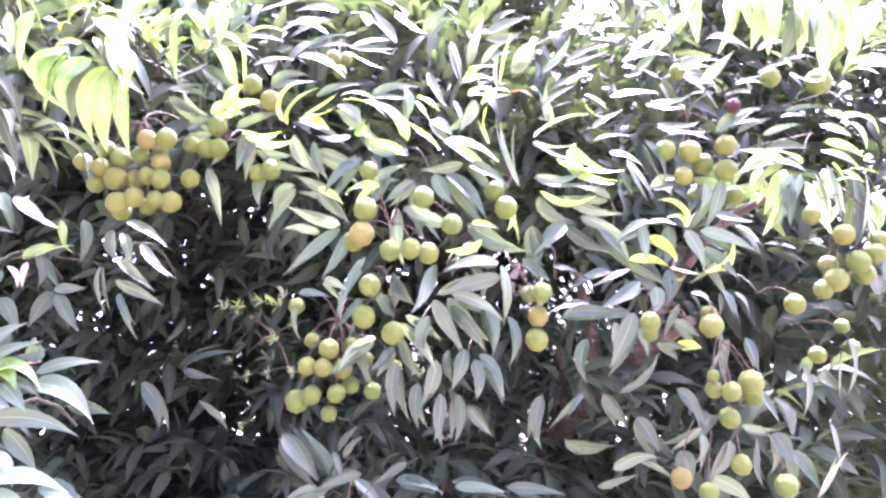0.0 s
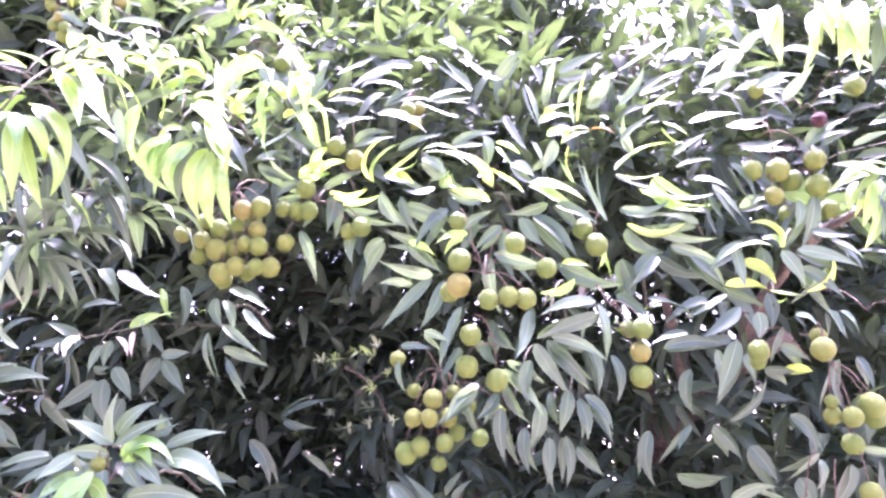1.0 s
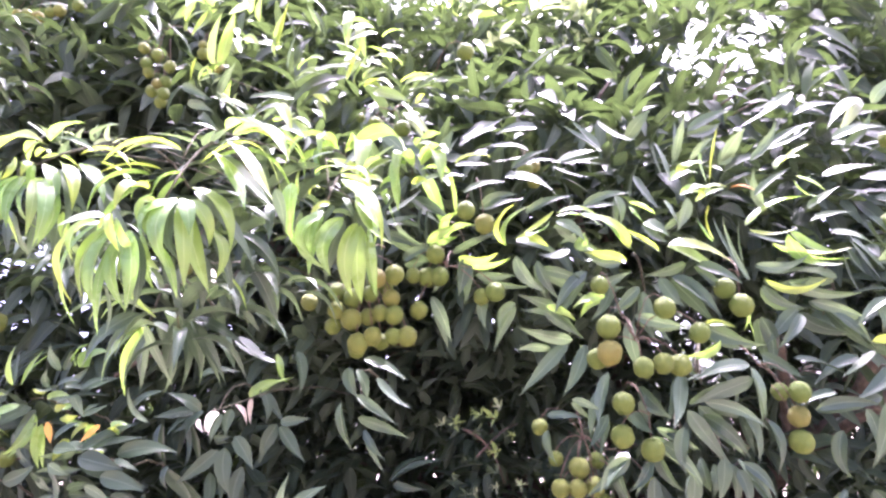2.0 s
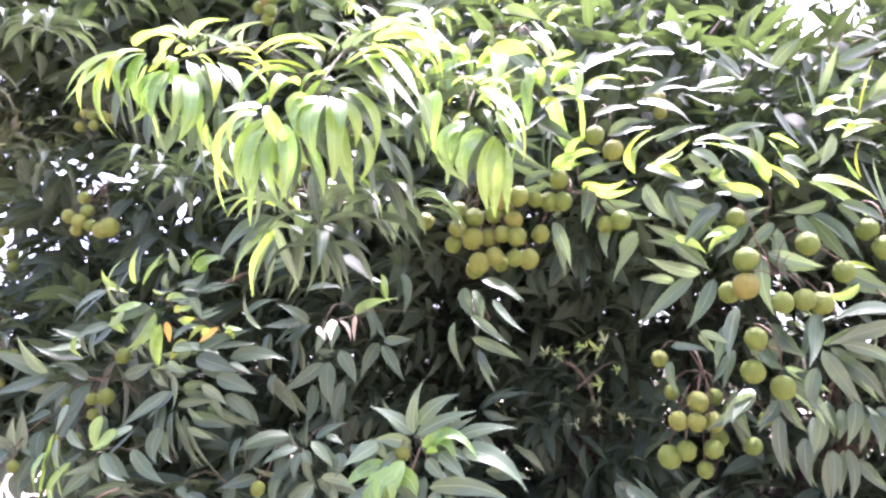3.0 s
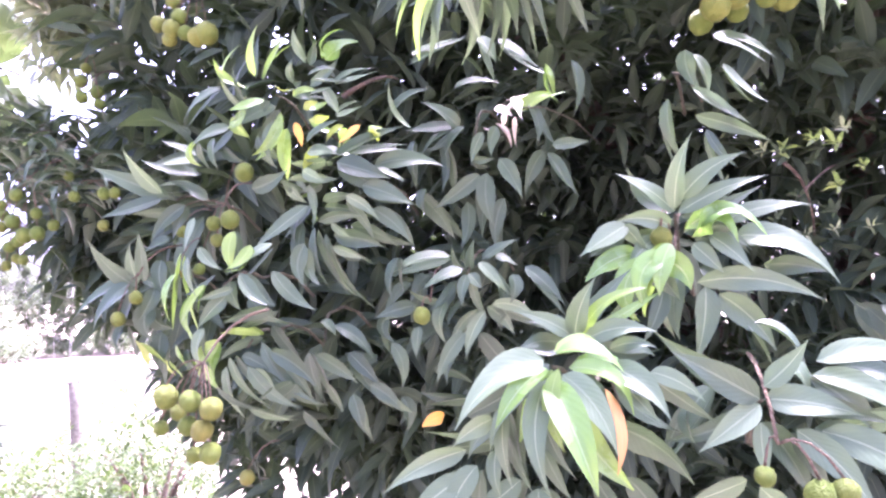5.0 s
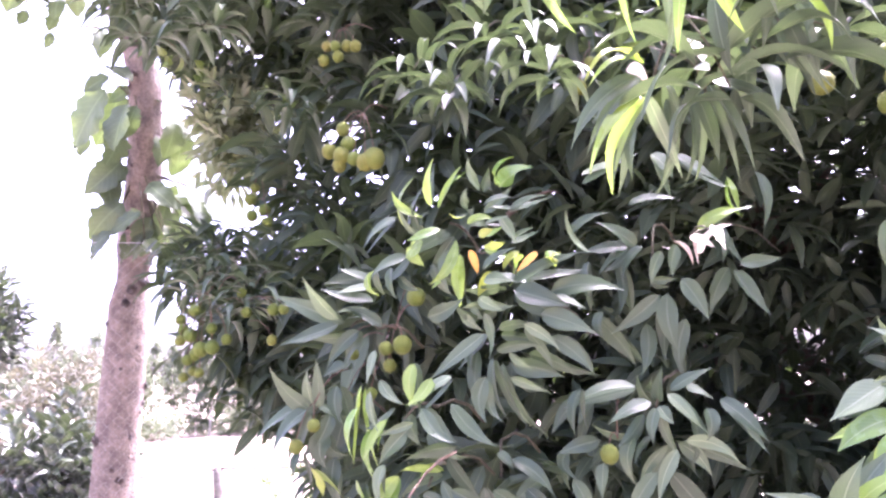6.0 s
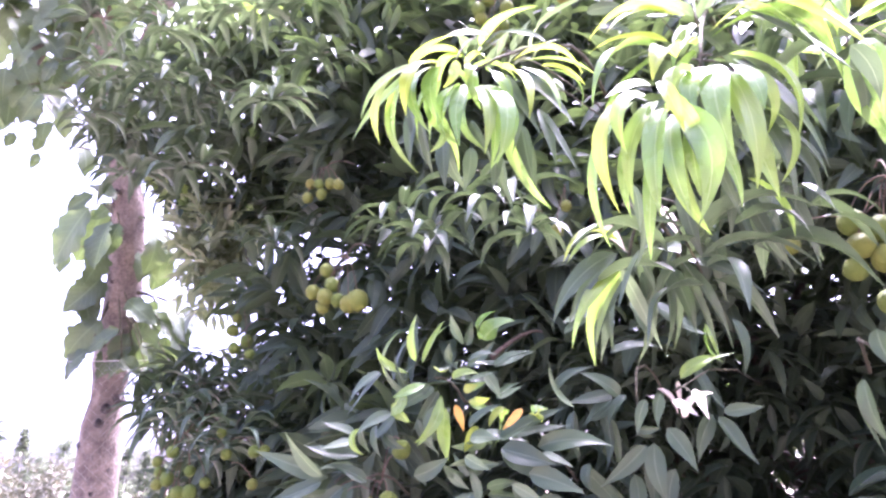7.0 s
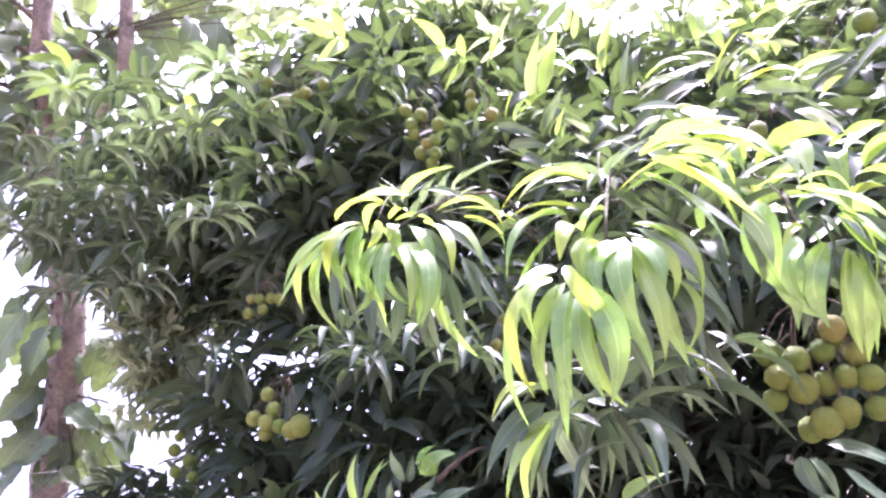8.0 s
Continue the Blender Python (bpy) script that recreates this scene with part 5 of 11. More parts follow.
arc_leaf(twig, "young", (-0.450, 0.900, 2.003), (-0.423, 0.895, 2.001), (-0.410, 0.904, 1.971), 0.023)
arc_leaf(twig, "young", (-0.428, 0.892, 1.964), (-0.409, 0.882, 1.930), (-0.396, 0.890, 1.908), 0.025)
arc_leaf(twig, "fresh", (-0.472, 0.878, 1.942), (-0.484, 0.861, 1.917), (-0.489, 0.870, 1.874), 0.020)
arc_leaf(twig, "mature", (-0.439, 0.917, 1.935), (-0.442, 0.916, 1.894), (-0.441, 0.925, 1.853), 0.023)

# ---- leafy shoots of the tree's face, among the fruit ----
twig = shoot_end((-0.022, 1.184, 1.877), (-0.047, 1.081, 1.878))
arc_leaf(twig, "yellow", (-0.052, 1.072, 1.887), (-0.071, 1.056, 1.922), (-0.117, 1.048, 1.939), 0.027)
arc_leaf(twig, "yellow", (-0.004, 1.100, 1.883), (-0.029, 1.087, 1.902), (-0.058, 1.079, 1.921), 0.026)
arc_leaf(twig, "yellow", (0.006, 1.070, 1.886), (0.047, 1.065, 1.873), (0.088, 1.067, 1.847), 0.033)
arc_leaf(twig, "yellow", (-0.057, 1.092, 1.873), (-0.079, 1.082, 1.880), (-0.119, 1.075, 1.890), 0.021)
arc_leaf(twig, "mature", (-0.068, 1.071, 1.865), (-0.101, 1.063, 1.864), (-0.121, 1.054, 1.884), 0.016)
arc_leaf(twig, "yellow", (0.074, 1.076, 1.884), (0.063, 1.062, 1.909), (0.071, 1.053, 1.935), 0.016)
arc_leaf(twig, "yellow", (0.063, 1.088, 1.954), (0.086, 1.077, 1.969), (0.110, 1.074, 1.963), 0.018)
arc_leaf(twig, "dry", (0.108, 1.059, 1.958), (0.122, 1.052, 1.955), (0.139, 1.050, 1.945), 0.012)
arc_leaf(twig, "pale", (0.121, 1.104, 1.822), (0.093, 1.085, 1.869), (0.091, 1.071, 1.917), 0.018)
arc_leaf(twig, "mature", (0.114, 1.093, 1.844), (0.106, 1.077, 1.877), (0.113, 1.066, 1.910), 0.010)
arc_leaf(twig, "yellow", (-0.240, 1.071, 1.917), (-0.244, 1.056, 1.945), (-0.213, 1.047, 1.975), 0.027)
arc_leaf(twig, "yellow", (-0.211, 1.070, 1.929), (-0.184, 1.061, 1.937), (-0.158, 1.053, 1.956), 0.021)
arc_leaf(twig, "pale", (-0.157, 1.058, 1.940), (-0.127, 1.053, 1.926), (-0.117, 1.055, 1.899), 0.021)
arc_leaf(twig, "yellow", (-0.223, 1.082, 1.926), (-0.193, 1.076, 1.922), (-0.173, 1.075, 1.906), 0.021)
arc_leaf(twig, "young", (-0.155, 1.052, 1.950), (-0.119, 1.044, 1.952), (-0.095, 1.044, 1.937), 0.012)
arc_leaf(twig, "pale", (-0.225, 1.067, 1.896), (-0.221, 1.067, 1.861), (-0.187, 1.069, 1.834), 0.027)
arc_leaf(twig, "mature", (-0.193, 1.063, 1.883), (-0.189, 1.061, 1.854), (-0.168, 1.065, 1.819), 0.021)
arc_leaf(twig, "mature", (-0.191, 1.074, 1.871), (-0.153, 1.069, 1.862), (-0.118, 1.071, 1.834), 0.021)
arc_leaf(twig, "young", (-0.115, 1.070, 1.920), (-0.123, 1.066, 1.902), (-0.106, 1.065, 1.889), 0.030)
arc_leaf(twig, "mature", (-0.168, 1.110, 1.811), (-0.199, 1.098, 1.827), (-0.230, 1.091, 1.840), 0.022)
arc_leaf(twig, "mature", (-0.192, 1.091, 1.810), (-0.165, 1.089, 1.784), (-0.139, 1.090, 1.762), 0.019)
arc_leaf(twig, "young", (-0.188, 1.081, 1.814), (-0.163, 1.076, 1.802), (-0.148, 1.075, 1.787), 0.015)
arc_leaf(twig, "pale", (-0.155, 1.098, 1.761), (-0.199, 1.087, 1.771), (-0.236, 1.079, 1.787), 0.027)
arc_leaf(twig, "mature", (-0.160, 1.124, 1.762), (-0.200, 1.122, 1.729), (-0.247, 1.126, 1.687), 0.028)
arc_leaf(twig, "mature", (-0.137, 1.093, 1.751), (-0.151, 1.093, 1.714), (-0.182, 1.096, 1.678), 0.028)
arc_leaf(twig, "young", (-0.096, 1.099, 1.822), (-0.123, 1.091, 1.821), (-0.151, 1.089, 1.805), 0.018)
arc_leaf(twig, "pale", (-0.066, 1.099, 1.783), (-0.072, 1.100, 1.741), (-0.056, 1.106, 1.694), 0.027)
arc_leaf(twig, "mature", (-0.043, 1.100, 1.831), (-0.069, 1.095, 1.812), (-0.090, 1.095, 1.792), 0.021)
arc_leaf(twig, "pale", (-0.058, 1.097, 1.787), (-0.018, 1.093, 1.770), (0.018, 1.092, 1.760), 0.024)
arc_leaf(twig, "mature", (-0.010, 1.099, 1.841), (-0.001, 1.097, 1.812), (0.019, 1.098, 1.791), 0.032)
arc_leaf(twig, "mature", (0.006, 1.093, 1.839), (0.035, 1.090, 1.818), (0.070, 1.098, 1.764), 0.036)
arc_leaf(twig, "young", (0.088, 1.108, 1.802), (0.105, 1.105, 1.777), (0.098, 1.107, 1.748), 0.027)
arc_leaf(twig, "mature", (0.040, 1.123, 1.766), (0.070, 1.120, 1.745), (0.114, 1.121, 1.726), 0.034)
arc_leaf(twig, "yellow", (0.045, 1.112, 1.765), (0.070, 1.105, 1.761), (0.088, 1.103, 1.752), 0.014)
arc_leaf(twig, "young", (0.061, 1.103, 1.737), (0.041, 1.097, 1.722), (0.005, 1.093, 1.718), 0.019)
arc_leaf(twig, "mature", (-0.121, 1.071, 1.858), (-0.154, 1.066, 1.839), (-0.179, 1.071, 1.796), 0.025)
arc_leaf(twig, "mature", (-0.081, 1.105, 1.851), (-0.089, 1.104, 1.814), (-0.124, 1.105, 1.788), 0.026)
arc_leaf(twig, "pale", (-0.193, 1.107, 1.753), (-0.209, 1.097, 1.759), (-0.243, 1.094, 1.754), 0.019)
arc_leaf(twig, "mature", (0.042, 1.080, 1.851), (0.068, 1.075, 1.840), (0.102, 1.077, 1.813), 0.025)
arc_leaf(twig, "mature", (0.034, 1.105, 1.860), (0.008, 1.099, 1.849), (-0.036, 1.094, 1.847), 0.022)
arc_leaf(twig, "mature", (-0.141, 1.081, 1.899), (-0.157, 1.075, 1.887), (-0.191, 1.068, 1.895), 0.020)
arc_leaf(twig, "pale", (-0.107, 1.101, 1.832), (-0.079, 1.090, 1.846), (-0.053, 1.085, 1.853), 0.020)
arc_leaf(twig, "mature", (-0.037, 1.109, 1.825), (-0.045, 1.110, 1.779), (-0.028, 1.114, 1.744), 0.030)
twig = shoot_end((0.043, 1.162, 1.745), (0.015, 1.074, 1.675))
arc_leaf(twig, "pale", (0.084, 1.066, 1.694), (0.040, 1.056, 1.699), (0.002, 1.055, 1.680), 0.027)
arc_leaf(twig, "mature", (0.088, 1.073, 1.675), (0.040, 1.066, 1.663), (-0.008, 1.065, 1.647), 0.029)
arc_leaf(twig, "pale", (0.091, 1.089, 1.687), (0.097, 1.088, 1.652), (0.090, 1.094, 1.604), 0.030)
arc_leaf(twig, "pale", (0.014, 1.069, 1.649), (0.056, 1.063, 1.642), (0.091, 1.067, 1.605), 0.022)
arc_leaf(twig, "pale", (0.009, 1.092, 1.646), (0.033, 1.091, 1.612), (0.062, 1.097, 1.570), 0.032)
arc_leaf(twig, "mature", (-0.011, 1.069, 1.641), (0.005, 1.068, 1.608), (0.033, 1.073, 1.565), 0.028)
arc_leaf(twig, "pale", (-0.054, 1.093, 1.621), (-0.029, 1.088, 1.608), (0.001, 1.090, 1.584), 0.019)
arc_leaf(twig, "pale", (-0.062, 1.096, 1.609), (-0.029, 1.094, 1.586), (-0.009, 1.100, 1.538), 0.028)
arc_leaf(twig, "mature", (-0.059, 1.109, 1.589), (-0.052, 1.109, 1.554), (-0.026, 1.111, 1.527), 0.023)
arc_leaf(twig, "mature", (-0.009, 1.114, 1.556), (-0.012, 1.113, 1.521), (-0.037, 1.116, 1.482), 0.030)
arc_leaf(twig, "mature", (0.033, 1.099, 1.572), (0.029, 1.096, 1.545), (0.013, 1.099, 1.511), 0.027)
arc_leaf(twig, "mature", (0.046, 1.092, 1.555), (0.057, 1.091, 1.521), (0.051, 1.091, 1.499), 0.027)
arc_leaf(twig, "mature", (0.054, 1.088, 1.563), (0.080, 1.085, 1.545), (0.089, 1.088, 1.510), 0.020)
arc_leaf(twig, "mature", (0.063, 1.107, 1.539), (0.080, 1.105, 1.513), (0.090, 1.106, 1.490), 0.011)
arc_leaf(twig, "mature", (-0.008, 1.073, 1.694), (-0.016, 1.070, 1.666), (-0.044, 1.075, 1.623), 0.030)
arc_leaf(twig, "mature", (-0.068, 1.061, 1.667), (-0.058, 1.057, 1.648), (-0.039, 1.057, 1.633), 0.027)
arc_leaf(twig, "mature", (-0.096, 1.093, 1.655), (-0.081, 1.089, 1.636), (-0.071, 1.089, 1.617), 0.023)
arc_leaf(twig, "mature", (-0.116, 1.072, 1.686), (-0.141, 1.069, 1.659), (-0.151, 1.074, 1.616), 0.030)
arc_leaf(twig, "mature", (-0.121, 1.087, 1.646), (-0.134, 1.084, 1.623), (-0.156, 1.084, 1.600), 0.023)
arc_leaf(twig, "pale", (-0.099, 1.084, 1.583), (-0.132, 1.078, 1.568), (-0.149, 1.080, 1.539), 0.029)
arc_leaf(twig, "mature", (-0.070, 1.087, 1.575), (-0.082, 1.083, 1.553), (-0.106, 1.082, 1.539), 0.020)
arc_leaf(twig, "pale", (-0.170, 1.057, 1.671), (-0.146, 1.051, 1.662), (-0.131, 1.050, 1.650), 0.015)
arc_leaf(twig, "mature", (-0.209, 1.072, 1.653), (-0.181, 1.064, 1.652), (-0.158, 1.062, 1.644), 0.015)
arc_leaf(twig, "mature", (-0.211, 1.073, 1.632), (-0.215, 1.070, 1.610), (-0.203, 1.071, 1.583), 0.022)
arc_leaf(twig, "mature", (-0.035, 1.105, 1.523), (-0.043, 1.104, 1.489), (-0.034, 1.107, 1.455), 0.026)
arc_leaf(twig, "mature", (-0.002, 1.107, 1.507), (-0.002, 1.106, 1.473), (-0.012, 1.109, 1.439), 0.022)
arc_leaf(twig, "mature", (0.023, 1.124, 1.507), (0.032, 1.123, 1.472), (0.016, 1.127, 1.433), 0.020)
arc_leaf(twig, "mature", (0.038, 1.130, 1.490), (0.056, 1.128, 1.464), (0.074, 1.128, 1.445), 0.022)
arc_leaf(twig, "mature", (0.064, 1.075, 1.633), (0.080, 1.074, 1.600), (0.072, 1.078, 1.560), 0.025)
arc_leaf(twig, "mature", (-0.068, 1.097, 1.554), (-0.076, 1.097, 1.513), (-0.068, 1.102, 1.473), 0.026)
arc_leaf(twig, "mature", (-0.018, 1.076, 1.618), (-0.034, 1.075, 1.585), (-0.026, 1.077, 1.553), 0.025)
arc_leaf(twig, "pale", (0.041, 1.079, 1.693), (0.065, 1.077, 1.667), (0.056, 1.080, 1.634), 0.024)
arc_leaf(twig, "mature", (-0.120, 1.109, 1.588), (-0.119, 1.108, 1.555), (-0.103, 1.113, 1.514), 0.024)
arc_leaf(twig, "mature", (0.097, 1.080, 1.617), (0.113, 1.079, 1.584), (0.096, 1.083, 1.545), 0.024)
twig = shoot_end((0.308, 1.274, 1.820), (0.257, 1.166, 1.840))
arc_leaf(twig, "young", (0.155, 1.159, 1.924), (0.194, 1.146, 1.948), (0.247, 1.142, 1.953), 0.024)
arc_leaf(twig, "yellow", (0.149, 1.145, 1.911), (0.186, 1.140, 1.897), (0.220, 1.136, 1.903), 0.015)
arc_leaf(twig, "young", (0.207, 1.138, 1.900), (0.230, 1.137, 1.869), (0.269, 1.136, 1.857), 0.030)
arc_leaf(twig, "yellow", (0.188, 1.167, 1.889), (0.232, 1.164, 1.866), (0.302, 1.161, 1.866), 0.021)
arc_leaf(twig, "pale", (0.153, 1.158, 1.857), (0.192, 1.155, 1.835), (0.234, 1.146, 1.863), 0.022)
arc_leaf(twig, "yellow", (0.161, 1.157, 1.830), (0.199, 1.155, 1.806), (0.251, 1.149, 1.821), 0.015)
arc_leaf(twig, "pale", (0.200, 1.169, 1.824), (0.237, 1.167, 1.795), (0.299, 1.165, 1.793), 0.022)
arc_leaf(twig, "mature", (0.157, 1.161, 1.822), (0.169, 1.160, 1.791), (0.210, 1.159, 1.780), 0.021)
arc_leaf(twig, "pale", (0.274, 1.155, 1.894), (0.308, 1.148, 1.888), (0.331, 1.150, 1.861), 0.022)
arc_leaf(twig, "mature", (0.302, 1.159, 1.882), (0.327, 1.159, 1.846), (0.348, 1.162, 1.811), 0.034)
arc_leaf(twig, "mature", (0.293, 1.161, 1.868), (0.301, 1.159, 1.837), (0.311, 1.159, 1.820), 0.025)
arc_leaf(twig, "pale", (0.251, 1.184, 1.784), (0.286, 1.182, 1.757), (0.307, 1.188, 1.712), 0.028)
arc_leaf(twig, "pale", (0.226, 1.171, 1.790), (0.263, 1.167, 1.775), (0.301, 1.168, 1.753), 0.022)
arc_leaf(twig, "mature", (0.202, 1.166, 1.780), (0.170, 1.162, 1.756), (0.145, 1.163, 1.729), 0.030)
arc_leaf(twig, "mature", (0.317, 1.167, 1.784), (0.327, 1.165, 1.753), (0.315, 1.166, 1.727), 0.023)
arc_leaf(twig, "mature", (0.162, 1.128, 1.961), (0.190, 1.116, 1.981), (0.220, 1.109, 1.994), 0.021)
arc_leaf(twig, "yellow", (0.211, 1.134, 2.007), (0.234, 1.123, 2.021), (0.259, 1.117, 2.032), 0.026)
arc_leaf(twig, "young", (0.233, 1.133, 1.986), (0.251, 1.128, 1.973), (0.271, 1.128, 1.954), 0.017)
arc_leaf(twig, "pale", (0.249, 1.159, 1.938), (0.278, 1.148, 1.955), (0.298, 1.142, 1.963), 0.021)
arc_leaf(twig, "mature", (0.276, 1.139, 1.984), (0.322, 1.130, 1.993), (0.356, 1.128, 1.985), 0.026)
arc_leaf(twig, "mature", (0.343, 1.149, 1.978), (0.379, 1.143, 1.970), (0.409, 1.136, 1.984), 0.026)
arc_leaf(twig, "mature", (0.206, 1.142, 2.047), (0.242, 1.130, 2.065), (0.282, 1.126, 2.071), 0.024)
arc_leaf(twig, "pale", (0.164, 1.115, 2.016), (0.200, 1.102, 2.039), (0.208, 1.091, 2.072), 0.023)
arc_leaf(twig, "mature", (0.238, 1.101, 2.077), (0.272, 1.091, 2.091), (0.308, 1.090, 2.080), 0.027)
arc_leaf(twig, "pale", (0.293, 1.116, 2.034), (0.328, 1.105, 2.048), (0.372, 1.104, 2.037), 0.027)
arc_leaf(twig, "mature", (0.314, 1.128, 2.020), (0.339, 1.117, 2.035), (0.357, 1.106, 2.068), 0.024)
arc_leaf(twig, "mature", (0.390, 1.133, 2.032), (0.425, 1.123, 2.046), (0.460, 1.122, 2.035), 0.026)
arc_leaf(twig, "mature", (0.354, 1.158, 1.943), (0.389, 1.153, 1.931), (0.425, 1.147, 1.943), 0.024)
arc_leaf(twig, "pale", (0.424, 1.133, 2.001), (0.449, 1.120, 2.025), (0.475, 1.111, 2.050), 0.024)
arc_leaf(twig, "pale", (0.186, 1.162, 1.947), (0.167, 1.146, 1.981), (0.176, 1.135, 2.015), 0.021)
arc_leaf(twig, "mature", (0.199, 1.164, 1.773), (0.224, 1.163, 1.744), (0.269, 1.161, 1.734), 0.028)
arc_leaf(twig, "pale", (0.279, 1.184, 1.825), (0.249, 1.172, 1.841), (0.211, 1.168, 1.840), 0.022)
arc_leaf(twig, "mature", (0.330, 1.145, 1.909), (0.355, 1.144, 1.879), (0.362, 1.148, 1.842), 0.027)
arc_leaf(twig, "pale", (0.252, 1.166, 1.918), (0.278, 1.157, 1.924), (0.314, 1.154, 1.922), 0.021)
arc_leaf(twig, "mature", (0.144, 1.164, 1.773), (0.161, 1.166, 1.727), (0.142, 1.169, 1.690), 0.030)
arc_leaf(twig, "pale", (0.346, 1.186, 1.845), (0.372, 1.175, 1.861), (0.399, 1.174, 1.850), 0.021)
arc_leaf(twig, "pale", (0.486, 1.147, 2.007), (0.510, 1.138, 2.013), (0.546, 1.139, 1.993), 0.024)
arc_leaf(twig, "pale", (0.376, 1.135, 2.094), (0.393, 1.122, 2.118), (0.429, 1.117, 2.125), 0.026)
arc_leaf(twig, "pale", (0.251, 1.112, 2.124), (0.221, 1.108, 2.102), (0.184, 1.103, 2.100), 0.024)
arc_leaf(twig, "mature", (0.449, 1.143, 1.926), (0.474, 1.130, 1.950), (0.509, 1.125, 1.957), 0.025)
arc_leaf(twig, "mature", (0.527, 1.143, 2.066), (0.552, 1.132, 2.080), (0.587, 1.131, 2.069), 0.026)
arc_leaf(twig, "pale", (0.574, 1.134, 2.020), (0.598, 1.131, 1.999), (0.623, 1.126, 2.006), 0.024)
twig = shoot_end((0.453, 1.257, 1.814), (0.396, 1.164, 1.766))
arc_leaf(twig, "yellow", (0.391, 1.151, 1.771), (0.375, 1.137, 1.794), (0.339, 1.130, 1.805), 0.025)
arc_leaf(twig, "yellow", (0.379, 1.168, 1.775), (0.352, 1.158, 1.779), (0.322, 1.155, 1.773), 0.017)
arc_leaf(twig, "pale", (0.452, 1.151, 1.844), (0.444, 1.151, 1.805), (0.418, 1.155, 1.762), 0.028)
arc_leaf(twig, "pale", (0.425, 1.150, 1.840), (0.427, 1.148, 1.813), (0.411, 1.148, 1.792), 0.022)
arc_leaf(twig, "mature", (0.434, 1.150, 1.788), (0.464, 1.145, 1.777), (0.487, 1.142, 1.773), 0.025)
arc_leaf(twig, "pale", (0.388, 1.154, 1.761), (0.407, 1.152, 1.731), (0.414, 1.155, 1.702), 0.029)
arc_leaf(twig, "yellow", (0.329, 1.171, 1.752), (0.358, 1.166, 1.741), (0.376, 1.168, 1.713), 0.022)
arc_leaf(twig, "yellow", (0.301, 1.173, 1.718), (0.332, 1.166, 1.718), (0.361, 1.165, 1.705), 0.019)
arc_leaf(twig, "pale", (0.411, 1.154, 1.761), (0.454, 1.149, 1.750), (0.500, 1.152, 1.724), 0.028)
arc_leaf(twig, "yellow", (0.467, 1.169, 1.750), (0.459, 1.167, 1.718), (0.419, 1.167, 1.696), 0.021)
arc_leaf(twig, "mature", (0.466, 1.182, 1.737), (0.444, 1.179, 1.709), (0.406, 1.178, 1.690), 0.021)
arc_leaf(twig, "mature", (0.365, 1.172, 1.773), (0.371, 1.172, 1.736), (0.352, 1.175, 1.699), 0.027)
arc_leaf(twig, "pale", (0.472, 1.166, 1.771), (0.496, 1.160, 1.760), (0.512, 1.162, 1.733), 0.023)
arc_leaf(twig, "mature", (0.416, 1.170, 1.735), (0.449, 1.166, 1.715), (0.474, 1.170, 1.679), 0.027)
arc_leaf(twig, "pale", (0.334, 1.158, 1.779), (0.304, 1.151, 1.769), (0.276, 1.152, 1.741), 0.022)
twig = shoot_end((0.399, 1.231, 1.738), (0.357, 1.141, 1.675))
arc_leaf(twig, "mature", (0.305, 1.133, 1.676), (0.275, 1.130, 1.648), (0.236, 1.129, 1.633), 0.028)
arc_leaf(twig, "mature", (0.187, 1.140, 1.626), (0.231, 1.131, 1.637), (0.276, 1.131, 1.621), 0.024)
arc_leaf(twig, "pale", (0.298, 1.150, 1.630), (0.282, 1.151, 1.589), (0.256, 1.156, 1.544), 0.034)
arc_leaf(twig, "pale", (0.328, 1.131, 1.667), (0.331, 1.129, 1.640), (0.320, 1.128, 1.623), 0.028)
arc_leaf(twig, "mature", (0.352, 1.148, 1.696), (0.360, 1.146, 1.667), (0.348, 1.147, 1.638), 0.026)
arc_leaf(twig, "young", (0.355, 1.146, 1.700), (0.380, 1.141, 1.690), (0.403, 1.138, 1.687), 0.018)
arc_leaf(twig, "pale", (0.389, 1.152, 1.661), (0.411, 1.144, 1.660), (0.416, 1.148, 1.620), 0.016)
arc_leaf(twig, "mature", (0.355, 1.139, 1.616), (0.371, 1.134, 1.606), (0.390, 1.133, 1.590), 0.021)
arc_leaf(twig, "yellow", (0.363, 1.159, 1.582), (0.380, 1.151, 1.580), (0.398, 1.149, 1.574), 0.020)
arc_leaf(twig, "mature", (0.333, 1.161, 1.583), (0.359, 1.153, 1.580), (0.377, 1.151, 1.574), 0.021)
arc_leaf(twig, "mature", (0.430, 1.133, 1.662), (0.439, 1.131, 1.638), (0.446, 1.131, 1.618), 0.024)
arc_leaf(twig, "pale", (0.460, 1.165, 1.662), (0.478, 1.161, 1.644), (0.480, 1.162, 1.622), 0.024)
arc_leaf(twig, "mature", (0.372, 1.160, 1.644), (0.349, 1.157, 1.616), (0.343, 1.159, 1.587), 0.024)
arc_leaf(twig, "pale", (0.312, 1.157, 1.609), (0.311, 1.153, 1.589), (0.316, 1.153, 1.569), 0.021)
arc_leaf(twig, "mature", (0.278, 1.185, 1.511), (0.324, 1.173, 1.530), (0.336, 1.160, 1.575), 0.015)
arc_leaf(twig, "mature", (0.247, 1.167, 1.506), (0.265, 1.163, 1.487), (0.282, 1.167, 1.451), 0.028)
arc_leaf(twig, "mature", (0.361, 1.168, 1.514), (0.388, 1.165, 1.495), (0.390, 1.169, 1.455), 0.024)
arc_leaf(twig, "mature", (0.403, 1.192, 1.453), (0.376, 1.187, 1.437), (0.346, 1.187, 1.417), 0.027)
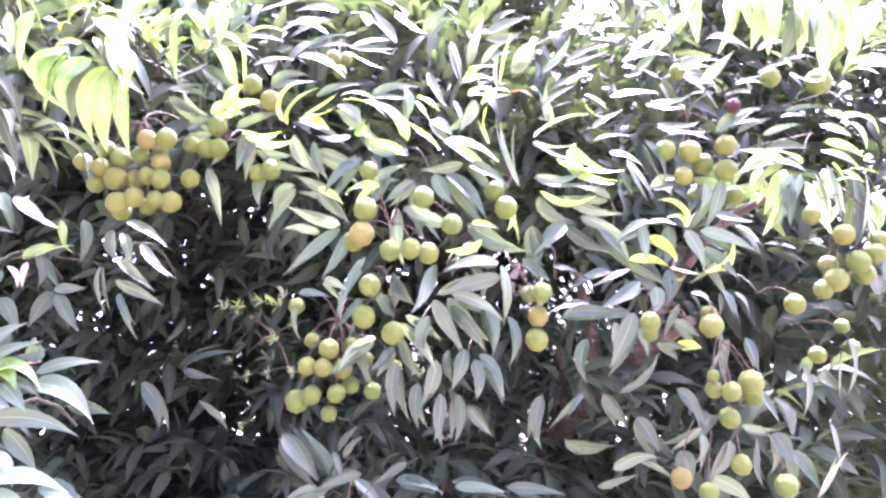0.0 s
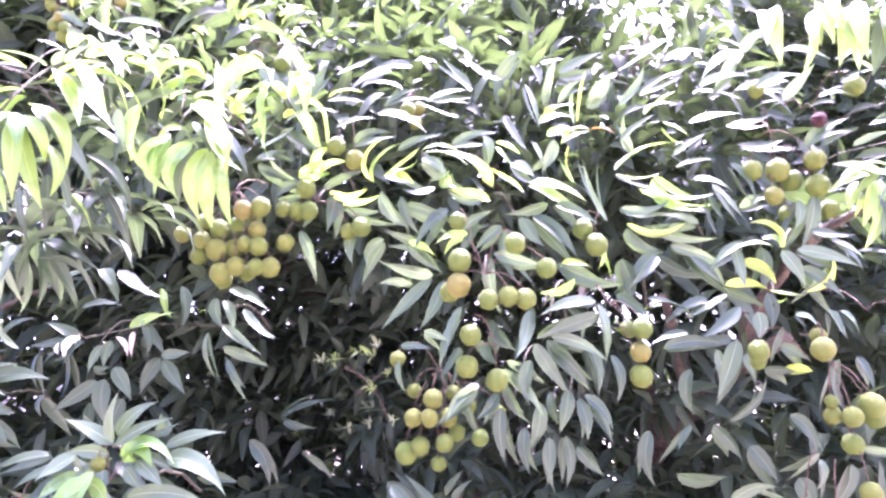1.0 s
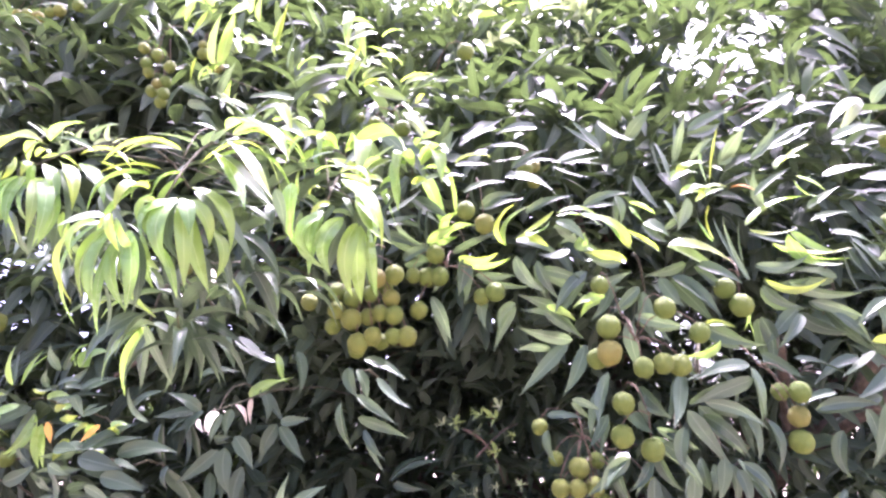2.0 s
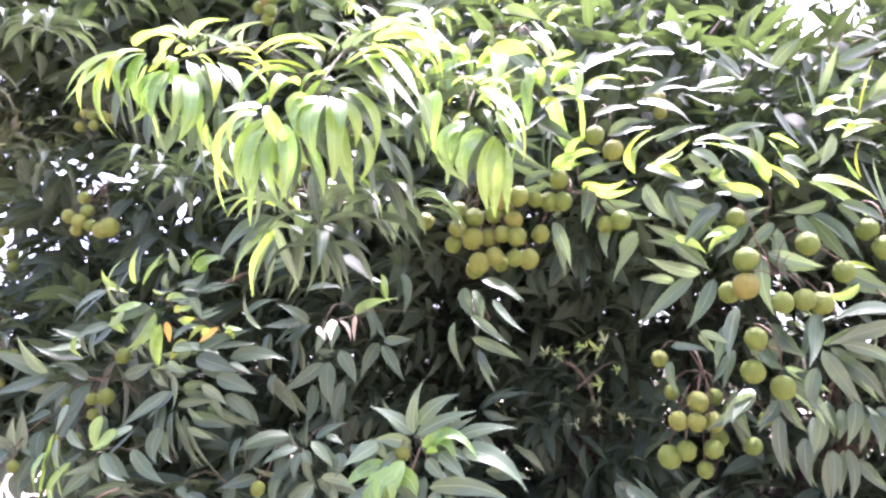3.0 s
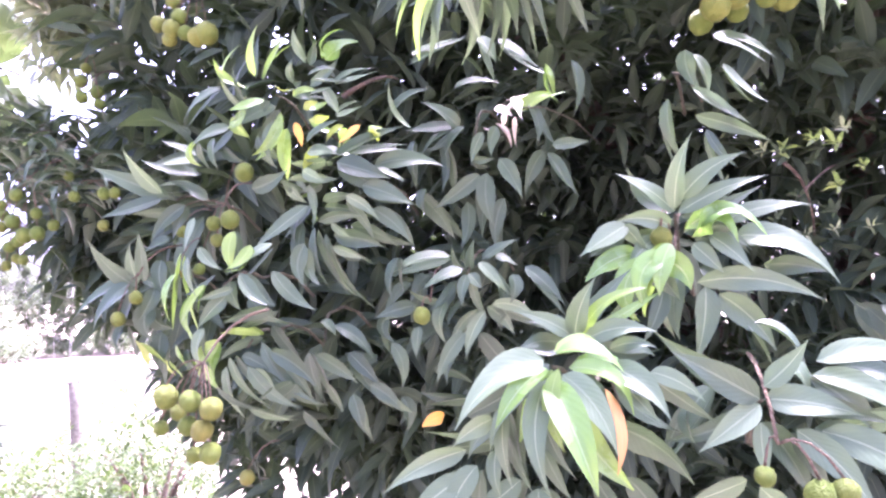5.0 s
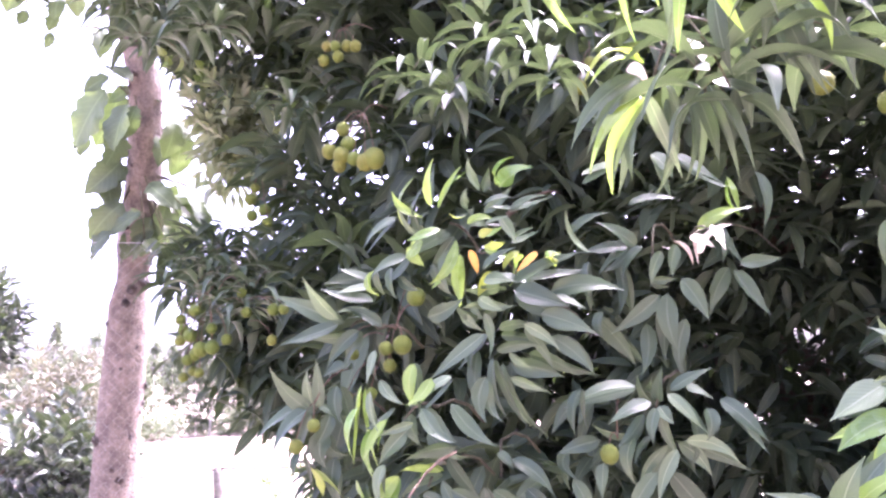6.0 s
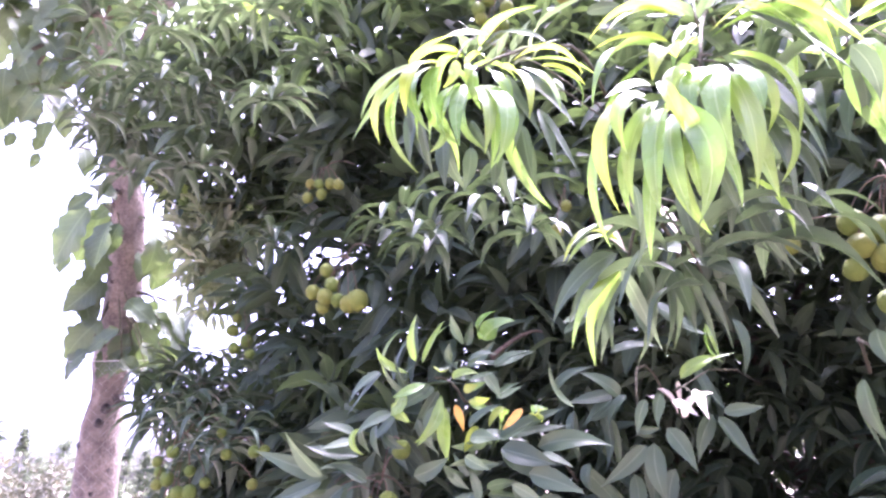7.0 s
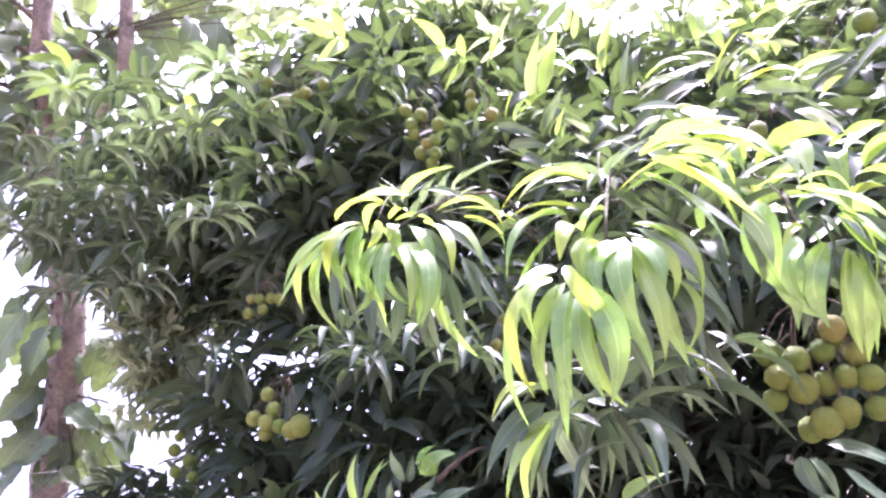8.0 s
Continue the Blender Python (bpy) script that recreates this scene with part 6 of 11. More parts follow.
arc_leaf(twig, "pale", (0.404, 1.202, 1.444), (0.412, 1.198, 1.426), (0.388, 1.199, 1.398), 0.024)
arc_leaf(twig, "mature", (0.370, 1.203, 1.419), (0.382, 1.201, 1.392), (0.386, 1.201, 1.373), 0.038)
arc_leaf(twig, "mature", (0.439, 1.178, 1.437), (0.432, 1.177, 1.403), (0.400, 1.177, 1.380), 0.028)
arc_leaf(twig, "pale", (0.467, 1.196, 1.458), (0.496, 1.190, 1.449), (0.527, 1.186, 1.453), 0.018)
arc_leaf(twig, "mature", (0.494, 1.195, 1.514), (0.511, 1.193, 1.486), (0.527, 1.195, 1.457), 0.024)
arc_leaf(twig, "mature", (0.474, 1.172, 1.592), (0.487, 1.170, 1.563), (0.489, 1.172, 1.535), 0.024)
arc_leaf(twig, "mature", (0.520, 1.211, 1.444), (0.542, 1.209, 1.416), (0.542, 1.211, 1.388), 0.038)
arc_leaf(twig, "mature", (0.548, 1.219, 1.417), (0.574, 1.217, 1.390), (0.590, 1.221, 1.353), 0.032)
arc_leaf(twig, "pale", (0.264, 1.192, 1.391), (0.299, 1.179, 1.419), (0.331, 1.177, 1.410), 0.028)
arc_leaf(twig, "pale", (0.291, 1.191, 1.411), (0.325, 1.185, 1.404), (0.357, 1.188, 1.374), 0.016)
arc_leaf(twig, "mature", (0.240, 1.209, 1.364), (0.275, 1.198, 1.380), (0.303, 1.194, 1.384), 0.021)
arc_leaf(twig, "pale", (0.422, 1.225, 1.378), (0.456, 1.220, 1.366), (0.484, 1.222, 1.336), 0.038)
arc_leaf(twig, "pale", (0.580, 1.212, 1.347), (0.598, 1.195, 1.392), (0.622, 1.186, 1.420), 0.032)
arc_leaf(twig, "mature", (0.610, 1.209, 1.461), (0.617, 1.211, 1.416), (0.623, 1.215, 1.379), 0.032)
arc_leaf(twig, "mature", (0.220, 1.190, 1.506), (0.204, 1.185, 1.489), (0.192, 1.185, 1.467), 0.014)
arc_leaf(twig, "mature", (0.302, 1.187, 1.471), (0.321, 1.184, 1.444), (0.333, 1.186, 1.416), 0.028)
arc_leaf(twig, "mature", (0.489, 1.201, 1.436), (0.476, 1.200, 1.400), (0.495, 1.204, 1.364), 0.028)
arc_leaf(twig, "mature", (0.229, 1.176, 1.591), (0.209, 1.175, 1.556), (0.226, 1.178, 1.521), 0.026)
arc_leaf(twig, "mature", (0.191, 1.202, 1.435), (0.216, 1.198, 1.418), (0.259, 1.192, 1.427), 0.028)
arc_leaf(twig, "mature", (0.154, 1.169, 1.504), (0.135, 1.169, 1.462), (0.152, 1.175, 1.420), 0.027)
arc_leaf(twig, "mature", (0.451, 1.176, 1.590), (0.429, 1.175, 1.555), (0.445, 1.180, 1.512), 0.026)
arc_leaf(twig, "mature", (0.554, 1.162, 1.554), (0.567, 1.163, 1.511), (0.548, 1.168, 1.469), 0.025)
arc_leaf(twig, "mature", (0.628, 1.162, 1.588), (0.640, 1.164, 1.545), (0.620, 1.168, 1.503), 0.027)
arc_leaf(twig, "mature", (0.265, 1.154, 1.696), (0.228, 1.148, 1.686), (0.192, 1.148, 1.660), 0.026)
arc_leaf(twig, "mature", (0.415, 1.168, 1.625), (0.438, 1.168, 1.590), (0.428, 1.171, 1.555), 0.023)
twig = shoot_end((-0.335, 1.183, 2.003), (-0.340, 1.084, 1.987))
arc_leaf(twig, "mature", (-0.381, 1.070, 2.028), (-0.340, 1.058, 2.049), (-0.285, 1.059, 2.034), 0.028)
arc_leaf(twig, "mature", (-0.447, 1.069, 2.023), (-0.408, 1.058, 2.041), (-0.385, 1.055, 2.040), 0.026)
arc_leaf(twig, "young", (-0.461, 1.071, 2.068), (-0.436, 1.060, 2.085), (-0.397, 1.052, 2.104), 0.025)
arc_leaf(twig, "yellow", (-0.523, 1.071, 2.104), (-0.475, 1.068, 2.081), (-0.445, 1.074, 2.039), 0.022)
arc_leaf(twig, "mature", (-0.436, 1.092, 1.985), (-0.395, 1.084, 1.988), (-0.372, 1.080, 1.986), 0.017)
arc_leaf(twig, "pale", (-0.416, 1.100, 1.988), (-0.398, 1.100, 1.951), (-0.367, 1.099, 1.941), 0.017)
arc_leaf(twig, "mature", (-0.436, 1.096, 1.972), (-0.404, 1.092, 1.954), (-0.369, 1.092, 1.936), 0.020)
arc_leaf(twig, "mature", (-0.357, 1.091, 2.017), (-0.378, 1.088, 1.990), (-0.372, 1.094, 1.942), 0.015)
arc_leaf(twig, "young", (-0.331, 1.099, 1.943), (-0.335, 1.086, 1.969), (-0.300, 1.079, 1.986), 0.022)
arc_leaf(twig, "young", (-0.364, 1.091, 1.941), (-0.342, 1.081, 1.952), (-0.307, 1.076, 1.958), 0.018)
arc_leaf(twig, "mature", (-0.325, 1.098, 1.920), (-0.294, 1.087, 1.936), (-0.246, 1.083, 1.939), 0.020)
arc_leaf(twig, "yellow", (-0.317, 1.102, 1.915), (-0.281, 1.096, 1.904), (-0.251, 1.091, 1.912), 0.018)
arc_leaf(twig, "mature", (-0.305, 1.104, 1.912), (-0.313, 1.102, 1.881), (-0.323, 1.104, 1.851), 0.032)
arc_leaf(twig, "mature", (-0.349, 1.116, 1.902), (-0.352, 1.113, 1.880), (-0.366, 1.112, 1.863), 0.022)
arc_leaf(twig, "mature", (-0.292, 1.101, 1.882), (-0.266, 1.095, 1.873), (-0.227, 1.092, 1.871), 0.020)
arc_leaf(twig, "pale", (-0.366, 1.098, 1.854), (-0.351, 1.097, 1.824), (-0.342, 1.103, 1.778), 0.024)
arc_leaf(twig, "mature", (-0.235, 1.129, 1.834), (-0.271, 1.122, 1.823), (-0.263, 1.126, 1.787), 0.022)
arc_leaf(twig, "mature", (-0.384, 1.054, 2.100), (-0.362, 1.051, 2.077), (-0.336, 1.049, 2.069), 0.024)
arc_leaf(twig, "mature", (-0.333, 1.065, 2.073), (-0.310, 1.053, 2.097), (-0.298, 1.045, 2.116), 0.028)
arc_leaf(twig, "yellow", (-0.303, 1.058, 2.059), (-0.272, 1.049, 2.065), (-0.242, 1.047, 2.057), 0.018)
arc_leaf(twig, "mature", (-0.383, 1.090, 2.022), (-0.351, 1.087, 1.999), (-0.321, 1.088, 1.977), 0.028)
arc_leaf(twig, "mature", (-0.429, 1.074, 2.001), (-0.406, 1.062, 2.018), (-0.376, 1.053, 2.046), 0.020)
arc_leaf(twig, "pale", (-0.296, 1.074, 2.014), (-0.256, 1.064, 2.025), (-0.226, 1.062, 2.017), 0.020)
arc_leaf(twig, "mature", (-0.215, 1.086, 2.049), (-0.180, 1.075, 2.066), (-0.145, 1.072, 2.065), 0.015)
arc_leaf(twig, "mature", (-0.226, 1.079, 2.034), (-0.176, 1.073, 2.025), (-0.148, 1.077, 1.989), 0.028)
arc_leaf(twig, "pale", (-0.140, 1.070, 2.044), (-0.106, 1.061, 2.052), (-0.068, 1.059, 2.046), 0.020)
arc_leaf(twig, "pale", (-0.148, 1.090, 2.052), (-0.108, 1.084, 2.045), (-0.069, 1.083, 2.033), 0.011)
arc_leaf(twig, "mature", (-0.070, 1.074, 2.054), (-0.097, 1.060, 2.078), (-0.112, 1.050, 2.105), 0.032)
arc_leaf(twig, "mature", (-0.110, 1.089, 1.971), (-0.071, 1.079, 1.984), (-0.029, 1.077, 1.975), 0.018)
arc_leaf(twig, "mature", (-0.021, 1.103, 2.014), (-0.010, 1.103, 1.978), (0.011, 1.105, 1.951), 0.028)
arc_leaf(twig, "mature", (0.016, 1.088, 2.060), (0.027, 1.087, 2.023), (0.032, 1.092, 1.984), 0.022)
arc_leaf(twig, "pale", (-0.057, 1.101, 1.984), (-0.049, 1.099, 1.953), (-0.056, 1.100, 1.931), 0.025)
arc_leaf(twig, "young", (-0.038, 1.088, 1.964), (-0.018, 1.083, 1.950), (-0.002, 1.082, 1.938), 0.029)
arc_leaf(twig, "pale", (-0.017, 1.114, 1.936), (0.003, 1.109, 1.924), (0.019, 1.109, 1.905), 0.033)
arc_leaf(twig, "pale", (0.055, 1.102, 1.964), (0.045, 1.099, 1.937), (0.028, 1.100, 1.911), 0.028)
arc_leaf(twig, "pale", (0.020, 1.109, 1.968), (0.028, 1.105, 1.945), (0.036, 1.108, 1.914), 0.019)
arc_leaf(twig, "young", (0.042, 1.092, 1.970), (0.062, 1.083, 1.975), (0.090, 1.082, 1.962), 0.016)
arc_leaf(twig, "yellow", (0.034, 1.101, 1.999), (0.053, 1.090, 2.012), (0.092, 1.086, 2.013), 0.020)
arc_leaf(twig, "pale", (0.043, 1.096, 2.025), (0.056, 1.079, 2.067), (0.069, 1.069, 2.094), 0.022)
arc_leaf(twig, "pale", (0.065, 1.083, 2.019), (0.080, 1.071, 2.040), (0.109, 1.066, 2.046), 0.014)
arc_leaf(twig, "yellow", (0.092, 1.099, 1.988), (0.096, 1.084, 2.021), (0.113, 1.071, 2.065), 0.014)
arc_leaf(twig, "pale", (0.115, 1.098, 2.016), (0.134, 1.085, 2.040), (0.155, 1.078, 2.058), 0.039)
arc_leaf(twig, "mature", (-0.164, 1.081, 2.111), (-0.199, 1.071, 2.116), (-0.234, 1.069, 2.105), 0.028)
arc_leaf(twig, "mature", (-0.182, 1.086, 2.074), (-0.217, 1.074, 2.088), (-0.252, 1.070, 2.086), 0.023)
arc_leaf(twig, "mature", (-0.290, 1.072, 2.108), (-0.251, 1.064, 2.112), (-0.214, 1.057, 2.127), 0.027)
arc_leaf(twig, "pale", (-0.070, 1.055, 2.095), (-0.052, 1.054, 2.064), (-0.017, 1.053, 2.054), 0.022)
arc_leaf(twig, "mature", (-0.027, 1.079, 2.068), (-0.009, 1.066, 2.090), (0.018, 1.059, 2.106), 0.026)
arc_leaf(twig, "mature", (-0.271, 1.093, 1.991), (-0.251, 1.083, 2.005), (-0.206, 1.081, 1.999), 0.022)
arc_leaf(twig, "mature", (-0.125, 1.086, 1.938), (-0.141, 1.076, 1.944), (-0.167, 1.074, 1.933), 0.018)
arc_leaf(twig, "mature", (-0.279, 1.114, 1.856), (-0.295, 1.111, 1.828), (-0.285, 1.115, 1.792), 0.024)
arc_leaf(twig, "mature", (-0.410, 1.112, 1.923), (-0.388, 1.101, 1.938), (-0.351, 1.099, 1.932), 0.022)
arc_leaf(twig, "mature", (-0.201, 1.106, 1.976), (-0.163, 1.095, 1.991), (-0.117, 1.092, 1.989), 0.019)
arc_leaf(twig, "mature", (0.072, 1.091, 2.074), (0.108, 1.080, 2.087), (0.144, 1.075, 2.094), 0.025)
twig = shoot_end((-0.518, 1.200, 1.758), (-0.493, 1.112, 1.694))
arc_leaf(twig, "pale", (-0.480, 1.085, 1.765), (-0.443, 1.080, 1.754), (-0.414, 1.082, 1.726), 0.022)
arc_leaf(twig, "mature", (-0.509, 1.105, 1.757), (-0.511, 1.103, 1.728), (-0.497, 1.103, 1.707), 0.027)
arc_leaf(twig, "pale", (-0.500, 1.115, 1.754), (-0.485, 1.112, 1.729), (-0.485, 1.114, 1.703), 0.022)
arc_leaf(twig, "pale", (-0.503, 1.116, 1.714), (-0.470, 1.114, 1.685), (-0.440, 1.116, 1.662), 0.020)
arc_leaf(twig, "mature", (-0.502, 1.111, 1.678), (-0.465, 1.107, 1.664), (-0.421, 1.109, 1.639), 0.024)
arc_leaf(twig, "mature", (-0.491, 1.105, 1.659), (-0.484, 1.102, 1.636), (-0.459, 1.104, 1.610), 0.015)
arc_leaf(twig, "mature", (-0.544, 1.497, 1.562), (-0.512, 1.482, 1.595), (-0.445, 1.477, 1.605), 0.040)
arc_leaf(twig, "mature", (-0.538, 1.498, 1.556), (-0.507, 1.493, 1.545), (-0.469, 1.490, 1.541), 0.022)
arc_leaf(twig, "mature", (-0.472, 1.409, 1.497), (-0.437, 1.405, 1.484), (-0.411, 1.410, 1.440), 0.028)
arc_leaf(twig, "mature", (-0.533, 1.300, 1.527), (-0.508, 1.294, 1.516), (-0.498, 1.305, 1.445), 0.035)
arc_leaf(twig, "mature", (-0.288, 1.323, 1.439), (-0.247, 1.322, 1.408), (-0.221, 1.329, 1.358), 0.040)
arc_leaf(twig, "mature", (-0.531, 1.123, 1.705), (-0.536, 1.122, 1.669), (-0.516, 1.128, 1.626), 0.026)
arc_leaf(twig, "mature", (-0.467, 1.114, 1.738), (-0.447, 1.114, 1.703), (-0.419, 1.114, 1.685), 0.022)

# ---- low rosettes of broad pale leaves ----
twig = shoot_end((-0.539, 0.956, 1.495), (-0.544, 0.889, 1.541))
arc_leaf(twig, "pale", (-0.544, 0.888, 1.546), (-0.543, 0.877, 1.576), (-0.527, 0.873, 1.610), 0.022)
arc_leaf(twig, "pale", (-0.544, 0.889, 1.544), (-0.564, 0.874, 1.565), (-0.593, 0.863, 1.578), 0.025)
arc_leaf(twig, "pale", (-0.539, 0.889, 1.554), (-0.514, 0.883, 1.583), (-0.484, 0.884, 1.591), 0.025)
arc_leaf(twig, "pale", (-0.541, 0.889, 1.542), (-0.506, 0.886, 1.563), (-0.466, 0.889, 1.570), 0.022)
arc_leaf(twig, "pale", (-0.508, 0.926, 1.548), (-0.501, 0.918, 1.562), (-0.495, 0.914, 1.577), 0.025)
arc_leaf(twig, "pale", (-0.548, 0.889, 1.531), (-0.571, 0.875, 1.542), (-0.595, 0.867, 1.536), 0.022)
arc_leaf(twig, "pale", (-0.502, 0.939, 1.535), (-0.464, 0.937, 1.551), (-0.421, 0.942, 1.547), 0.023)
arc_leaf(twig, "fresh", (-0.536, 0.892, 1.528), (-0.500, 0.890, 1.541), (-0.467, 0.895, 1.514), 0.024)
arc_leaf(twig, "fresh", (-0.531, 0.894, 1.520), (-0.511, 0.888, 1.534), (-0.493, 0.890, 1.513), 0.026)
arc_leaf(twig, "pale", (-0.492, 0.922, 1.521), (-0.444, 0.911, 1.521), (-0.410, 0.913, 1.473), 0.036)
arc_leaf(twig, "pale", (-0.528, 0.898, 1.480), (-0.472, 0.901, 1.487), (-0.424, 0.909, 1.460), 0.028)
arc_leaf(twig, "pale", (-0.585, 0.881, 1.534), (-0.606, 0.870, 1.522), (-0.627, 0.863, 1.507), 0.029)
arc_leaf(twig, "fresh", (-0.577, 0.885, 1.508), (-0.599, 0.873, 1.503), (-0.624, 0.866, 1.484), 0.024)
arc_leaf(twig, "fresh", (-0.572, 0.866, 1.502), (-0.590, 0.857, 1.477), (-0.583, 0.857, 1.449), 0.026)
arc_leaf(twig, "fresh", (-0.567, 0.868, 1.501), (-0.546, 0.864, 1.495), (-0.536, 0.864, 1.474), 0.029)
arc_leaf(twig, "pale", (-0.588, 0.880, 1.534), (-0.579, 0.875, 1.521), (-0.568, 0.875, 1.509), 0.020)
arc_leaf(twig, "pale", (-0.530, 0.894, 1.514), (-0.518, 0.890, 1.502), (-0.506, 0.890, 1.487), 0.021)
arc_leaf(twig, "pale", (-0.516, 0.897, 1.522), (-0.496, 0.894, 1.507), (-0.481, 0.895, 1.487), 0.024)
arc_leaf(twig, "pale", (-0.521, 0.900, 1.476), (-0.523, 0.895, 1.442), (-0.534, 0.892, 1.410), 0.029)
arc_leaf(twig, "pale", (-0.510, 0.903, 1.469), (-0.485, 0.902, 1.452), (-0.466, 0.905, 1.418), 0.031)
arc_leaf(twig, "pale", (-0.575, 0.888, 1.488), (-0.604, 0.875, 1.474), (-0.615, 0.871, 1.455), 0.020)
arc_leaf(twig, "mature", (-0.557, 0.893, 1.475), (-0.564, 0.886, 1.449), (-0.578, 0.881, 1.428), 0.021)
arc_leaf(twig, "fresh", (-0.553, 0.860, 1.504), (-0.572, 0.849, 1.495), (-0.576, 0.847, 1.462), 0.024)
arc_leaf(twig, "mature", (-0.465, 0.951, 1.494), (-0.432, 0.949, 1.494), (-0.409, 0.951, 1.484), 0.025)
arc_leaf(twig, "mature", (-0.541, 0.936, 1.488), (-0.551, 0.929, 1.453), (-0.544, 0.929, 1.426), 0.025)
arc_leaf(twig, "pale", (-0.562, 0.887, 1.521), (-0.575, 0.877, 1.511), (-0.587, 0.872, 1.495), 0.020)
arc_leaf(twig, "fresh", (-0.550, 0.860, 1.514), (-0.559, 0.851, 1.495), (-0.562, 0.849, 1.470), 0.021)
arc_leaf(twig, "mature", (-0.521, 0.950, 1.494), (-0.493, 0.949, 1.474), (-0.473, 0.950, 1.467), 0.024)
twig = shoot_end((-0.624, 0.888, 1.389), (-0.629, 0.820, 1.439))
arc_leaf(twig, "pale", (-0.631, 0.820, 1.440), (-0.627, 0.810, 1.465), (-0.611, 0.807, 1.488), 0.023)
arc_leaf(twig, "pale", (-0.632, 0.819, 1.440), (-0.646, 0.807, 1.454), (-0.677, 0.796, 1.463), 0.019)
arc_leaf(twig, "young", (-0.626, 0.821, 1.440), (-0.608, 0.814, 1.465), (-0.572, 0.816, 1.478), 0.015)
arc_leaf(twig, "pale", (-0.623, 0.821, 1.437), (-0.595, 0.818, 1.451), (-0.566, 0.820, 1.442), 0.022)
arc_leaf(twig, "mature", (-0.635, 0.839, 1.444), (-0.649, 0.827, 1.452), (-0.670, 0.818, 1.453), 0.022)
arc_leaf(twig, "pale", (-0.604, 0.826, 1.429), (-0.585, 0.821, 1.437), (-0.567, 0.821, 1.430), 0.016)
arc_leaf(twig, "mature", (-0.623, 0.853, 1.431), (-0.591, 0.852, 1.419), (-0.563, 0.853, 1.426), 0.021)
arc_leaf(twig, "mature", (-0.642, 0.849, 1.431), (-0.665, 0.835, 1.439), (-0.683, 0.829, 1.426), 0.021)
twig = shoot_end((-0.627, 0.869, 1.366), (-0.644, 0.767, 1.422))
arc_leaf(twig, "pale", (-0.650, 0.766, 1.427), (-0.683, 0.728, 1.424), (-0.708, 0.717, 1.384), 0.033)
arc_leaf(twig, "fresh", (-0.647, 0.756, 1.422), (-0.662, 0.734, 1.412), (-0.680, 0.723, 1.385), 0.021)
arc_leaf(twig, "pale", (-0.647, 0.757, 1.414), (-0.660, 0.727, 1.382), (-0.644, 0.725, 1.338), 0.024)
arc_leaf(twig, "fresh", (-0.645, 0.758, 1.412), (-0.626, 0.724, 1.383), (-0.612, 0.720, 1.342), 0.029)
arc_leaf(twig, "pale", (-0.636, 0.759, 1.417), (-0.607, 0.736, 1.398), (-0.598, 0.731, 1.366), 0.027)
arc_leaf(twig, "fresh", (-0.641, 0.767, 1.432), (-0.616, 0.764, 1.435), (-0.592, 0.766, 1.417), 0.020)
arc_leaf(twig, "pale", (-0.602, 0.776, 1.421), (-0.576, 0.762, 1.411), (-0.562, 0.757, 1.385), 0.026)
arc_leaf(twig, "dry", (-0.606, 0.766, 1.406), (-0.596, 0.751, 1.381), (-0.600, 0.748, 1.348), 0.014)
arc_leaf(twig, "dry", (-0.626, 0.755, 1.379), (-0.618, 0.748, 1.364), (-0.619, 0.744, 1.348), 0.010)
arc_leaf(twig, "pale", (-0.690, 0.762, 1.384), (-0.706, 0.751, 1.378), (-0.718, 0.746, 1.366), 0.020)
arc_leaf(twig, "pale", (-0.664, 0.765, 1.405), (-0.683, 0.754, 1.394), (-0.691, 0.752, 1.360), 0.018)
arc_leaf(twig, "mature", (-0.682, 0.765, 1.373), (-0.673, 0.760, 1.352), (-0.662, 0.761, 1.330), 0.017)
arc_leaf(twig, "pale", (-0.681, 0.763, 1.393), (-0.685, 0.756, 1.366), (-0.676, 0.757, 1.333), 0.019)
arc_leaf(twig, "mature", (-0.661, 0.774, 1.420), (-0.681, 0.762, 1.421), (-0.703, 0.755, 1.405), 0.021)
arc_leaf(twig, "fresh", (-0.631, 0.760, 1.422), (-0.604, 0.758, 1.417), (-0.587, 0.760, 1.387), 0.019)
arc_leaf(twig, "pale", (-0.599, 0.788, 1.414), (-0.583, 0.785, 1.393), (-0.569, 0.785, 1.379), 0.021)
arc_leaf(twig, "mature", (-0.659, 0.780, 1.368), (-0.649, 0.776, 1.341), (-0.635, 0.778, 1.319), 0.019)
arc_leaf(twig, "young", (-0.637, 0.748, 1.423), (-0.643, 0.741, 1.397), (-0.635, 0.742, 1.365), 0.016)
arc_leaf(twig, "pale", (-0.714, 0.770, 1.358), (-0.744, 0.756, 1.352), (-0.776, 0.748, 1.328), 0.021)
arc_leaf(twig, "pale", (-0.704, 0.763, 1.348), (-0.720, 0.752, 1.333), (-0.725, 0.751, 1.299), 0.024)
arc_leaf(twig, "pale", (-0.691, 0.775, 1.358), (-0.694, 0.767, 1.342), (-0.687, 0.767, 1.321), 0.016)
arc_leaf(twig, "pale", (-0.713, 0.761, 1.341), (-0.737, 0.750, 1.328), (-0.760, 0.743, 1.303), 0.024)
arc_leaf(twig, "mature", (-0.688, 0.795, 1.360), (-0.711, 0.783, 1.359), (-0.746, 0.772, 1.355), 0.018)
arc_leaf(twig, "pale", (-0.674, 0.780, 1.334), (-0.695, 0.769, 1.318), (-0.716, 0.763, 1.302), 0.023)
arc_leaf(twig, "pale", (-0.660, 0.773, 1.330), (-0.659, 0.767, 1.315), (-0.663, 0.764, 1.297), 0.023)
twig = shoot_end((-0.495, 0.899, 1.340), (-0.498, 0.790, 1.394))
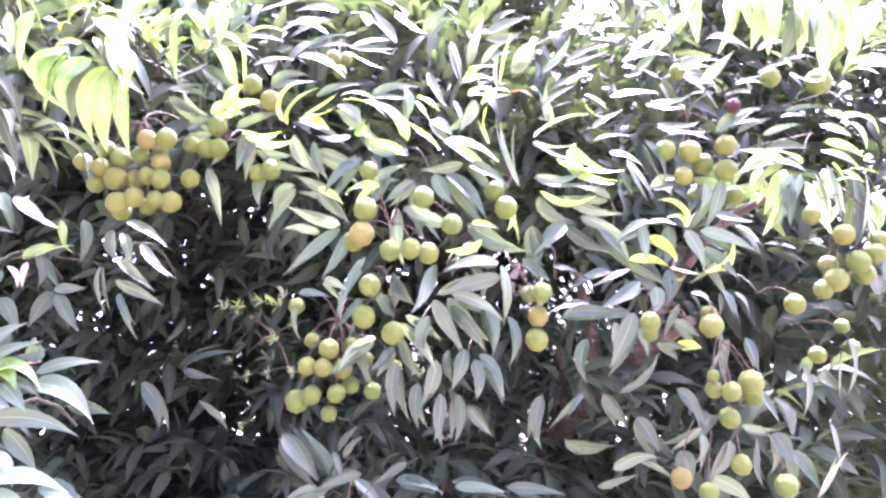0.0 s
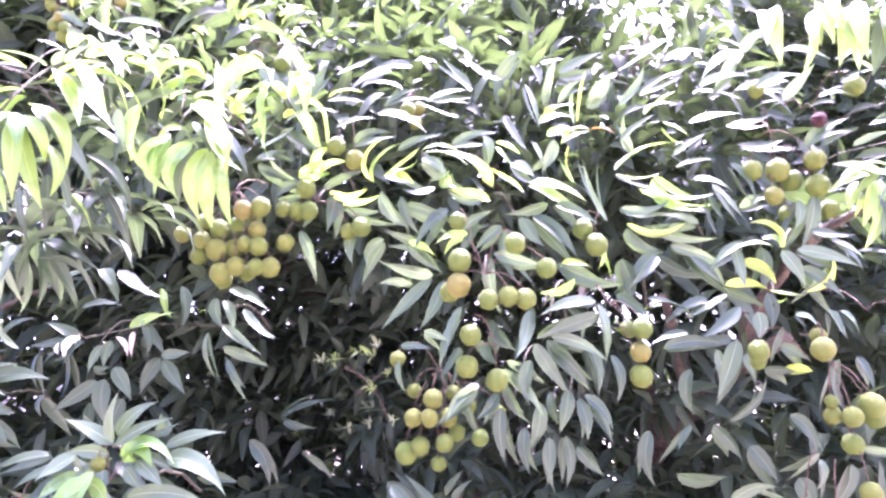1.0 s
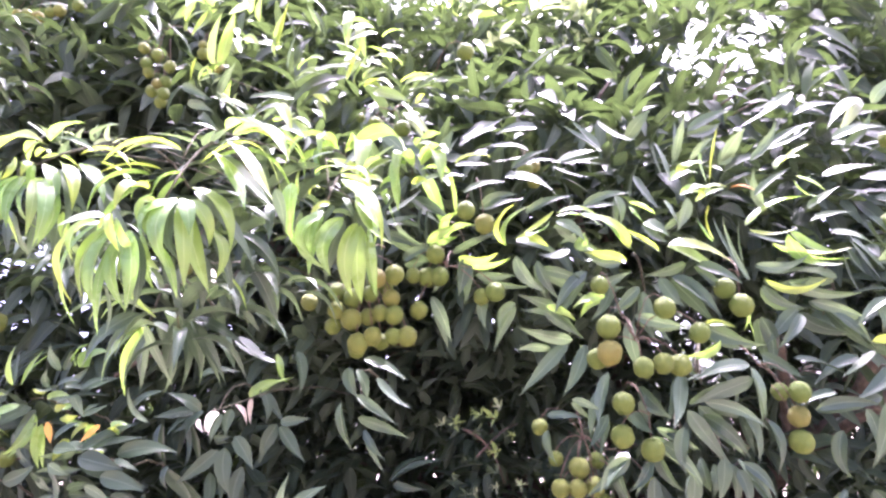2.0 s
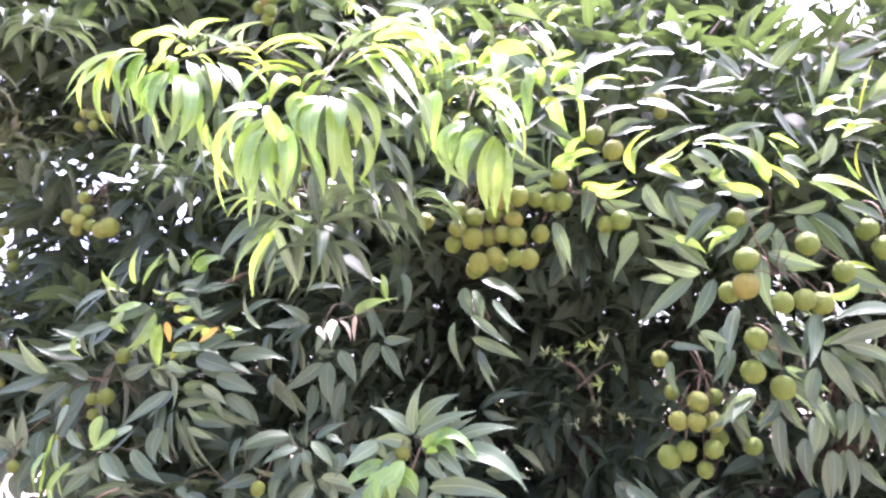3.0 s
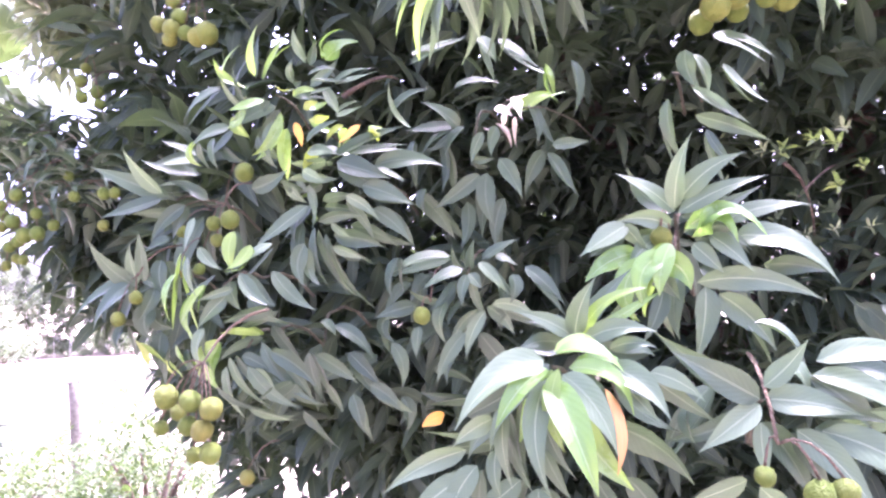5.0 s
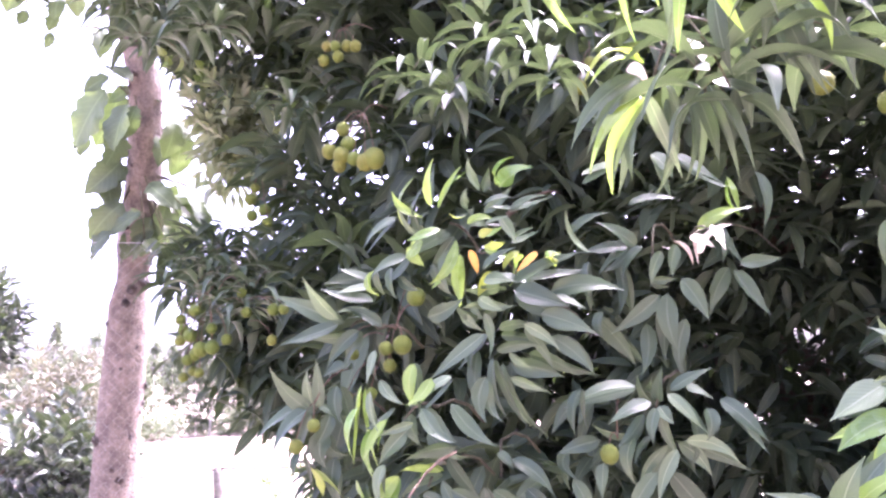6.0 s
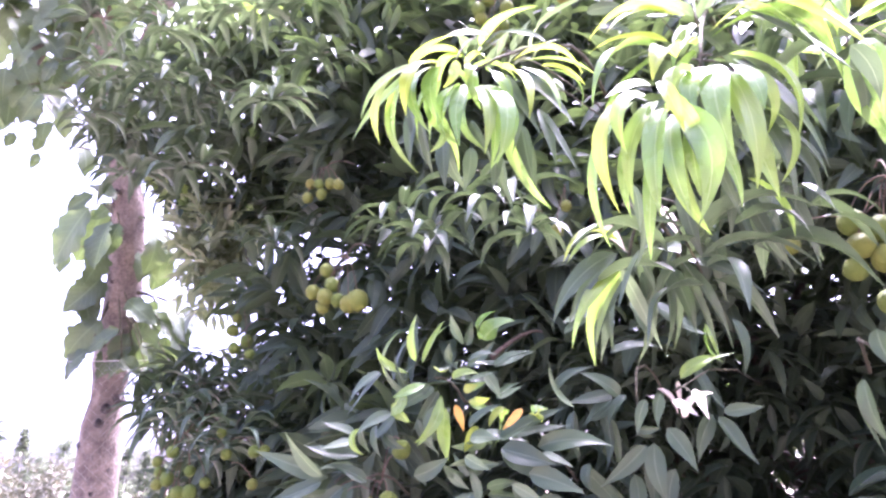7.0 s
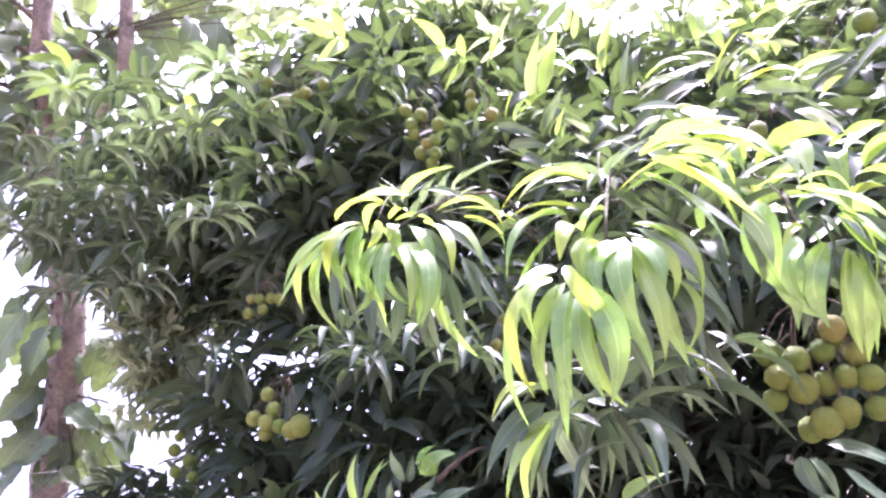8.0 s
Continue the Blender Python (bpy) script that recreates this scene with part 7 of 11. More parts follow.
arc_leaf(twig, "mature", (-0.499, 0.790, 1.395), (-0.528, 0.774, 1.414), (-0.559, 0.761, 1.433), 0.029)
arc_leaf(twig, "pale", (-0.496, 0.789, 1.404), (-0.480, 0.783, 1.418), (-0.467, 0.780, 1.438), 0.021)
arc_leaf(twig, "pale", (-0.499, 0.790, 1.391), (-0.518, 0.779, 1.379), (-0.544, 0.772, 1.360), 0.023)
arc_leaf(twig, "pale", (-0.496, 0.790, 1.395), (-0.463, 0.789, 1.394), (-0.432, 0.792, 1.383), 0.029)
arc_leaf(twig, "pale", (-0.457, 0.806, 1.420), (-0.421, 0.802, 1.434), (-0.376, 0.813, 1.410), 0.026)
arc_leaf(twig, "pale", (-0.460, 0.806, 1.410), (-0.424, 0.794, 1.405), (-0.391, 0.795, 1.361), 0.030)
arc_leaf(twig, "pale", (-0.446, 0.824, 1.366), (-0.407, 0.823, 1.377), (-0.375, 0.825, 1.374), 0.021)
arc_leaf(twig, "pale", (-0.408, 0.822, 1.366), (-0.385, 0.817, 1.375), (-0.359, 0.819, 1.367), 0.011)
arc_leaf(twig, "pale", (-0.475, 0.797, 1.372), (-0.447, 0.784, 1.350), (-0.430, 0.781, 1.316), 0.026)
arc_leaf(twig, "pale", (-0.458, 0.800, 1.371), (-0.415, 0.790, 1.361), (-0.377, 0.792, 1.316), 0.031)
arc_leaf(twig, "pale", (-0.499, 0.791, 1.378), (-0.501, 0.785, 1.359), (-0.498, 0.783, 1.338), 0.016)
arc_leaf(twig, "pale", (-0.574, 0.772, 1.417), (-0.551, 0.769, 1.411), (-0.538, 0.769, 1.397), 0.018)
arc_leaf(twig, "mature", (-0.605, 0.790, 1.375), (-0.570, 0.790, 1.365), (-0.547, 0.794, 1.331), 0.034)
arc_leaf(twig, "mature", (-0.595, 0.797, 1.334), (-0.577, 0.794, 1.319), (-0.570, 0.794, 1.288), 0.030)
arc_leaf(twig, "mature", (-0.620, 0.802, 1.332), (-0.607, 0.798, 1.311), (-0.589, 0.801, 1.285), 0.027)
arc_leaf(twig, "pale", (-0.512, 0.782, 1.339), (-0.535, 0.770, 1.332), (-0.557, 0.762, 1.326), 0.023)
arc_leaf(twig, "pale", (-0.505, 0.774, 1.337), (-0.491, 0.770, 1.323), (-0.470, 0.772, 1.305), 0.025)
arc_leaf(twig, "pale", (-0.484, 0.811, 1.418), (-0.470, 0.805, 1.420), (-0.464, 0.805, 1.391), 0.024)
arc_leaf(twig, "mature", (-0.548, 0.801, 1.386), (-0.552, 0.793, 1.375), (-0.544, 0.792, 1.361), 0.017)
arc_leaf(twig, "mature", (-0.492, 0.835, 1.370), (-0.470, 0.834, 1.342), (-0.459, 0.835, 1.308), 0.027)
arc_leaf(twig, "mature", (-0.432, 0.853, 1.410), (-0.404, 0.851, 1.411), (-0.381, 0.854, 1.388), 0.026)
arc_leaf(twig, "mature", (-0.527, 0.835, 1.398), (-0.551, 0.824, 1.376), (-0.563, 0.820, 1.347), 0.026)
arc_leaf(twig, "mature", (-0.491, 0.848, 1.446), (-0.467, 0.845, 1.440), (-0.456, 0.846, 1.410), 0.024)

# ---- leafy shoots of the low left side ----
twig = shoot_end((-1.245, 1.213, 1.631), (-1.230, 1.111, 1.630))
arc_leaf(twig, "pale", (-1.244, 1.097, 1.640), (-1.267, 1.076, 1.667), (-1.283, 1.061, 1.705), 0.028)
arc_leaf(twig, "mature", (-1.257, 1.120, 1.639), (-1.300, 1.092, 1.662), (-1.345, 1.068, 1.683), 0.035)
arc_leaf(twig, "mature", (-1.194, 1.110, 1.665), (-1.219, 1.091, 1.666), (-1.257, 1.070, 1.685), 0.033)
arc_leaf(twig, "mature", (-1.202, 1.124, 1.697), (-1.220, 1.107, 1.707), (-1.242, 1.093, 1.717), 0.023)
arc_leaf(twig, "pale", (-1.191, 1.106, 1.685), (-1.217, 1.088, 1.682), (-1.235, 1.078, 1.677), 0.021)
arc_leaf(twig, "mature", (-1.245, 1.098, 1.632), (-1.280, 1.078, 1.617), (-1.322, 1.060, 1.605), 0.029)
arc_leaf(twig, "mature", (-1.240, 1.131, 1.613), (-1.267, 1.112, 1.614), (-1.297, 1.096, 1.613), 0.023)
arc_leaf(twig, "mature", (-1.183, 1.121, 1.628), (-1.200, 1.104, 1.645), (-1.229, 1.087, 1.656), 0.024)
arc_leaf(twig, "mature", (-1.224, 1.123, 1.623), (-1.252, 1.106, 1.600), (-1.268, 1.100, 1.568), 0.028)
arc_leaf(twig, "pale", (-1.202, 1.121, 1.646), (-1.220, 1.105, 1.655), (-1.249, 1.090, 1.648), 0.020)
twig = shoot_end((-1.315, 1.201, 1.518), (-1.288, 1.104, 1.510))
arc_leaf(twig, "mature", (-1.293, 1.104, 1.503), (-1.328, 1.079, 1.530), (-1.346, 1.061, 1.577), 0.035)
arc_leaf(twig, "pale", (-1.294, 1.105, 1.510), (-1.299, 1.090, 1.541), (-1.291, 1.085, 1.571), 0.025)
arc_leaf(twig, "mature", (-1.279, 1.099, 1.511), (-1.273, 1.088, 1.543), (-1.272, 1.079, 1.584), 0.026)
arc_leaf(twig, "mature", (-1.305, 1.112, 1.516), (-1.343, 1.090, 1.506), (-1.386, 1.075, 1.460), 0.030)
arc_leaf(twig, "mature", (-1.296, 1.089, 1.508), (-1.323, 1.072, 1.490), (-1.343, 1.067, 1.438), 0.034)
arc_leaf(twig, "mature", (-1.275, 1.106, 1.478), (-1.287, 1.097, 1.447), (-1.269, 1.102, 1.423), 0.041)
arc_leaf(twig, "mature", (-1.308, 1.089, 1.448), (-1.315, 1.080, 1.433), (-1.310, 1.080, 1.411), 0.019)
arc_leaf(twig, "pale", (-1.284, 1.099, 1.515), (-1.259, 1.101, 1.508), (-1.242, 1.106, 1.487), 0.015)
arc_leaf(twig, "yellow", (-1.304, 1.109, 1.423), (-1.287, 1.108, 1.409), (-1.282, 1.109, 1.384), 0.028)
arc_leaf(twig, "mature", (-1.279, 1.135, 1.434), (-1.283, 1.129, 1.402), (-1.276, 1.132, 1.371), 0.035)
arc_leaf(twig, "mature", (-1.242, 1.112, 1.574), (-1.258, 1.099, 1.563), (-1.271, 1.090, 1.555), 0.025)
arc_leaf(twig, "mature", (-1.263, 1.103, 1.502), (-1.267, 1.096, 1.478), (-1.282, 1.089, 1.455), 0.029)
arc_leaf(twig, "mature", (-1.254, 1.107, 1.542), (-1.259, 1.099, 1.518), (-1.245, 1.105, 1.485), 0.029)
twig = shoot_end((-1.097, 1.124, 1.509), (-1.092, 1.019, 1.499))
arc_leaf(twig, "young", (-1.150, 1.013, 1.544), (-1.154, 1.009, 1.495), (-1.161, 1.008, 1.444), 0.030)
arc_leaf(twig, "pale", (-1.123, 0.989, 1.536), (-1.122, 0.983, 1.514), (-1.110, 0.987, 1.486), 0.016)
arc_leaf(twig, "pale", (-1.123, 1.003, 1.587), (-1.127, 0.996, 1.564), (-1.131, 0.993, 1.543), 0.018)
arc_leaf(twig, "pale", (-1.115, 1.002, 1.549), (-1.105, 1.000, 1.530), (-1.084, 1.005, 1.518), 0.018)
arc_leaf(twig, "young", (-1.078, 1.025, 1.568), (-1.082, 1.017, 1.546), (-1.078, 1.018, 1.517), 0.021)
arc_leaf(twig, "young", (-1.054, 1.024, 1.549), (-1.066, 1.013, 1.527), (-1.080, 1.005, 1.518), 0.021)
arc_leaf(twig, "fresh", (-1.136, 1.014, 1.487), (-1.142, 1.006, 1.459), (-1.131, 1.010, 1.433), 0.021)
arc_leaf(twig, "pale", (-1.092, 1.024, 1.484), (-1.109, 1.011, 1.466), (-1.122, 1.004, 1.444), 0.025)
arc_leaf(twig, "young", (-1.108, 1.031, 1.428), (-1.123, 1.018, 1.409), (-1.128, 1.016, 1.381), 0.024)
arc_leaf(twig, "mature", (-1.152, 1.024, 1.417), (-1.149, 1.019, 1.401), (-1.134, 1.023, 1.380), 0.018)
arc_leaf(twig, "fresh", (-1.158, 1.009, 1.425), (-1.149, 1.006, 1.413), (-1.139, 1.007, 1.396), 0.018)
arc_leaf(twig, "yellow", (-1.160, 0.994, 1.406), (-1.153, 0.989, 1.399), (-1.144, 0.990, 1.388), 0.014)
arc_leaf(twig, "mature", (-1.064, 1.015, 1.513), (-1.051, 1.015, 1.482), (-1.022, 1.023, 1.470), 0.025)
arc_leaf(twig, "pale", (-1.096, 1.036, 1.505), (-1.089, 1.033, 1.484), (-1.077, 1.036, 1.464), 0.026)
arc_leaf(twig, "pale", (-1.082, 1.026, 1.494), (-1.103, 1.010, 1.487), (-1.122, 1.000, 1.479), 0.014)
arc_leaf(twig, "mature", (-1.034, 1.037, 1.464), (-1.064, 1.017, 1.463), (-1.087, 1.006, 1.450), 0.026)
arc_leaf(twig, "mature", (-1.040, 1.064, 1.462), (-1.058, 1.049, 1.452), (-1.099, 1.031, 1.436), 0.016)
arc_leaf(twig, "young", (-1.056, 1.047, 1.433), (-1.079, 1.029, 1.440), (-1.098, 1.017, 1.437), 0.017)
arc_leaf(twig, "mature", (-1.056, 1.053, 1.428), (-1.083, 1.035, 1.426), (-1.106, 1.025, 1.400), 0.020)
arc_leaf(twig, "mature", (-1.041, 1.054, 1.516), (-1.020, 1.058, 1.480), (-0.987, 1.068, 1.462), 0.030)
arc_leaf(twig, "mature", (-0.989, 1.047, 1.548), (-1.003, 1.037, 1.515), (-0.988, 1.042, 1.492), 0.028)
arc_leaf(twig, "fresh", (-1.144, 0.994, 1.516), (-1.152, 0.986, 1.489), (-1.149, 0.987, 1.455), 0.024)
arc_leaf(twig, "mature", (-1.109, 1.028, 1.513), (-1.120, 1.018, 1.493), (-1.144, 1.005, 1.488), 0.021)
arc_leaf(twig, "pale", (-1.114, 1.007, 1.445), (-1.125, 0.997, 1.419), (-1.112, 1.001, 1.392), 0.021)
arc_leaf(twig, "mature", (-1.070, 1.043, 1.482), (-1.054, 1.043, 1.461), (-1.027, 1.051, 1.446), 0.025)
arc_leaf(twig, "young", (-1.108, 1.001, 1.500), (-1.118, 0.990, 1.481), (-1.131, 0.985, 1.454), 0.021)
arc_leaf(twig, "pale", (-1.035, 1.044, 1.551), (-1.059, 1.028, 1.539), (-1.085, 1.017, 1.512), 0.020)
twig = shoot_end((-1.085, 1.128, 1.431), (-1.065, 1.029, 1.418))
arc_leaf(twig, "mature", (-1.053, 1.044, 1.423), (-1.035, 1.048, 1.373), (-0.985, 1.067, 1.340), 0.024)
arc_leaf(twig, "pale", (-1.098, 1.038, 1.405), (-1.083, 1.040, 1.363), (-1.047, 1.053, 1.339), 0.018)
arc_leaf(twig, "mature", (-1.088, 1.037, 1.408), (-1.065, 1.042, 1.370), (-1.041, 1.051, 1.341), 0.017)
arc_leaf(twig, "pale", (-1.073, 1.039, 1.341), (-1.045, 1.043, 1.327), (-1.010, 1.052, 1.322), 0.018)
arc_leaf(twig, "mature", (-1.012, 1.047, 1.371), (-1.030, 1.032, 1.363), (-1.049, 1.022, 1.351), 0.027)
arc_leaf(twig, "pale", (-1.056, 1.026, 1.388), (-1.039, 1.025, 1.380), (-1.026, 1.027, 1.366), 0.023)
arc_leaf(twig, "mature", (-1.109, 1.023, 1.368), (-1.084, 1.027, 1.344), (-1.041, 1.039, 1.337), 0.014)
arc_leaf(twig, "mature", (-1.074, 1.030, 1.407), (-1.051, 1.031, 1.400), (-1.036, 1.035, 1.385), 0.021)
arc_leaf(twig, "mature", (-1.060, 1.020, 1.395), (-1.035, 1.027, 1.355), (-0.997, 1.039, 1.340), 0.023)
arc_leaf(twig, "pale", (-1.102, 1.036, 1.393), (-1.101, 1.032, 1.359), (-1.076, 1.042, 1.323), 0.018)
arc_leaf(twig, "mature", (-1.040, 1.042, 1.412), (-1.000, 1.052, 1.390), (-0.982, 1.058, 1.362), 0.028)
twig = shoot_end((-1.051, 1.199, 1.734), (-1.049, 1.089, 1.761))
arc_leaf(twig, "young", (-1.112, 1.075, 1.759), (-1.114, 1.062, 1.788), (-1.087, 1.063, 1.829), 0.019)
arc_leaf(twig, "pale", (-1.083, 1.071, 1.738), (-1.102, 1.053, 1.755), (-1.107, 1.042, 1.787), 0.012)
arc_leaf(twig, "mature", (-1.082, 1.072, 1.741), (-1.091, 1.056, 1.767), (-1.090, 1.048, 1.798), 0.011)
arc_leaf(twig, "young", (-1.066, 1.064, 1.783), (-1.064, 1.053, 1.809), (-1.051, 1.048, 1.846), 0.018)
arc_leaf(twig, "young", (-1.061, 1.078, 1.782), (-1.044, 1.073, 1.807), (-1.022, 1.073, 1.836), 0.015)
arc_leaf(twig, "fresh", (-0.984, 1.102, 1.809), (-0.977, 1.093, 1.827), (-0.949, 1.097, 1.844), 0.043)
arc_leaf(twig, "pale", (-1.024, 1.096, 1.778), (-1.028, 1.085, 1.786), (-1.018, 1.082, 1.807), 0.017)
arc_leaf(twig, "pale", (-1.006, 1.098, 1.804), (-1.014, 1.084, 1.817), (-1.013, 1.077, 1.848), 0.020)
arc_leaf(twig, "mature", (-1.089, 1.090, 1.755), (-1.096, 1.076, 1.771), (-1.074, 1.079, 1.780), 0.017)
arc_leaf(twig, "yellow", (-1.056, 1.101, 1.779), (-1.044, 1.098, 1.769), (-1.030, 1.099, 1.771), 0.020)
arc_leaf(twig, "young", (-1.091, 1.066, 1.738), (-1.090, 1.059, 1.725), (-1.102, 1.052, 1.712), 0.030)
arc_leaf(twig, "young", (-1.109, 1.069, 1.727), (-1.095, 1.067, 1.716), (-1.082, 1.069, 1.701), 0.024)
arc_leaf(twig, "mature", (-1.036, 1.089, 1.721), (-1.065, 1.071, 1.709), (-1.046, 1.080, 1.656), 0.023)
arc_leaf(twig, "mature", (-1.081, 1.092, 1.708), (-1.073, 1.091, 1.678), (-1.052, 1.097, 1.659), 0.022)
arc_leaf(twig, "young", (-1.047, 1.115, 1.720), (-1.051, 1.110, 1.686), (-1.046, 1.112, 1.648), 0.022)
arc_leaf(twig, "orange", (-1.024, 1.095, 1.721), (-1.016, 1.092, 1.702), (-1.012, 1.091, 1.685), 0.014)
arc_leaf(twig, "yellow", (-1.005, 1.127, 1.692), (-1.014, 1.117, 1.675), (-1.022, 1.112, 1.658), 0.022)
arc_leaf(twig, "yellow", (-1.007, 1.105, 1.726), (-0.989, 1.103, 1.724), (-0.975, 1.104, 1.727), 0.015)
arc_leaf(twig, "yellow", (-1.008, 1.091, 1.740), (-0.996, 1.087, 1.741), (-0.984, 1.087, 1.744), 0.015)
arc_leaf(twig, "pale", (-0.996, 1.133, 1.671), (-1.016, 1.118, 1.665), (-1.041, 1.103, 1.668), 0.023)
arc_leaf(twig, "young", (-1.152, 1.054, 1.699), (-1.155, 1.046, 1.681), (-1.142, 1.049, 1.663), 0.024)
arc_leaf(twig, "mature", (-1.127, 1.057, 1.702), (-1.130, 1.050, 1.679), (-1.118, 1.053, 1.657), 0.020)
arc_leaf(twig, "mature", (-1.122, 1.070, 1.690), (-1.110, 1.068, 1.675), (-1.090, 1.072, 1.668), 0.020)
arc_leaf(twig, "mature", (-1.086, 1.083, 1.632), (-1.052, 1.087, 1.640), (-1.033, 1.088, 1.655), 0.029)
arc_leaf(twig, "mature", (-1.024, 1.115, 1.628), (-1.042, 1.098, 1.635), (-1.048, 1.090, 1.649), 0.020)
arc_leaf(twig, "pale", (-1.046, 1.106, 1.638), (-1.030, 1.106, 1.619), (-1.014, 1.109, 1.609), 0.020)
arc_leaf(twig, "pale", (-1.001, 1.122, 1.642), (-1.020, 1.105, 1.650), (-1.042, 1.094, 1.640), 0.020)
arc_leaf(twig, "mature", (-1.053, 1.095, 1.747), (-1.078, 1.078, 1.739), (-1.108, 1.066, 1.709), 0.023)
arc_leaf(twig, "young", (-1.081, 1.070, 1.769), (-1.098, 1.054, 1.776), (-1.114, 1.040, 1.806), 0.017)
arc_leaf(twig, "fresh", (-1.058, 1.074, 1.751), (-1.076, 1.059, 1.743), (-1.096, 1.048, 1.735), 0.018)
arc_leaf(twig, "mature", (-1.104, 1.060, 1.716), (-1.129, 1.043, 1.708), (-1.150, 1.034, 1.686), 0.021)
arc_leaf(twig, "young", (-1.039, 1.084, 1.735), (-1.045, 1.077, 1.703), (-1.074, 1.065, 1.674), 0.020)
arc_leaf(twig, "mature", (-1.005, 1.107, 1.774), (-0.979, 1.107, 1.786), (-0.961, 1.107, 1.807), 0.021)
arc_leaf(twig, "young", (-1.026, 1.095, 1.759), (-1.008, 1.093, 1.763), (-0.985, 1.098, 1.759), 0.017)
arc_leaf(twig, "mature", (-1.126, 1.071, 1.776), (-1.153, 1.055, 1.761), (-1.168, 1.049, 1.730), 0.020)
twig = shoot_end((-0.947, 1.219, 1.639), (-0.962, 1.105, 1.644))
arc_leaf(twig, "mature", (-0.967, 1.102, 1.669), (-0.920, 1.109, 1.693), (-0.875, 1.120, 1.706), 0.030)
arc_leaf(twig, "mature", (-0.956, 1.114, 1.675), (-0.910, 1.122, 1.682), (-0.872, 1.132, 1.683), 0.022)
arc_leaf(twig, "mature", (-0.925, 1.138, 1.659), (-0.877, 1.146, 1.672), (-0.829, 1.163, 1.653), 0.035)
arc_leaf(twig, "mature", (-0.960, 1.090, 1.659), (-0.926, 1.096, 1.647), (-0.891, 1.107, 1.634), 0.039)
arc_leaf(twig, "mature", (-0.930, 1.103, 1.627), (-0.893, 1.110, 1.615), (-0.863, 1.120, 1.597), 0.036)
arc_leaf(twig, "pale", (-0.912, 1.112, 1.651), (-0.890, 1.113, 1.641), (-0.872, 1.117, 1.629), 0.015)
arc_leaf(twig, "pale", (-1.001, 1.084, 1.675), (-0.979, 1.084, 1.677), (-0.960, 1.088, 1.670), 0.030)
arc_leaf(twig, "pale", (-1.012, 1.090, 1.653), (-0.997, 1.088, 1.642), (-0.977, 1.093, 1.633), 0.021)
arc_leaf(twig, "mature", (-0.992, 1.109, 1.611), (-0.967, 1.109, 1.619), (-0.941, 1.115, 1.613), 0.021)
arc_leaf(twig, "mature", (-0.993, 1.098, 1.581), (-0.966, 1.098, 1.592), (-0.930, 1.109, 1.585), 0.021)
arc_leaf(twig, "mature", (-0.994, 1.118, 1.603), (-0.965, 1.120, 1.602), (-0.940, 1.128, 1.590), 0.020)
arc_leaf(twig, "pale", (-0.952, 1.096, 1.614), (-0.928, 1.098, 1.603), (-0.908, 1.105, 1.578), 0.020)
arc_leaf(twig, "mature", (-0.982, 1.122, 1.564), (-0.950, 1.127, 1.560), (-0.914, 1.138, 1.544), 0.035)
arc_leaf(twig, "pale", (-0.976, 1.100, 1.578), (-0.962, 1.098, 1.566), (-0.946, 1.101, 1.556), 0.016)
arc_leaf(twig, "pale", (-0.993, 1.119, 1.566), (-0.994, 1.116, 1.522), (-0.956, 1.132, 1.478), 0.018)
arc_leaf(twig, "mature", (-0.994, 1.087, 1.573), (-0.997, 1.083, 1.528), (-0.976, 1.091, 1.489), 0.019)
arc_leaf(twig, "mature", (-1.023, 1.109, 1.583), (-1.034, 1.102, 1.537), (-1.019, 1.109, 1.497), 0.027)
arc_leaf(twig, "pale", (-1.012, 1.103, 1.605), (-1.039, 1.087, 1.582), (-1.081, 1.071, 1.546), 0.027)
arc_leaf(twig, "mature", (-1.022, 1.109, 1.599), (-1.033, 1.098, 1.581), (-1.030, 1.099, 1.550), 0.021)
arc_leaf(twig, "mature", (-0.945, 1.131, 1.532), (-0.958, 1.118, 1.531), (-0.971, 1.106, 1.548), 0.019)
arc_leaf(twig, "pale", (-0.976, 1.102, 1.546), (-0.952, 1.104, 1.537), (-0.930, 1.110, 1.526), 0.018)
arc_leaf(twig, "young", (-0.955, 1.121, 1.699), (-0.961, 1.112, 1.677), (-0.974, 1.105, 1.667), 0.021)
arc_leaf(twig, "yellow", (-0.911, 1.119, 1.689), (-0.913, 1.108, 1.699), (-0.898, 1.109, 1.706), 0.024)
arc_leaf(twig, "orange", (-0.929, 1.096, 1.708), (-0.938, 1.086, 1.695), (-0.951, 1.078, 1.682), 0.017)
arc_leaf(twig, "yellow", (-0.956, 1.105, 1.713), (-0.966, 1.094, 1.704), (-0.974, 1.088, 1.687), 0.019)
arc_leaf(twig, "pale", (-0.868, 1.135, 1.706), (-0.890, 1.117, 1.720), (-0.888, 1.107, 1.765), 0.015)
arc_leaf(twig, "mature", (-0.891, 1.123, 1.729), (-0.872, 1.119, 1.749), (-0.835, 1.128, 1.755), 0.019)
arc_leaf(twig, "mature", (-0.957, 1.081, 1.766), (-0.928, 1.081, 1.782), (-0.902, 1.087, 1.779), 0.022)
arc_leaf(twig, "mature", (-0.988, 1.067, 1.775), (-0.965, 1.066, 1.784), (-0.946, 1.069, 1.778), 0.020)
arc_leaf(twig, "pale", (-0.964, 1.099, 1.727), (-0.948, 1.095, 1.736), (-0.928, 1.098, 1.742), 0.019)
arc_leaf(twig, "pale", (-0.973, 1.086, 1.760), (-0.963, 1.084, 1.743), (-0.952, 1.087, 1.721), 0.021)
arc_leaf(twig, "pale", (-0.989, 1.070, 1.750), (-0.970, 1.068, 1.753), (-0.951, 1.070, 1.756), 0.016)
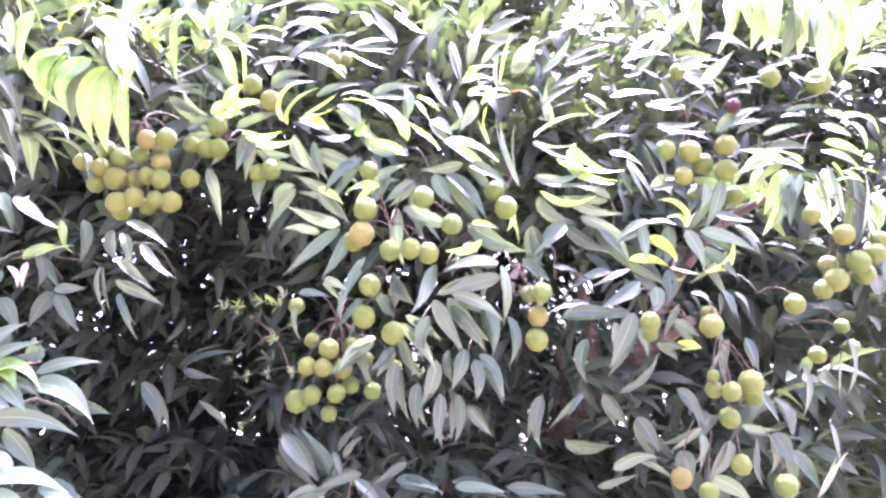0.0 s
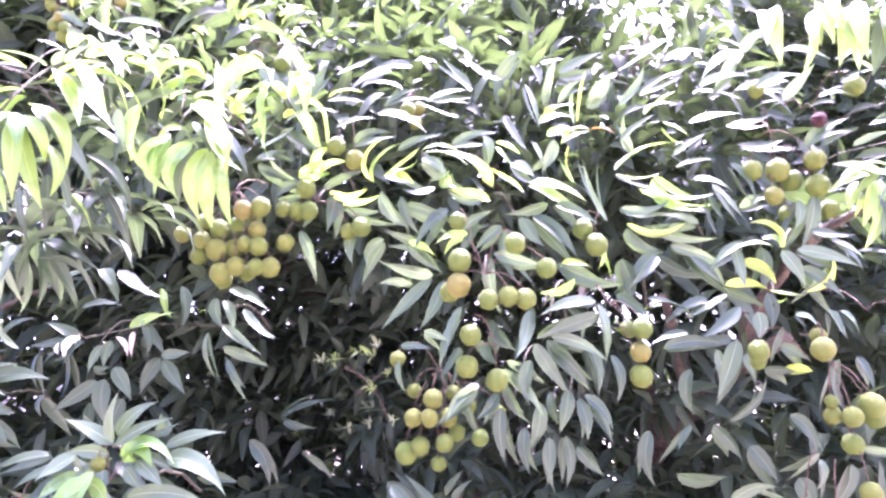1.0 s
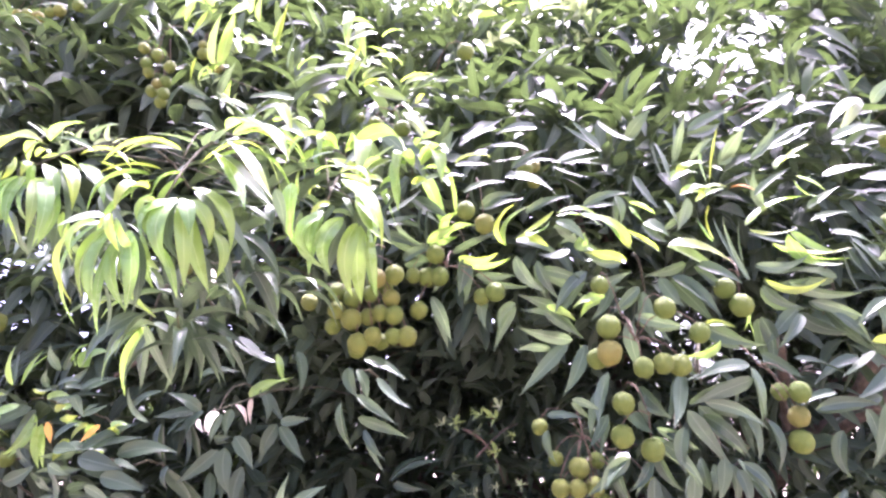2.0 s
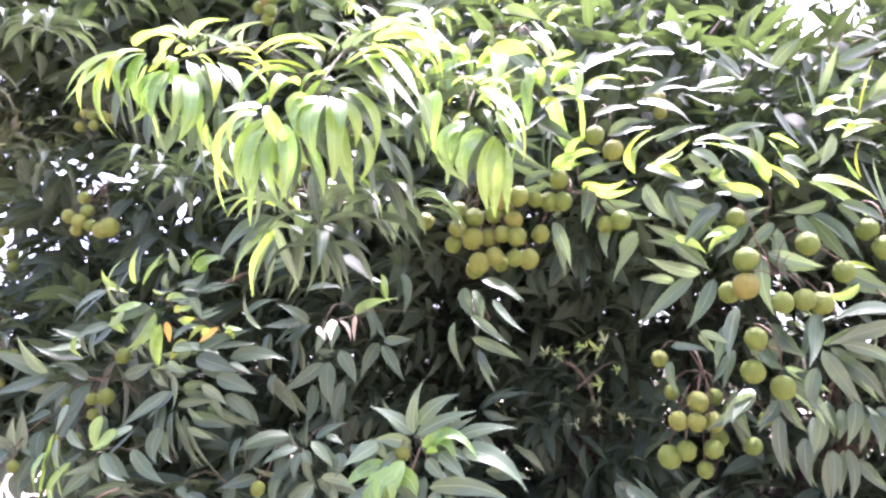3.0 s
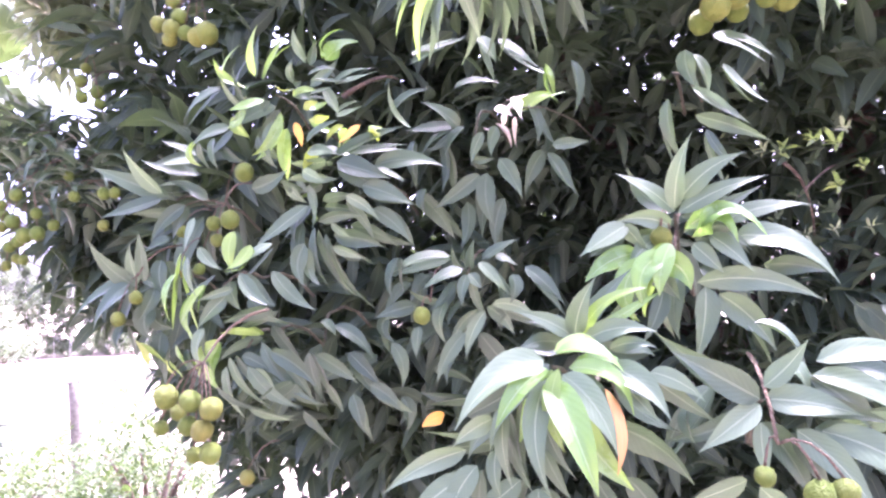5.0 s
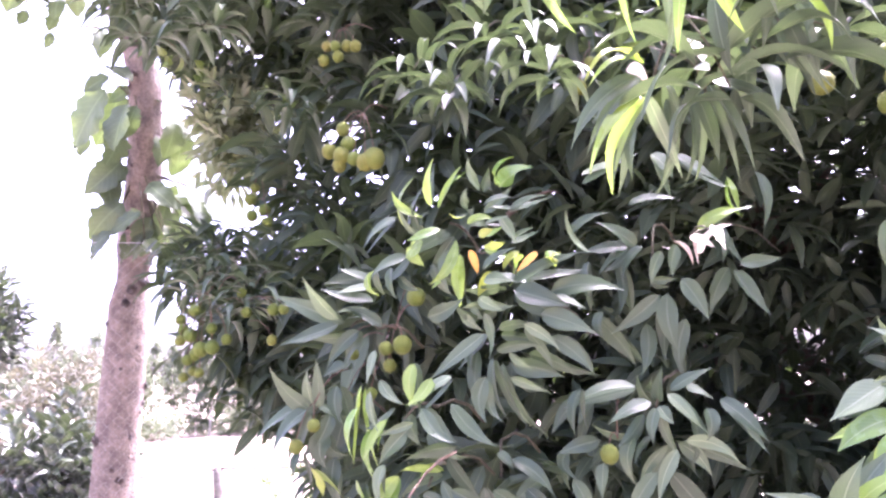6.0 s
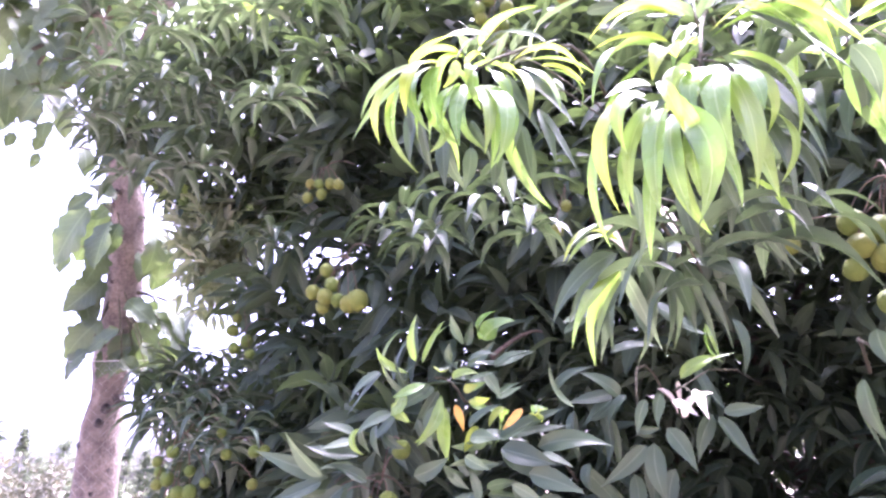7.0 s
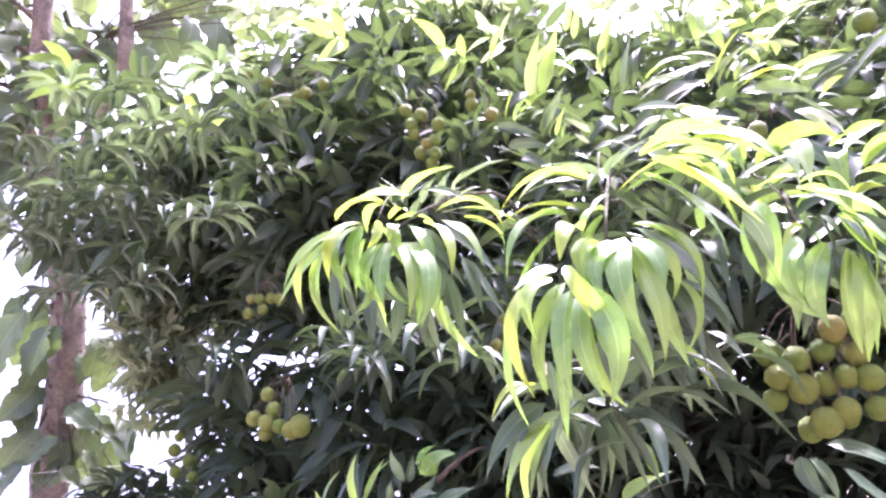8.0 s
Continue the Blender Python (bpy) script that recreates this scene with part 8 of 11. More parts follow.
arc_leaf(twig, "mature", (-1.001, 1.084, 1.690), (-0.980, 1.081, 1.707), (-0.952, 1.087, 1.716), 0.021)
arc_leaf(twig, "mature", (-0.958, 1.126, 1.577), (-0.921, 1.133, 1.567), (-0.894, 1.142, 1.543), 0.027)
arc_leaf(twig, "mature", (-1.009, 1.099, 1.633), (-0.994, 1.099, 1.609), (-1.003, 1.096, 1.572), 0.025)
arc_leaf(twig, "mature", (-0.925, 1.126, 1.597), (-0.896, 1.131, 1.580), (-0.877, 1.138, 1.549), 0.028)
twig = shoot_end((-0.810, 1.341, 1.773), (-0.805, 1.244, 1.697))
arc_leaf(twig, "mature", (-0.824, 1.233, 1.724), (-0.842, 1.214, 1.746), (-0.872, 1.196, 1.759), 0.029)
arc_leaf(twig, "mature", (-0.832, 1.228, 1.726), (-0.861, 1.209, 1.722), (-0.895, 1.192, 1.717), 0.027)
arc_leaf(twig, "mature", (-0.834, 1.223, 1.721), (-0.858, 1.207, 1.705), (-0.875, 1.199, 1.680), 0.024)
arc_leaf(twig, "mature", (-0.815, 1.229, 1.723), (-0.835, 1.215, 1.704), (-0.843, 1.211, 1.674), 0.021)
arc_leaf(twig, "pale", (-0.791, 1.248, 1.716), (-0.804, 1.237, 1.692), (-0.808, 1.235, 1.665), 0.021)
arc_leaf(twig, "mature", (-0.769, 1.243, 1.721), (-0.779, 1.233, 1.702), (-0.777, 1.233, 1.673), 0.025)
arc_leaf(twig, "straw", (-0.775, 1.263, 1.731), (-0.760, 1.262, 1.715), (-0.752, 1.264, 1.692), 0.020)
arc_leaf(twig, "straw", (-0.745, 1.273, 1.740), (-0.748, 1.266, 1.714), (-0.744, 1.266, 1.691), 0.015)
arc_leaf(twig, "straw", (-0.789, 1.254, 1.721), (-0.782, 1.249, 1.718), (-0.771, 1.250, 1.711), 0.019)
arc_leaf(twig, "young", (-0.739, 1.249, 1.741), (-0.712, 1.248, 1.759), (-0.685, 1.254, 1.766), 0.022)
arc_leaf(twig, "mature", (-0.800, 1.250, 1.653), (-0.825, 1.235, 1.628), (-0.866, 1.218, 1.601), 0.032)
arc_leaf(twig, "mature", (-0.789, 1.256, 1.655), (-0.796, 1.249, 1.627), (-0.781, 1.257, 1.570), 0.039)
arc_leaf(twig, "mature", (-0.768, 1.249, 1.674), (-0.749, 1.251, 1.646), (-0.737, 1.256, 1.612), 0.033)
arc_leaf(twig, "mature", (-0.708, 1.303, 1.690), (-0.731, 1.290, 1.657), (-0.738, 1.287, 1.623), 0.034)
arc_leaf(twig, "mature", (-0.701, 1.298, 1.686), (-0.687, 1.299, 1.654), (-0.659, 1.310, 1.617), 0.034)
arc_leaf(twig, "mature", (-0.808, 1.249, 1.676), (-0.792, 1.247, 1.673), (-0.774, 1.249, 1.675), 0.015)
arc_leaf(twig, "mature", (-0.891, 1.231, 1.628), (-0.868, 1.234, 1.608), (-0.840, 1.247, 1.555), 0.039)
arc_leaf(twig, "mature", (-0.876, 1.217, 1.633), (-0.885, 1.207, 1.615), (-0.873, 1.210, 1.593), 0.026)
arc_leaf(twig, "mature", (-0.759, 1.235, 1.851), (-0.732, 1.240, 1.825), (-0.696, 1.253, 1.800), 0.040)
arc_leaf(twig, "pale", (-0.791, 1.233, 1.857), (-0.774, 1.233, 1.839), (-0.764, 1.236, 1.816), 0.034)
arc_leaf(twig, "pale", (-0.888, 1.207, 1.837), (-0.852, 1.211, 1.846), (-0.819, 1.218, 1.855), 0.026)
arc_leaf(twig, "pale", (-0.888, 1.205, 1.820), (-0.860, 1.205, 1.834), (-0.835, 1.210, 1.839), 0.023)
arc_leaf(twig, "mature", (-0.691, 1.273, 1.691), (-0.666, 1.274, 1.692), (-0.636, 1.281, 1.694), 0.024)
arc_leaf(twig, "young", (-0.696, 1.278, 1.819), (-0.690, 1.275, 1.791), (-0.684, 1.276, 1.767), 0.021)
arc_leaf(twig, "mature", (-0.831, 1.241, 1.788), (-0.797, 1.244, 1.800), (-0.759, 1.256, 1.788), 0.025)
arc_leaf(twig, "mature", (-0.853, 1.237, 1.706), (-0.841, 1.239, 1.655), (-0.858, 1.233, 1.623), 0.029)
arc_leaf(twig, "mature", (-0.770, 1.287, 1.619), (-0.787, 1.276, 1.587), (-0.784, 1.279, 1.538), 0.031)
arc_leaf(twig, "mature", (-0.825, 1.268, 1.615), (-0.820, 1.267, 1.573), (-0.837, 1.260, 1.541), 0.031)
arc_leaf(twig, "mature", (-0.723, 1.261, 1.759), (-0.703, 1.264, 1.724), (-0.713, 1.260, 1.692), 0.027)
arc_leaf(twig, "mature", (-0.657, 1.281, 1.820), (-0.645, 1.282, 1.777), (-0.656, 1.279, 1.737), 0.029)
arc_leaf(twig, "mature", (-0.889, 1.215, 1.707), (-0.898, 1.208, 1.674), (-0.885, 1.213, 1.640), 0.027)
twig = shoot_end((-0.800, 1.277, 1.539), (-0.806, 1.172, 1.502))
arc_leaf(twig, "pale", (-0.831, 1.180, 1.528), (-0.872, 1.155, 1.532), (-0.916, 1.138, 1.499), 0.030)
arc_leaf(twig, "mature", (-0.811, 1.167, 1.509), (-0.838, 1.148, 1.503), (-0.862, 1.138, 1.482), 0.026)
arc_leaf(twig, "mature", (-0.810, 1.190, 1.503), (-0.825, 1.173, 1.520), (-0.825, 1.166, 1.544), 0.027)
arc_leaf(twig, "mature", (-0.805, 1.187, 1.507), (-0.801, 1.177, 1.534), (-0.793, 1.173, 1.553), 0.022)
arc_leaf(twig, "pale", (-0.803, 1.176, 1.503), (-0.796, 1.172, 1.492), (-0.785, 1.173, 1.480), 0.022)
arc_leaf(twig, "pale", (-0.792, 1.183, 1.518), (-0.774, 1.183, 1.499), (-0.752, 1.191, 1.471), 0.027)
arc_leaf(twig, "mature", (-0.790, 1.195, 1.522), (-0.765, 1.194, 1.539), (-0.735, 1.200, 1.549), 0.024)
arc_leaf(twig, "pale", (-0.771, 1.195, 1.528), (-0.750, 1.196, 1.520), (-0.738, 1.197, 1.510), 0.019)
arc_leaf(twig, "mature", (-0.805, 1.167, 1.501), (-0.814, 1.158, 1.480), (-0.810, 1.158, 1.456), 0.020)
arc_leaf(twig, "pale", (-0.799, 1.197, 1.452), (-0.824, 1.180, 1.435), (-0.836, 1.177, 1.398), 0.022)
arc_leaf(twig, "pale", (-0.785, 1.178, 1.449), (-0.804, 1.165, 1.422), (-0.811, 1.163, 1.384), 0.023)
arc_leaf(twig, "pale", (-0.835, 1.163, 1.466), (-0.849, 1.152, 1.446), (-0.836, 1.157, 1.406), 0.026)
arc_leaf(twig, "mature", (-0.819, 1.192, 1.464), (-0.834, 1.179, 1.450), (-0.840, 1.175, 1.427), 0.013)
arc_leaf(twig, "pale", (-0.786, 1.201, 1.455), (-0.763, 1.203, 1.443), (-0.750, 1.207, 1.413), 0.027)
arc_leaf(twig, "pale", (-0.775, 1.185, 1.459), (-0.738, 1.190, 1.461), (-0.715, 1.198, 1.432), 0.023)
arc_leaf(twig, "mature", (-0.746, 1.190, 1.499), (-0.739, 1.186, 1.486), (-0.749, 1.181, 1.460), 0.031)
arc_leaf(twig, "mature", (-0.731, 1.207, 1.509), (-0.703, 1.212, 1.487), (-0.678, 1.222, 1.452), 0.034)
arc_leaf(twig, "pale", (-0.846, 1.177, 1.466), (-0.870, 1.158, 1.471), (-0.887, 1.146, 1.485), 0.019)
arc_leaf(twig, "mature", (-0.880, 1.158, 1.461), (-0.908, 1.140, 1.456), (-0.929, 1.128, 1.446), 0.027)
arc_leaf(twig, "pale", (-0.879, 1.172, 1.431), (-0.881, 1.165, 1.409), (-0.882, 1.163, 1.387), 0.025)
arc_leaf(twig, "mature", (-0.799, 1.196, 1.420), (-0.776, 1.201, 1.387), (-0.734, 1.219, 1.334), 0.038)
arc_leaf(twig, "mature", (-0.864, 1.181, 1.371), (-0.833, 1.185, 1.369), (-0.806, 1.194, 1.345), 0.024)
arc_leaf(twig, "mature", (-0.820, 1.194, 1.340), (-0.811, 1.192, 1.311), (-0.790, 1.200, 1.279), 0.037)
arc_leaf(twig, "orange", (-0.849, 1.178, 1.307), (-0.861, 1.165, 1.303), (-0.876, 1.156, 1.294), 0.023)
arc_leaf(twig, "mature", (-0.750, 1.210, 1.367), (-0.721, 1.213, 1.365), (-0.702, 1.219, 1.341), 0.031)
arc_leaf(twig, "mature", (-0.812, 1.194, 1.326), (-0.849, 1.171, 1.329), (-0.871, 1.159, 1.322), 0.028)
arc_leaf(twig, "mature", (-0.822, 1.171, 1.494), (-0.836, 1.160, 1.466), (-0.857, 1.149, 1.453), 0.023)
arc_leaf(twig, "mature", (-0.768, 1.203, 1.491), (-0.756, 1.203, 1.461), (-0.773, 1.197, 1.425), 0.027)
arc_leaf(twig, "mature", (-0.892, 1.130, 1.528), (-0.906, 1.119, 1.500), (-0.900, 1.121, 1.471), 0.025)
arc_leaf(twig, "mature", (-0.811, 1.166, 1.422), (-0.840, 1.151, 1.389), (-0.849, 1.148, 1.354), 0.027)
twig = shoot_end((-1.047, 1.237, 1.452), (-1.014, 1.147, 1.413))
arc_leaf(twig, "mature", (-1.041, 1.149, 1.399), (-1.035, 1.148, 1.360), (-1.017, 1.155, 1.323), 0.028)
arc_leaf(twig, "mature", (-1.024, 1.139, 1.397), (-0.992, 1.144, 1.379), (-0.967, 1.153, 1.354), 0.029)
arc_leaf(twig, "mature", (-0.983, 1.160, 1.397), (-0.959, 1.164, 1.373), (-0.939, 1.170, 1.348), 0.027)
arc_leaf(twig, "mature", (-0.994, 1.139, 1.437), (-0.964, 1.143, 1.427), (-0.942, 1.153, 1.388), 0.027)
arc_leaf(twig, "mature", (-1.022, 1.167, 1.351), (-1.006, 1.166, 1.334), (-0.998, 1.168, 1.309), 0.023)
arc_leaf(twig, "mature", (-0.980, 1.164, 1.337), (-0.972, 1.161, 1.314), (-0.965, 1.163, 1.282), 0.027)
arc_leaf(twig, "mature", (-0.957, 1.171, 1.350), (-0.926, 1.177, 1.333), (-0.912, 1.181, 1.309), 0.027)
arc_leaf(twig, "mature", (-1.021, 1.154, 1.444), (-1.007, 1.152, 1.435), (-0.998, 1.153, 1.421), 0.020)
arc_leaf(twig, "mature", (-1.063, 1.139, 1.344), (-1.034, 1.144, 1.328), (-1.008, 1.150, 1.324), 0.017)
arc_leaf(twig, "mature", (-1.077, 1.113, 1.442), (-1.061, 1.113, 1.418), (-1.033, 1.124, 1.384), 0.027)
arc_leaf(twig, "mature", (-1.057, 1.160, 1.313), (-1.039, 1.160, 1.297), (-1.023, 1.164, 1.279), 0.025)
arc_leaf(twig, "mature", (-0.926, 1.175, 1.447), (-0.942, 1.162, 1.432), (-0.912, 1.173, 1.407), 0.023)
arc_leaf(twig, "mature", (-0.924, 1.179, 1.408), (-0.903, 1.183, 1.377), (-0.912, 1.179, 1.340), 0.027)
arc_leaf(twig, "mature", (-0.923, 1.213, 1.326), (-0.908, 1.213, 1.304), (-0.917, 1.208, 1.274), 0.028)

# ---- dense hanging shoots round the middle fruit ----
twig = shoot_end((0.034, 1.142, 1.724), (0.008, 1.064, 1.693))
arc_leaf(twig, "mature", (-0.005, 1.083, 1.650), (0.035, 1.060, 1.669), (0.082, 1.076, 1.675), 0.028, False)
arc_leaf(twig, "mature", (0.083, 1.080, 1.693), (0.054, 1.060, 1.699), (0.014, 1.082, 1.687), 0.023, False)
arc_leaf(twig, "mature", (0.023, 1.087, 1.641), (0.057, 1.073, 1.635), (0.094, 1.103, 1.614), 0.023, False)
arc_leaf(twig, "mature", (0.012, 1.088, 1.633), (0.043, 1.056, 1.606), (0.062, 1.078, 1.569), 0.026, False)
arc_leaf(twig, "mature", (-0.006, 1.086, 1.633), (0.016, 1.084, 1.598), (0.028, 1.089, 1.564), 0.023, False)
arc_leaf(twig, "mature", (-0.012, 1.074, 1.690), (-0.016, 1.067, 1.660), (-0.041, 1.034, 1.618), 0.026, False)
arc_leaf(twig, "mature", (-0.072, 1.071, 1.680), (-0.060, 1.051, 1.654), (-0.038, 1.041, 1.630), 0.024, False)
arc_leaf(twig, "pale", (0.089, 1.081, 1.693), (0.094, 1.065, 1.656), (0.092, 1.078, 1.612), 0.024, False)
twig = shoot_end((-0.006, 1.167, 1.642), (-0.030, 1.089, 1.612))
arc_leaf(twig, "pale", (-0.051, 1.100, 1.602), (-0.024, 1.067, 1.576), (-0.007, 1.071, 1.537), 0.023, False)
arc_leaf(twig, "mature", (-0.044, 1.097, 1.618), (-0.021, 1.070, 1.601), (-0.002, 1.112, 1.583), 0.018, False)
arc_leaf(twig, "mature", (-0.086, 1.087, 1.648), (-0.080, 1.074, 1.629), (-0.067, 1.046, 1.615), 0.023, False)
arc_leaf(twig, "mature", (-0.113, 1.073, 1.705), (-0.129, 1.062, 1.675), (-0.140, 1.036, 1.627), 0.026, False)
arc_leaf(twig, "mature", (-0.100, 1.098, 1.591), (-0.121, 1.078, 1.574), (-0.141, 1.053, 1.546), 0.026, False)
arc_leaf(twig, "mature", (-0.072, 1.104, 1.574), (-0.081, 1.067, 1.556), (-0.100, 1.110, 1.543), 0.021, False)
twig = shoot_end((0.055, 1.211, 1.600), (0.038, 1.135, 1.566))
arc_leaf(twig, "mature", (-0.010, 1.145, 1.550), (-0.017, 1.117, 1.515), (-0.032, 1.112, 1.482), 0.023, False)
arc_leaf(twig, "mature", (0.050, 1.148, 1.560), (0.058, 1.143, 1.536), (0.048, 1.162, 1.496), 0.024, False)
arc_leaf(twig, "pale", (0.062, 1.147, 1.566), (0.082, 1.125, 1.530), (0.096, 1.173, 1.494), 0.018, False)
arc_leaf(twig, "mature", (0.026, 1.146, 1.561), (0.025, 1.126, 1.537), (0.015, 1.142, 1.514), 0.018, False)
arc_leaf(twig, "mature", (0.009, 1.142, 1.573), (0.005, 1.113, 1.543), (0.019, 1.160, 1.520), 0.020, False)
twig = shoot_end((0.357, 1.259, 1.679), (0.301, 1.178, 1.651))
arc_leaf(twig, "mature", (0.253, 1.160, 1.766), (0.278, 1.149, 1.734), (0.311, 1.186, 1.702), 0.022, False)
arc_leaf(twig, "pale", (0.321, 1.163, 1.776), (0.322, 1.156, 1.746), (0.319, 1.138, 1.705), 0.025, False)
arc_leaf(twig, "pale", (0.303, 1.177, 1.704), (0.261, 1.149, 1.682), (0.226, 1.130, 1.666), 0.018, False)
arc_leaf(twig, "mature", (0.317, 1.184, 1.676), (0.288, 1.150, 1.654), (0.259, 1.131, 1.638), 0.022, False)
arc_leaf(twig, "mature", (0.303, 1.192, 1.634), (0.246, 1.157, 1.629), (0.194, 1.169, 1.620), 0.022, False)
arc_leaf(twig, "mature", (0.308, 1.196, 1.622), (0.287, 1.161, 1.583), (0.271, 1.197, 1.543), 0.028, False)
arc_leaf(twig, "pale", (0.277, 1.194, 1.619), (0.278, 1.169, 1.590), (0.265, 1.169, 1.549), 0.021, False)
arc_leaf(twig, "mature", (0.235, 1.184, 1.648), (0.195, 1.166, 1.644), (0.169, 1.155, 1.632), 0.021, False)
twig = shoot_end((0.185, 1.211, 1.744), (0.148, 1.132, 1.717))
arc_leaf(twig, "mature", (0.194, 1.135, 1.766), (0.170, 1.107, 1.739), (0.140, 1.115, 1.715), 0.022, False)
arc_leaf(twig, "mature", (0.125, 1.141, 1.714), (0.152, 1.128, 1.692), (0.163, 1.096, 1.669), 0.023, False)
arc_leaf(twig, "mature", (0.173, 1.147, 1.704), (0.213, 1.141, 1.692), (0.231, 1.100, 1.661), 0.021, False)


# ---- drooping sprays: twig, spray's node, leaves, length ----
spray((-0.635, 0.950, 2.064), (-0.575, 0.920, 1.991), 9, 0.114, "mature")
spray((-0.645, 0.980, 2.080), (-0.532, 0.950, 1.973), 8, 0.114, "mature")
spray((-0.643, 0.980, 1.897), (-0.616, 0.950, 1.877), 8, 0.104, "mature")
spray((-0.649, 1.000, 1.904), (-0.571, 0.970, 1.871), 8, 0.104, "mature")
spray((-0.475, 1.030, 2.090), (-0.469, 1.000, 2.089), 7, 0.110, "young")
spray((-0.378, 1.080, 2.058), (-0.367, 1.050, 2.064), 7, 0.110, "young")
spray((-0.708, 0.900, 1.894), (-0.669, 0.870, 1.795), 8, 0.120, "mature")
spray((-0.717, 0.920, 1.901), (-0.638, 0.890, 1.825), 7, 0.115, "mature")
spray((-2.005, 1.343, 2.671), (-2.044, 1.275, 2.666), 12, 0.112, "mature")
spray((-1.887, 1.380, 2.640), (-1.908, 1.276, 2.639), 11, 0.115, "pale")
spray((-1.735, 1.362, 2.586), (-1.798, 1.279, 2.589), 11, 0.116, "mature")
spray((-1.860, 1.297, 2.966), (-1.956, 1.235, 2.950), 13, 0.119, "pale")
spray((-1.763, 1.340, 2.914), (-1.798, 1.255, 2.899), 13, 0.112, "mature")
spray((-1.641, 1.399, 2.781), (-1.710, 1.286, 2.771), 12, 0.115, "pale")
spray((-1.469, 1.415, 2.479), (-1.53, 1.279, 2.456), 15, 0.125, "pale")
spray((-1.503, 1.377, 2.698), (-1.546, 1.261, 2.696), 12, 0.119, "pale")
spray((-1.356, 1.394, 2.700), (-1.424, 1.300, 2.704), 13, 0.115, "mature")
spray((-2.090, 1.425, 2.621), (-2.161, 1.309, 2.625), 12, 0.112, "mature")
spray((-1.320, 1.399, 2.539), (-1.415, 1.316, 2.548), 13, 0.116, "mature")
spray((-2.067, 1.406, 2.905), (-2.110, 1.269, 2.884), 14, 0.121, "mature")
spray((-1.786, 1.399, 2.766), (-1.875, 1.285, 2.773), 12, 0.121, "pale")
spray((-1.486, 1.375, 2.867), (-1.507, 1.312, 2.870), 13, 0.123, "pale")
spray((-1.726, 1.429, 2.375), (-1.790, 1.322, 2.372), 11, 0.113, "mature")
spray((-1.971, 1.432, 2.411), (-2.011, 1.339, 2.420), 14, 0.120, "mature")
spray((-2.356, 1.570, 2.994), (-2.451, 1.540, 2.998), 10, 0.116, "mature")
spray((-2.197, 1.530, 2.857), (-2.284, 1.500, 2.858), 9, 0.116, "mature")
spray((-2.331, 1.610, 2.827), (-2.424, 1.580, 2.830), 9, 0.116, "mature")
spray((-2.096, 1.520, 2.878), (-2.179, 1.490, 2.879), 10, 0.116, "mature")
spray((-2.173, 1.590, 2.801), (-2.260, 1.560, 2.802), 9, 0.116, "mature")
spray((-1.976, 1.510, 2.756), (-2.055, 1.480, 2.755), 11, 0.116, "mature")
spray((-1.836, 1.490, 2.630), (-1.909, 1.460, 2.628), 11, 0.116, "mature")
spray((-1.848, 1.500, 2.483), (-1.918, 1.470, 2.480), 9, 0.116, "mature")
spray((-1.705, 1.450, 2.604), (-1.772, 1.420, 2.601), 9, 0.116, "mature")
spray((-1.829, 1.540, 2.829), (-1.906, 1.510, 2.828), 10, 0.116, "mature")
spray((-1.882, 1.480, 2.877), (-1.958, 1.450, 2.876), 9, 0.116, "mature")
spray((-1.524, 1.470, 2.592), (-1.589, 1.440, 2.588), 10, 0.116, "mature")
spray((-1.163, 1.280, 2.120), (-1.184, 1.250, 2.087), 11, 0.101, "mature")
spray((-1.006, 1.230, 2.120), (-1.028, 1.200, 2.088), 11, 0.101, "mature")
spray((-0.933, 1.180, 2.063), (-0.954, 1.150, 2.033), 9, 0.100, "mature")
spray((-0.885, 1.150, 1.994), (-0.905, 1.120, 1.967), 9, 0.100, "mature")
spray((-1.076, 1.230, 2.041), (-1.096, 1.200, 2.011), 11, 0.101, "mature")
spray((-1.560, 1.430, 2.205), (-1.584, 1.400, 2.167), 11, 0.101, "mature")
spray((-2.472, 1.660, 3.465), (-2.561, 1.630, 3.451), 9, 0.116, "mature")
spray((-2.362, 1.660, 3.471), (-2.450, 1.630, 3.456), 9, 0.116, "mature")
spray((-2.176, 1.620, 3.317), (-2.257, 1.590, 3.302), 10, 0.116, "mature")
spray((-2.027, 1.600, 3.197), (-2.102, 1.570, 3.181), 9, 0.116, "mature")
spray((-1.905, 1.570, 3.173), (-1.978, 1.540, 3.157), 12, 0.116, "mature")
spray((-2.315, 1.660, 3.254), (-2.398, 1.630, 3.239), 9, 0.116, "mature")
spray((-2.219, 1.720, 3.205), (-2.302, 1.690, 3.191), 12, 0.116, "mature")
spray((-1.940, 1.590, 3.027), (-2.012, 1.560, 3.011), 12, 0.116, "mature")
spray((-1.910, 1.680, 3.089), (-1.986, 1.650, 3.074), 10, 0.116, "mature")
spray((-2.440, 1.710, 3.161), (-2.525, 1.680, 3.148), 9, 0.116, "mature")
spray((-2.307, 1.740, 3.084), (-2.390, 1.710, 3.070), 11, 0.116, "mature")
spray((-1.980, 1.590, 2.917), (-2.049, 1.560, 2.902), 12, 0.116, "mature")
spray((-1.902, 1.650, 2.920), (-1.974, 1.620, 2.906), 12, 0.116, "mature")
spray((-1.703, 1.540, 2.852), (-1.767, 1.510, 2.836), 12, 0.116, "mature")
spray((-1.887, 1.590, 2.768), (-1.953, 1.560, 2.753), 11, 0.116, "mature")
spray((-2.134, 1.660, 2.838), (-2.207, 1.630, 2.824), 11, 0.116, "mature")
spray((-2.420, 1.780, 3.003), (-2.505, 1.750, 2.989), 9, 0.116, "mature")
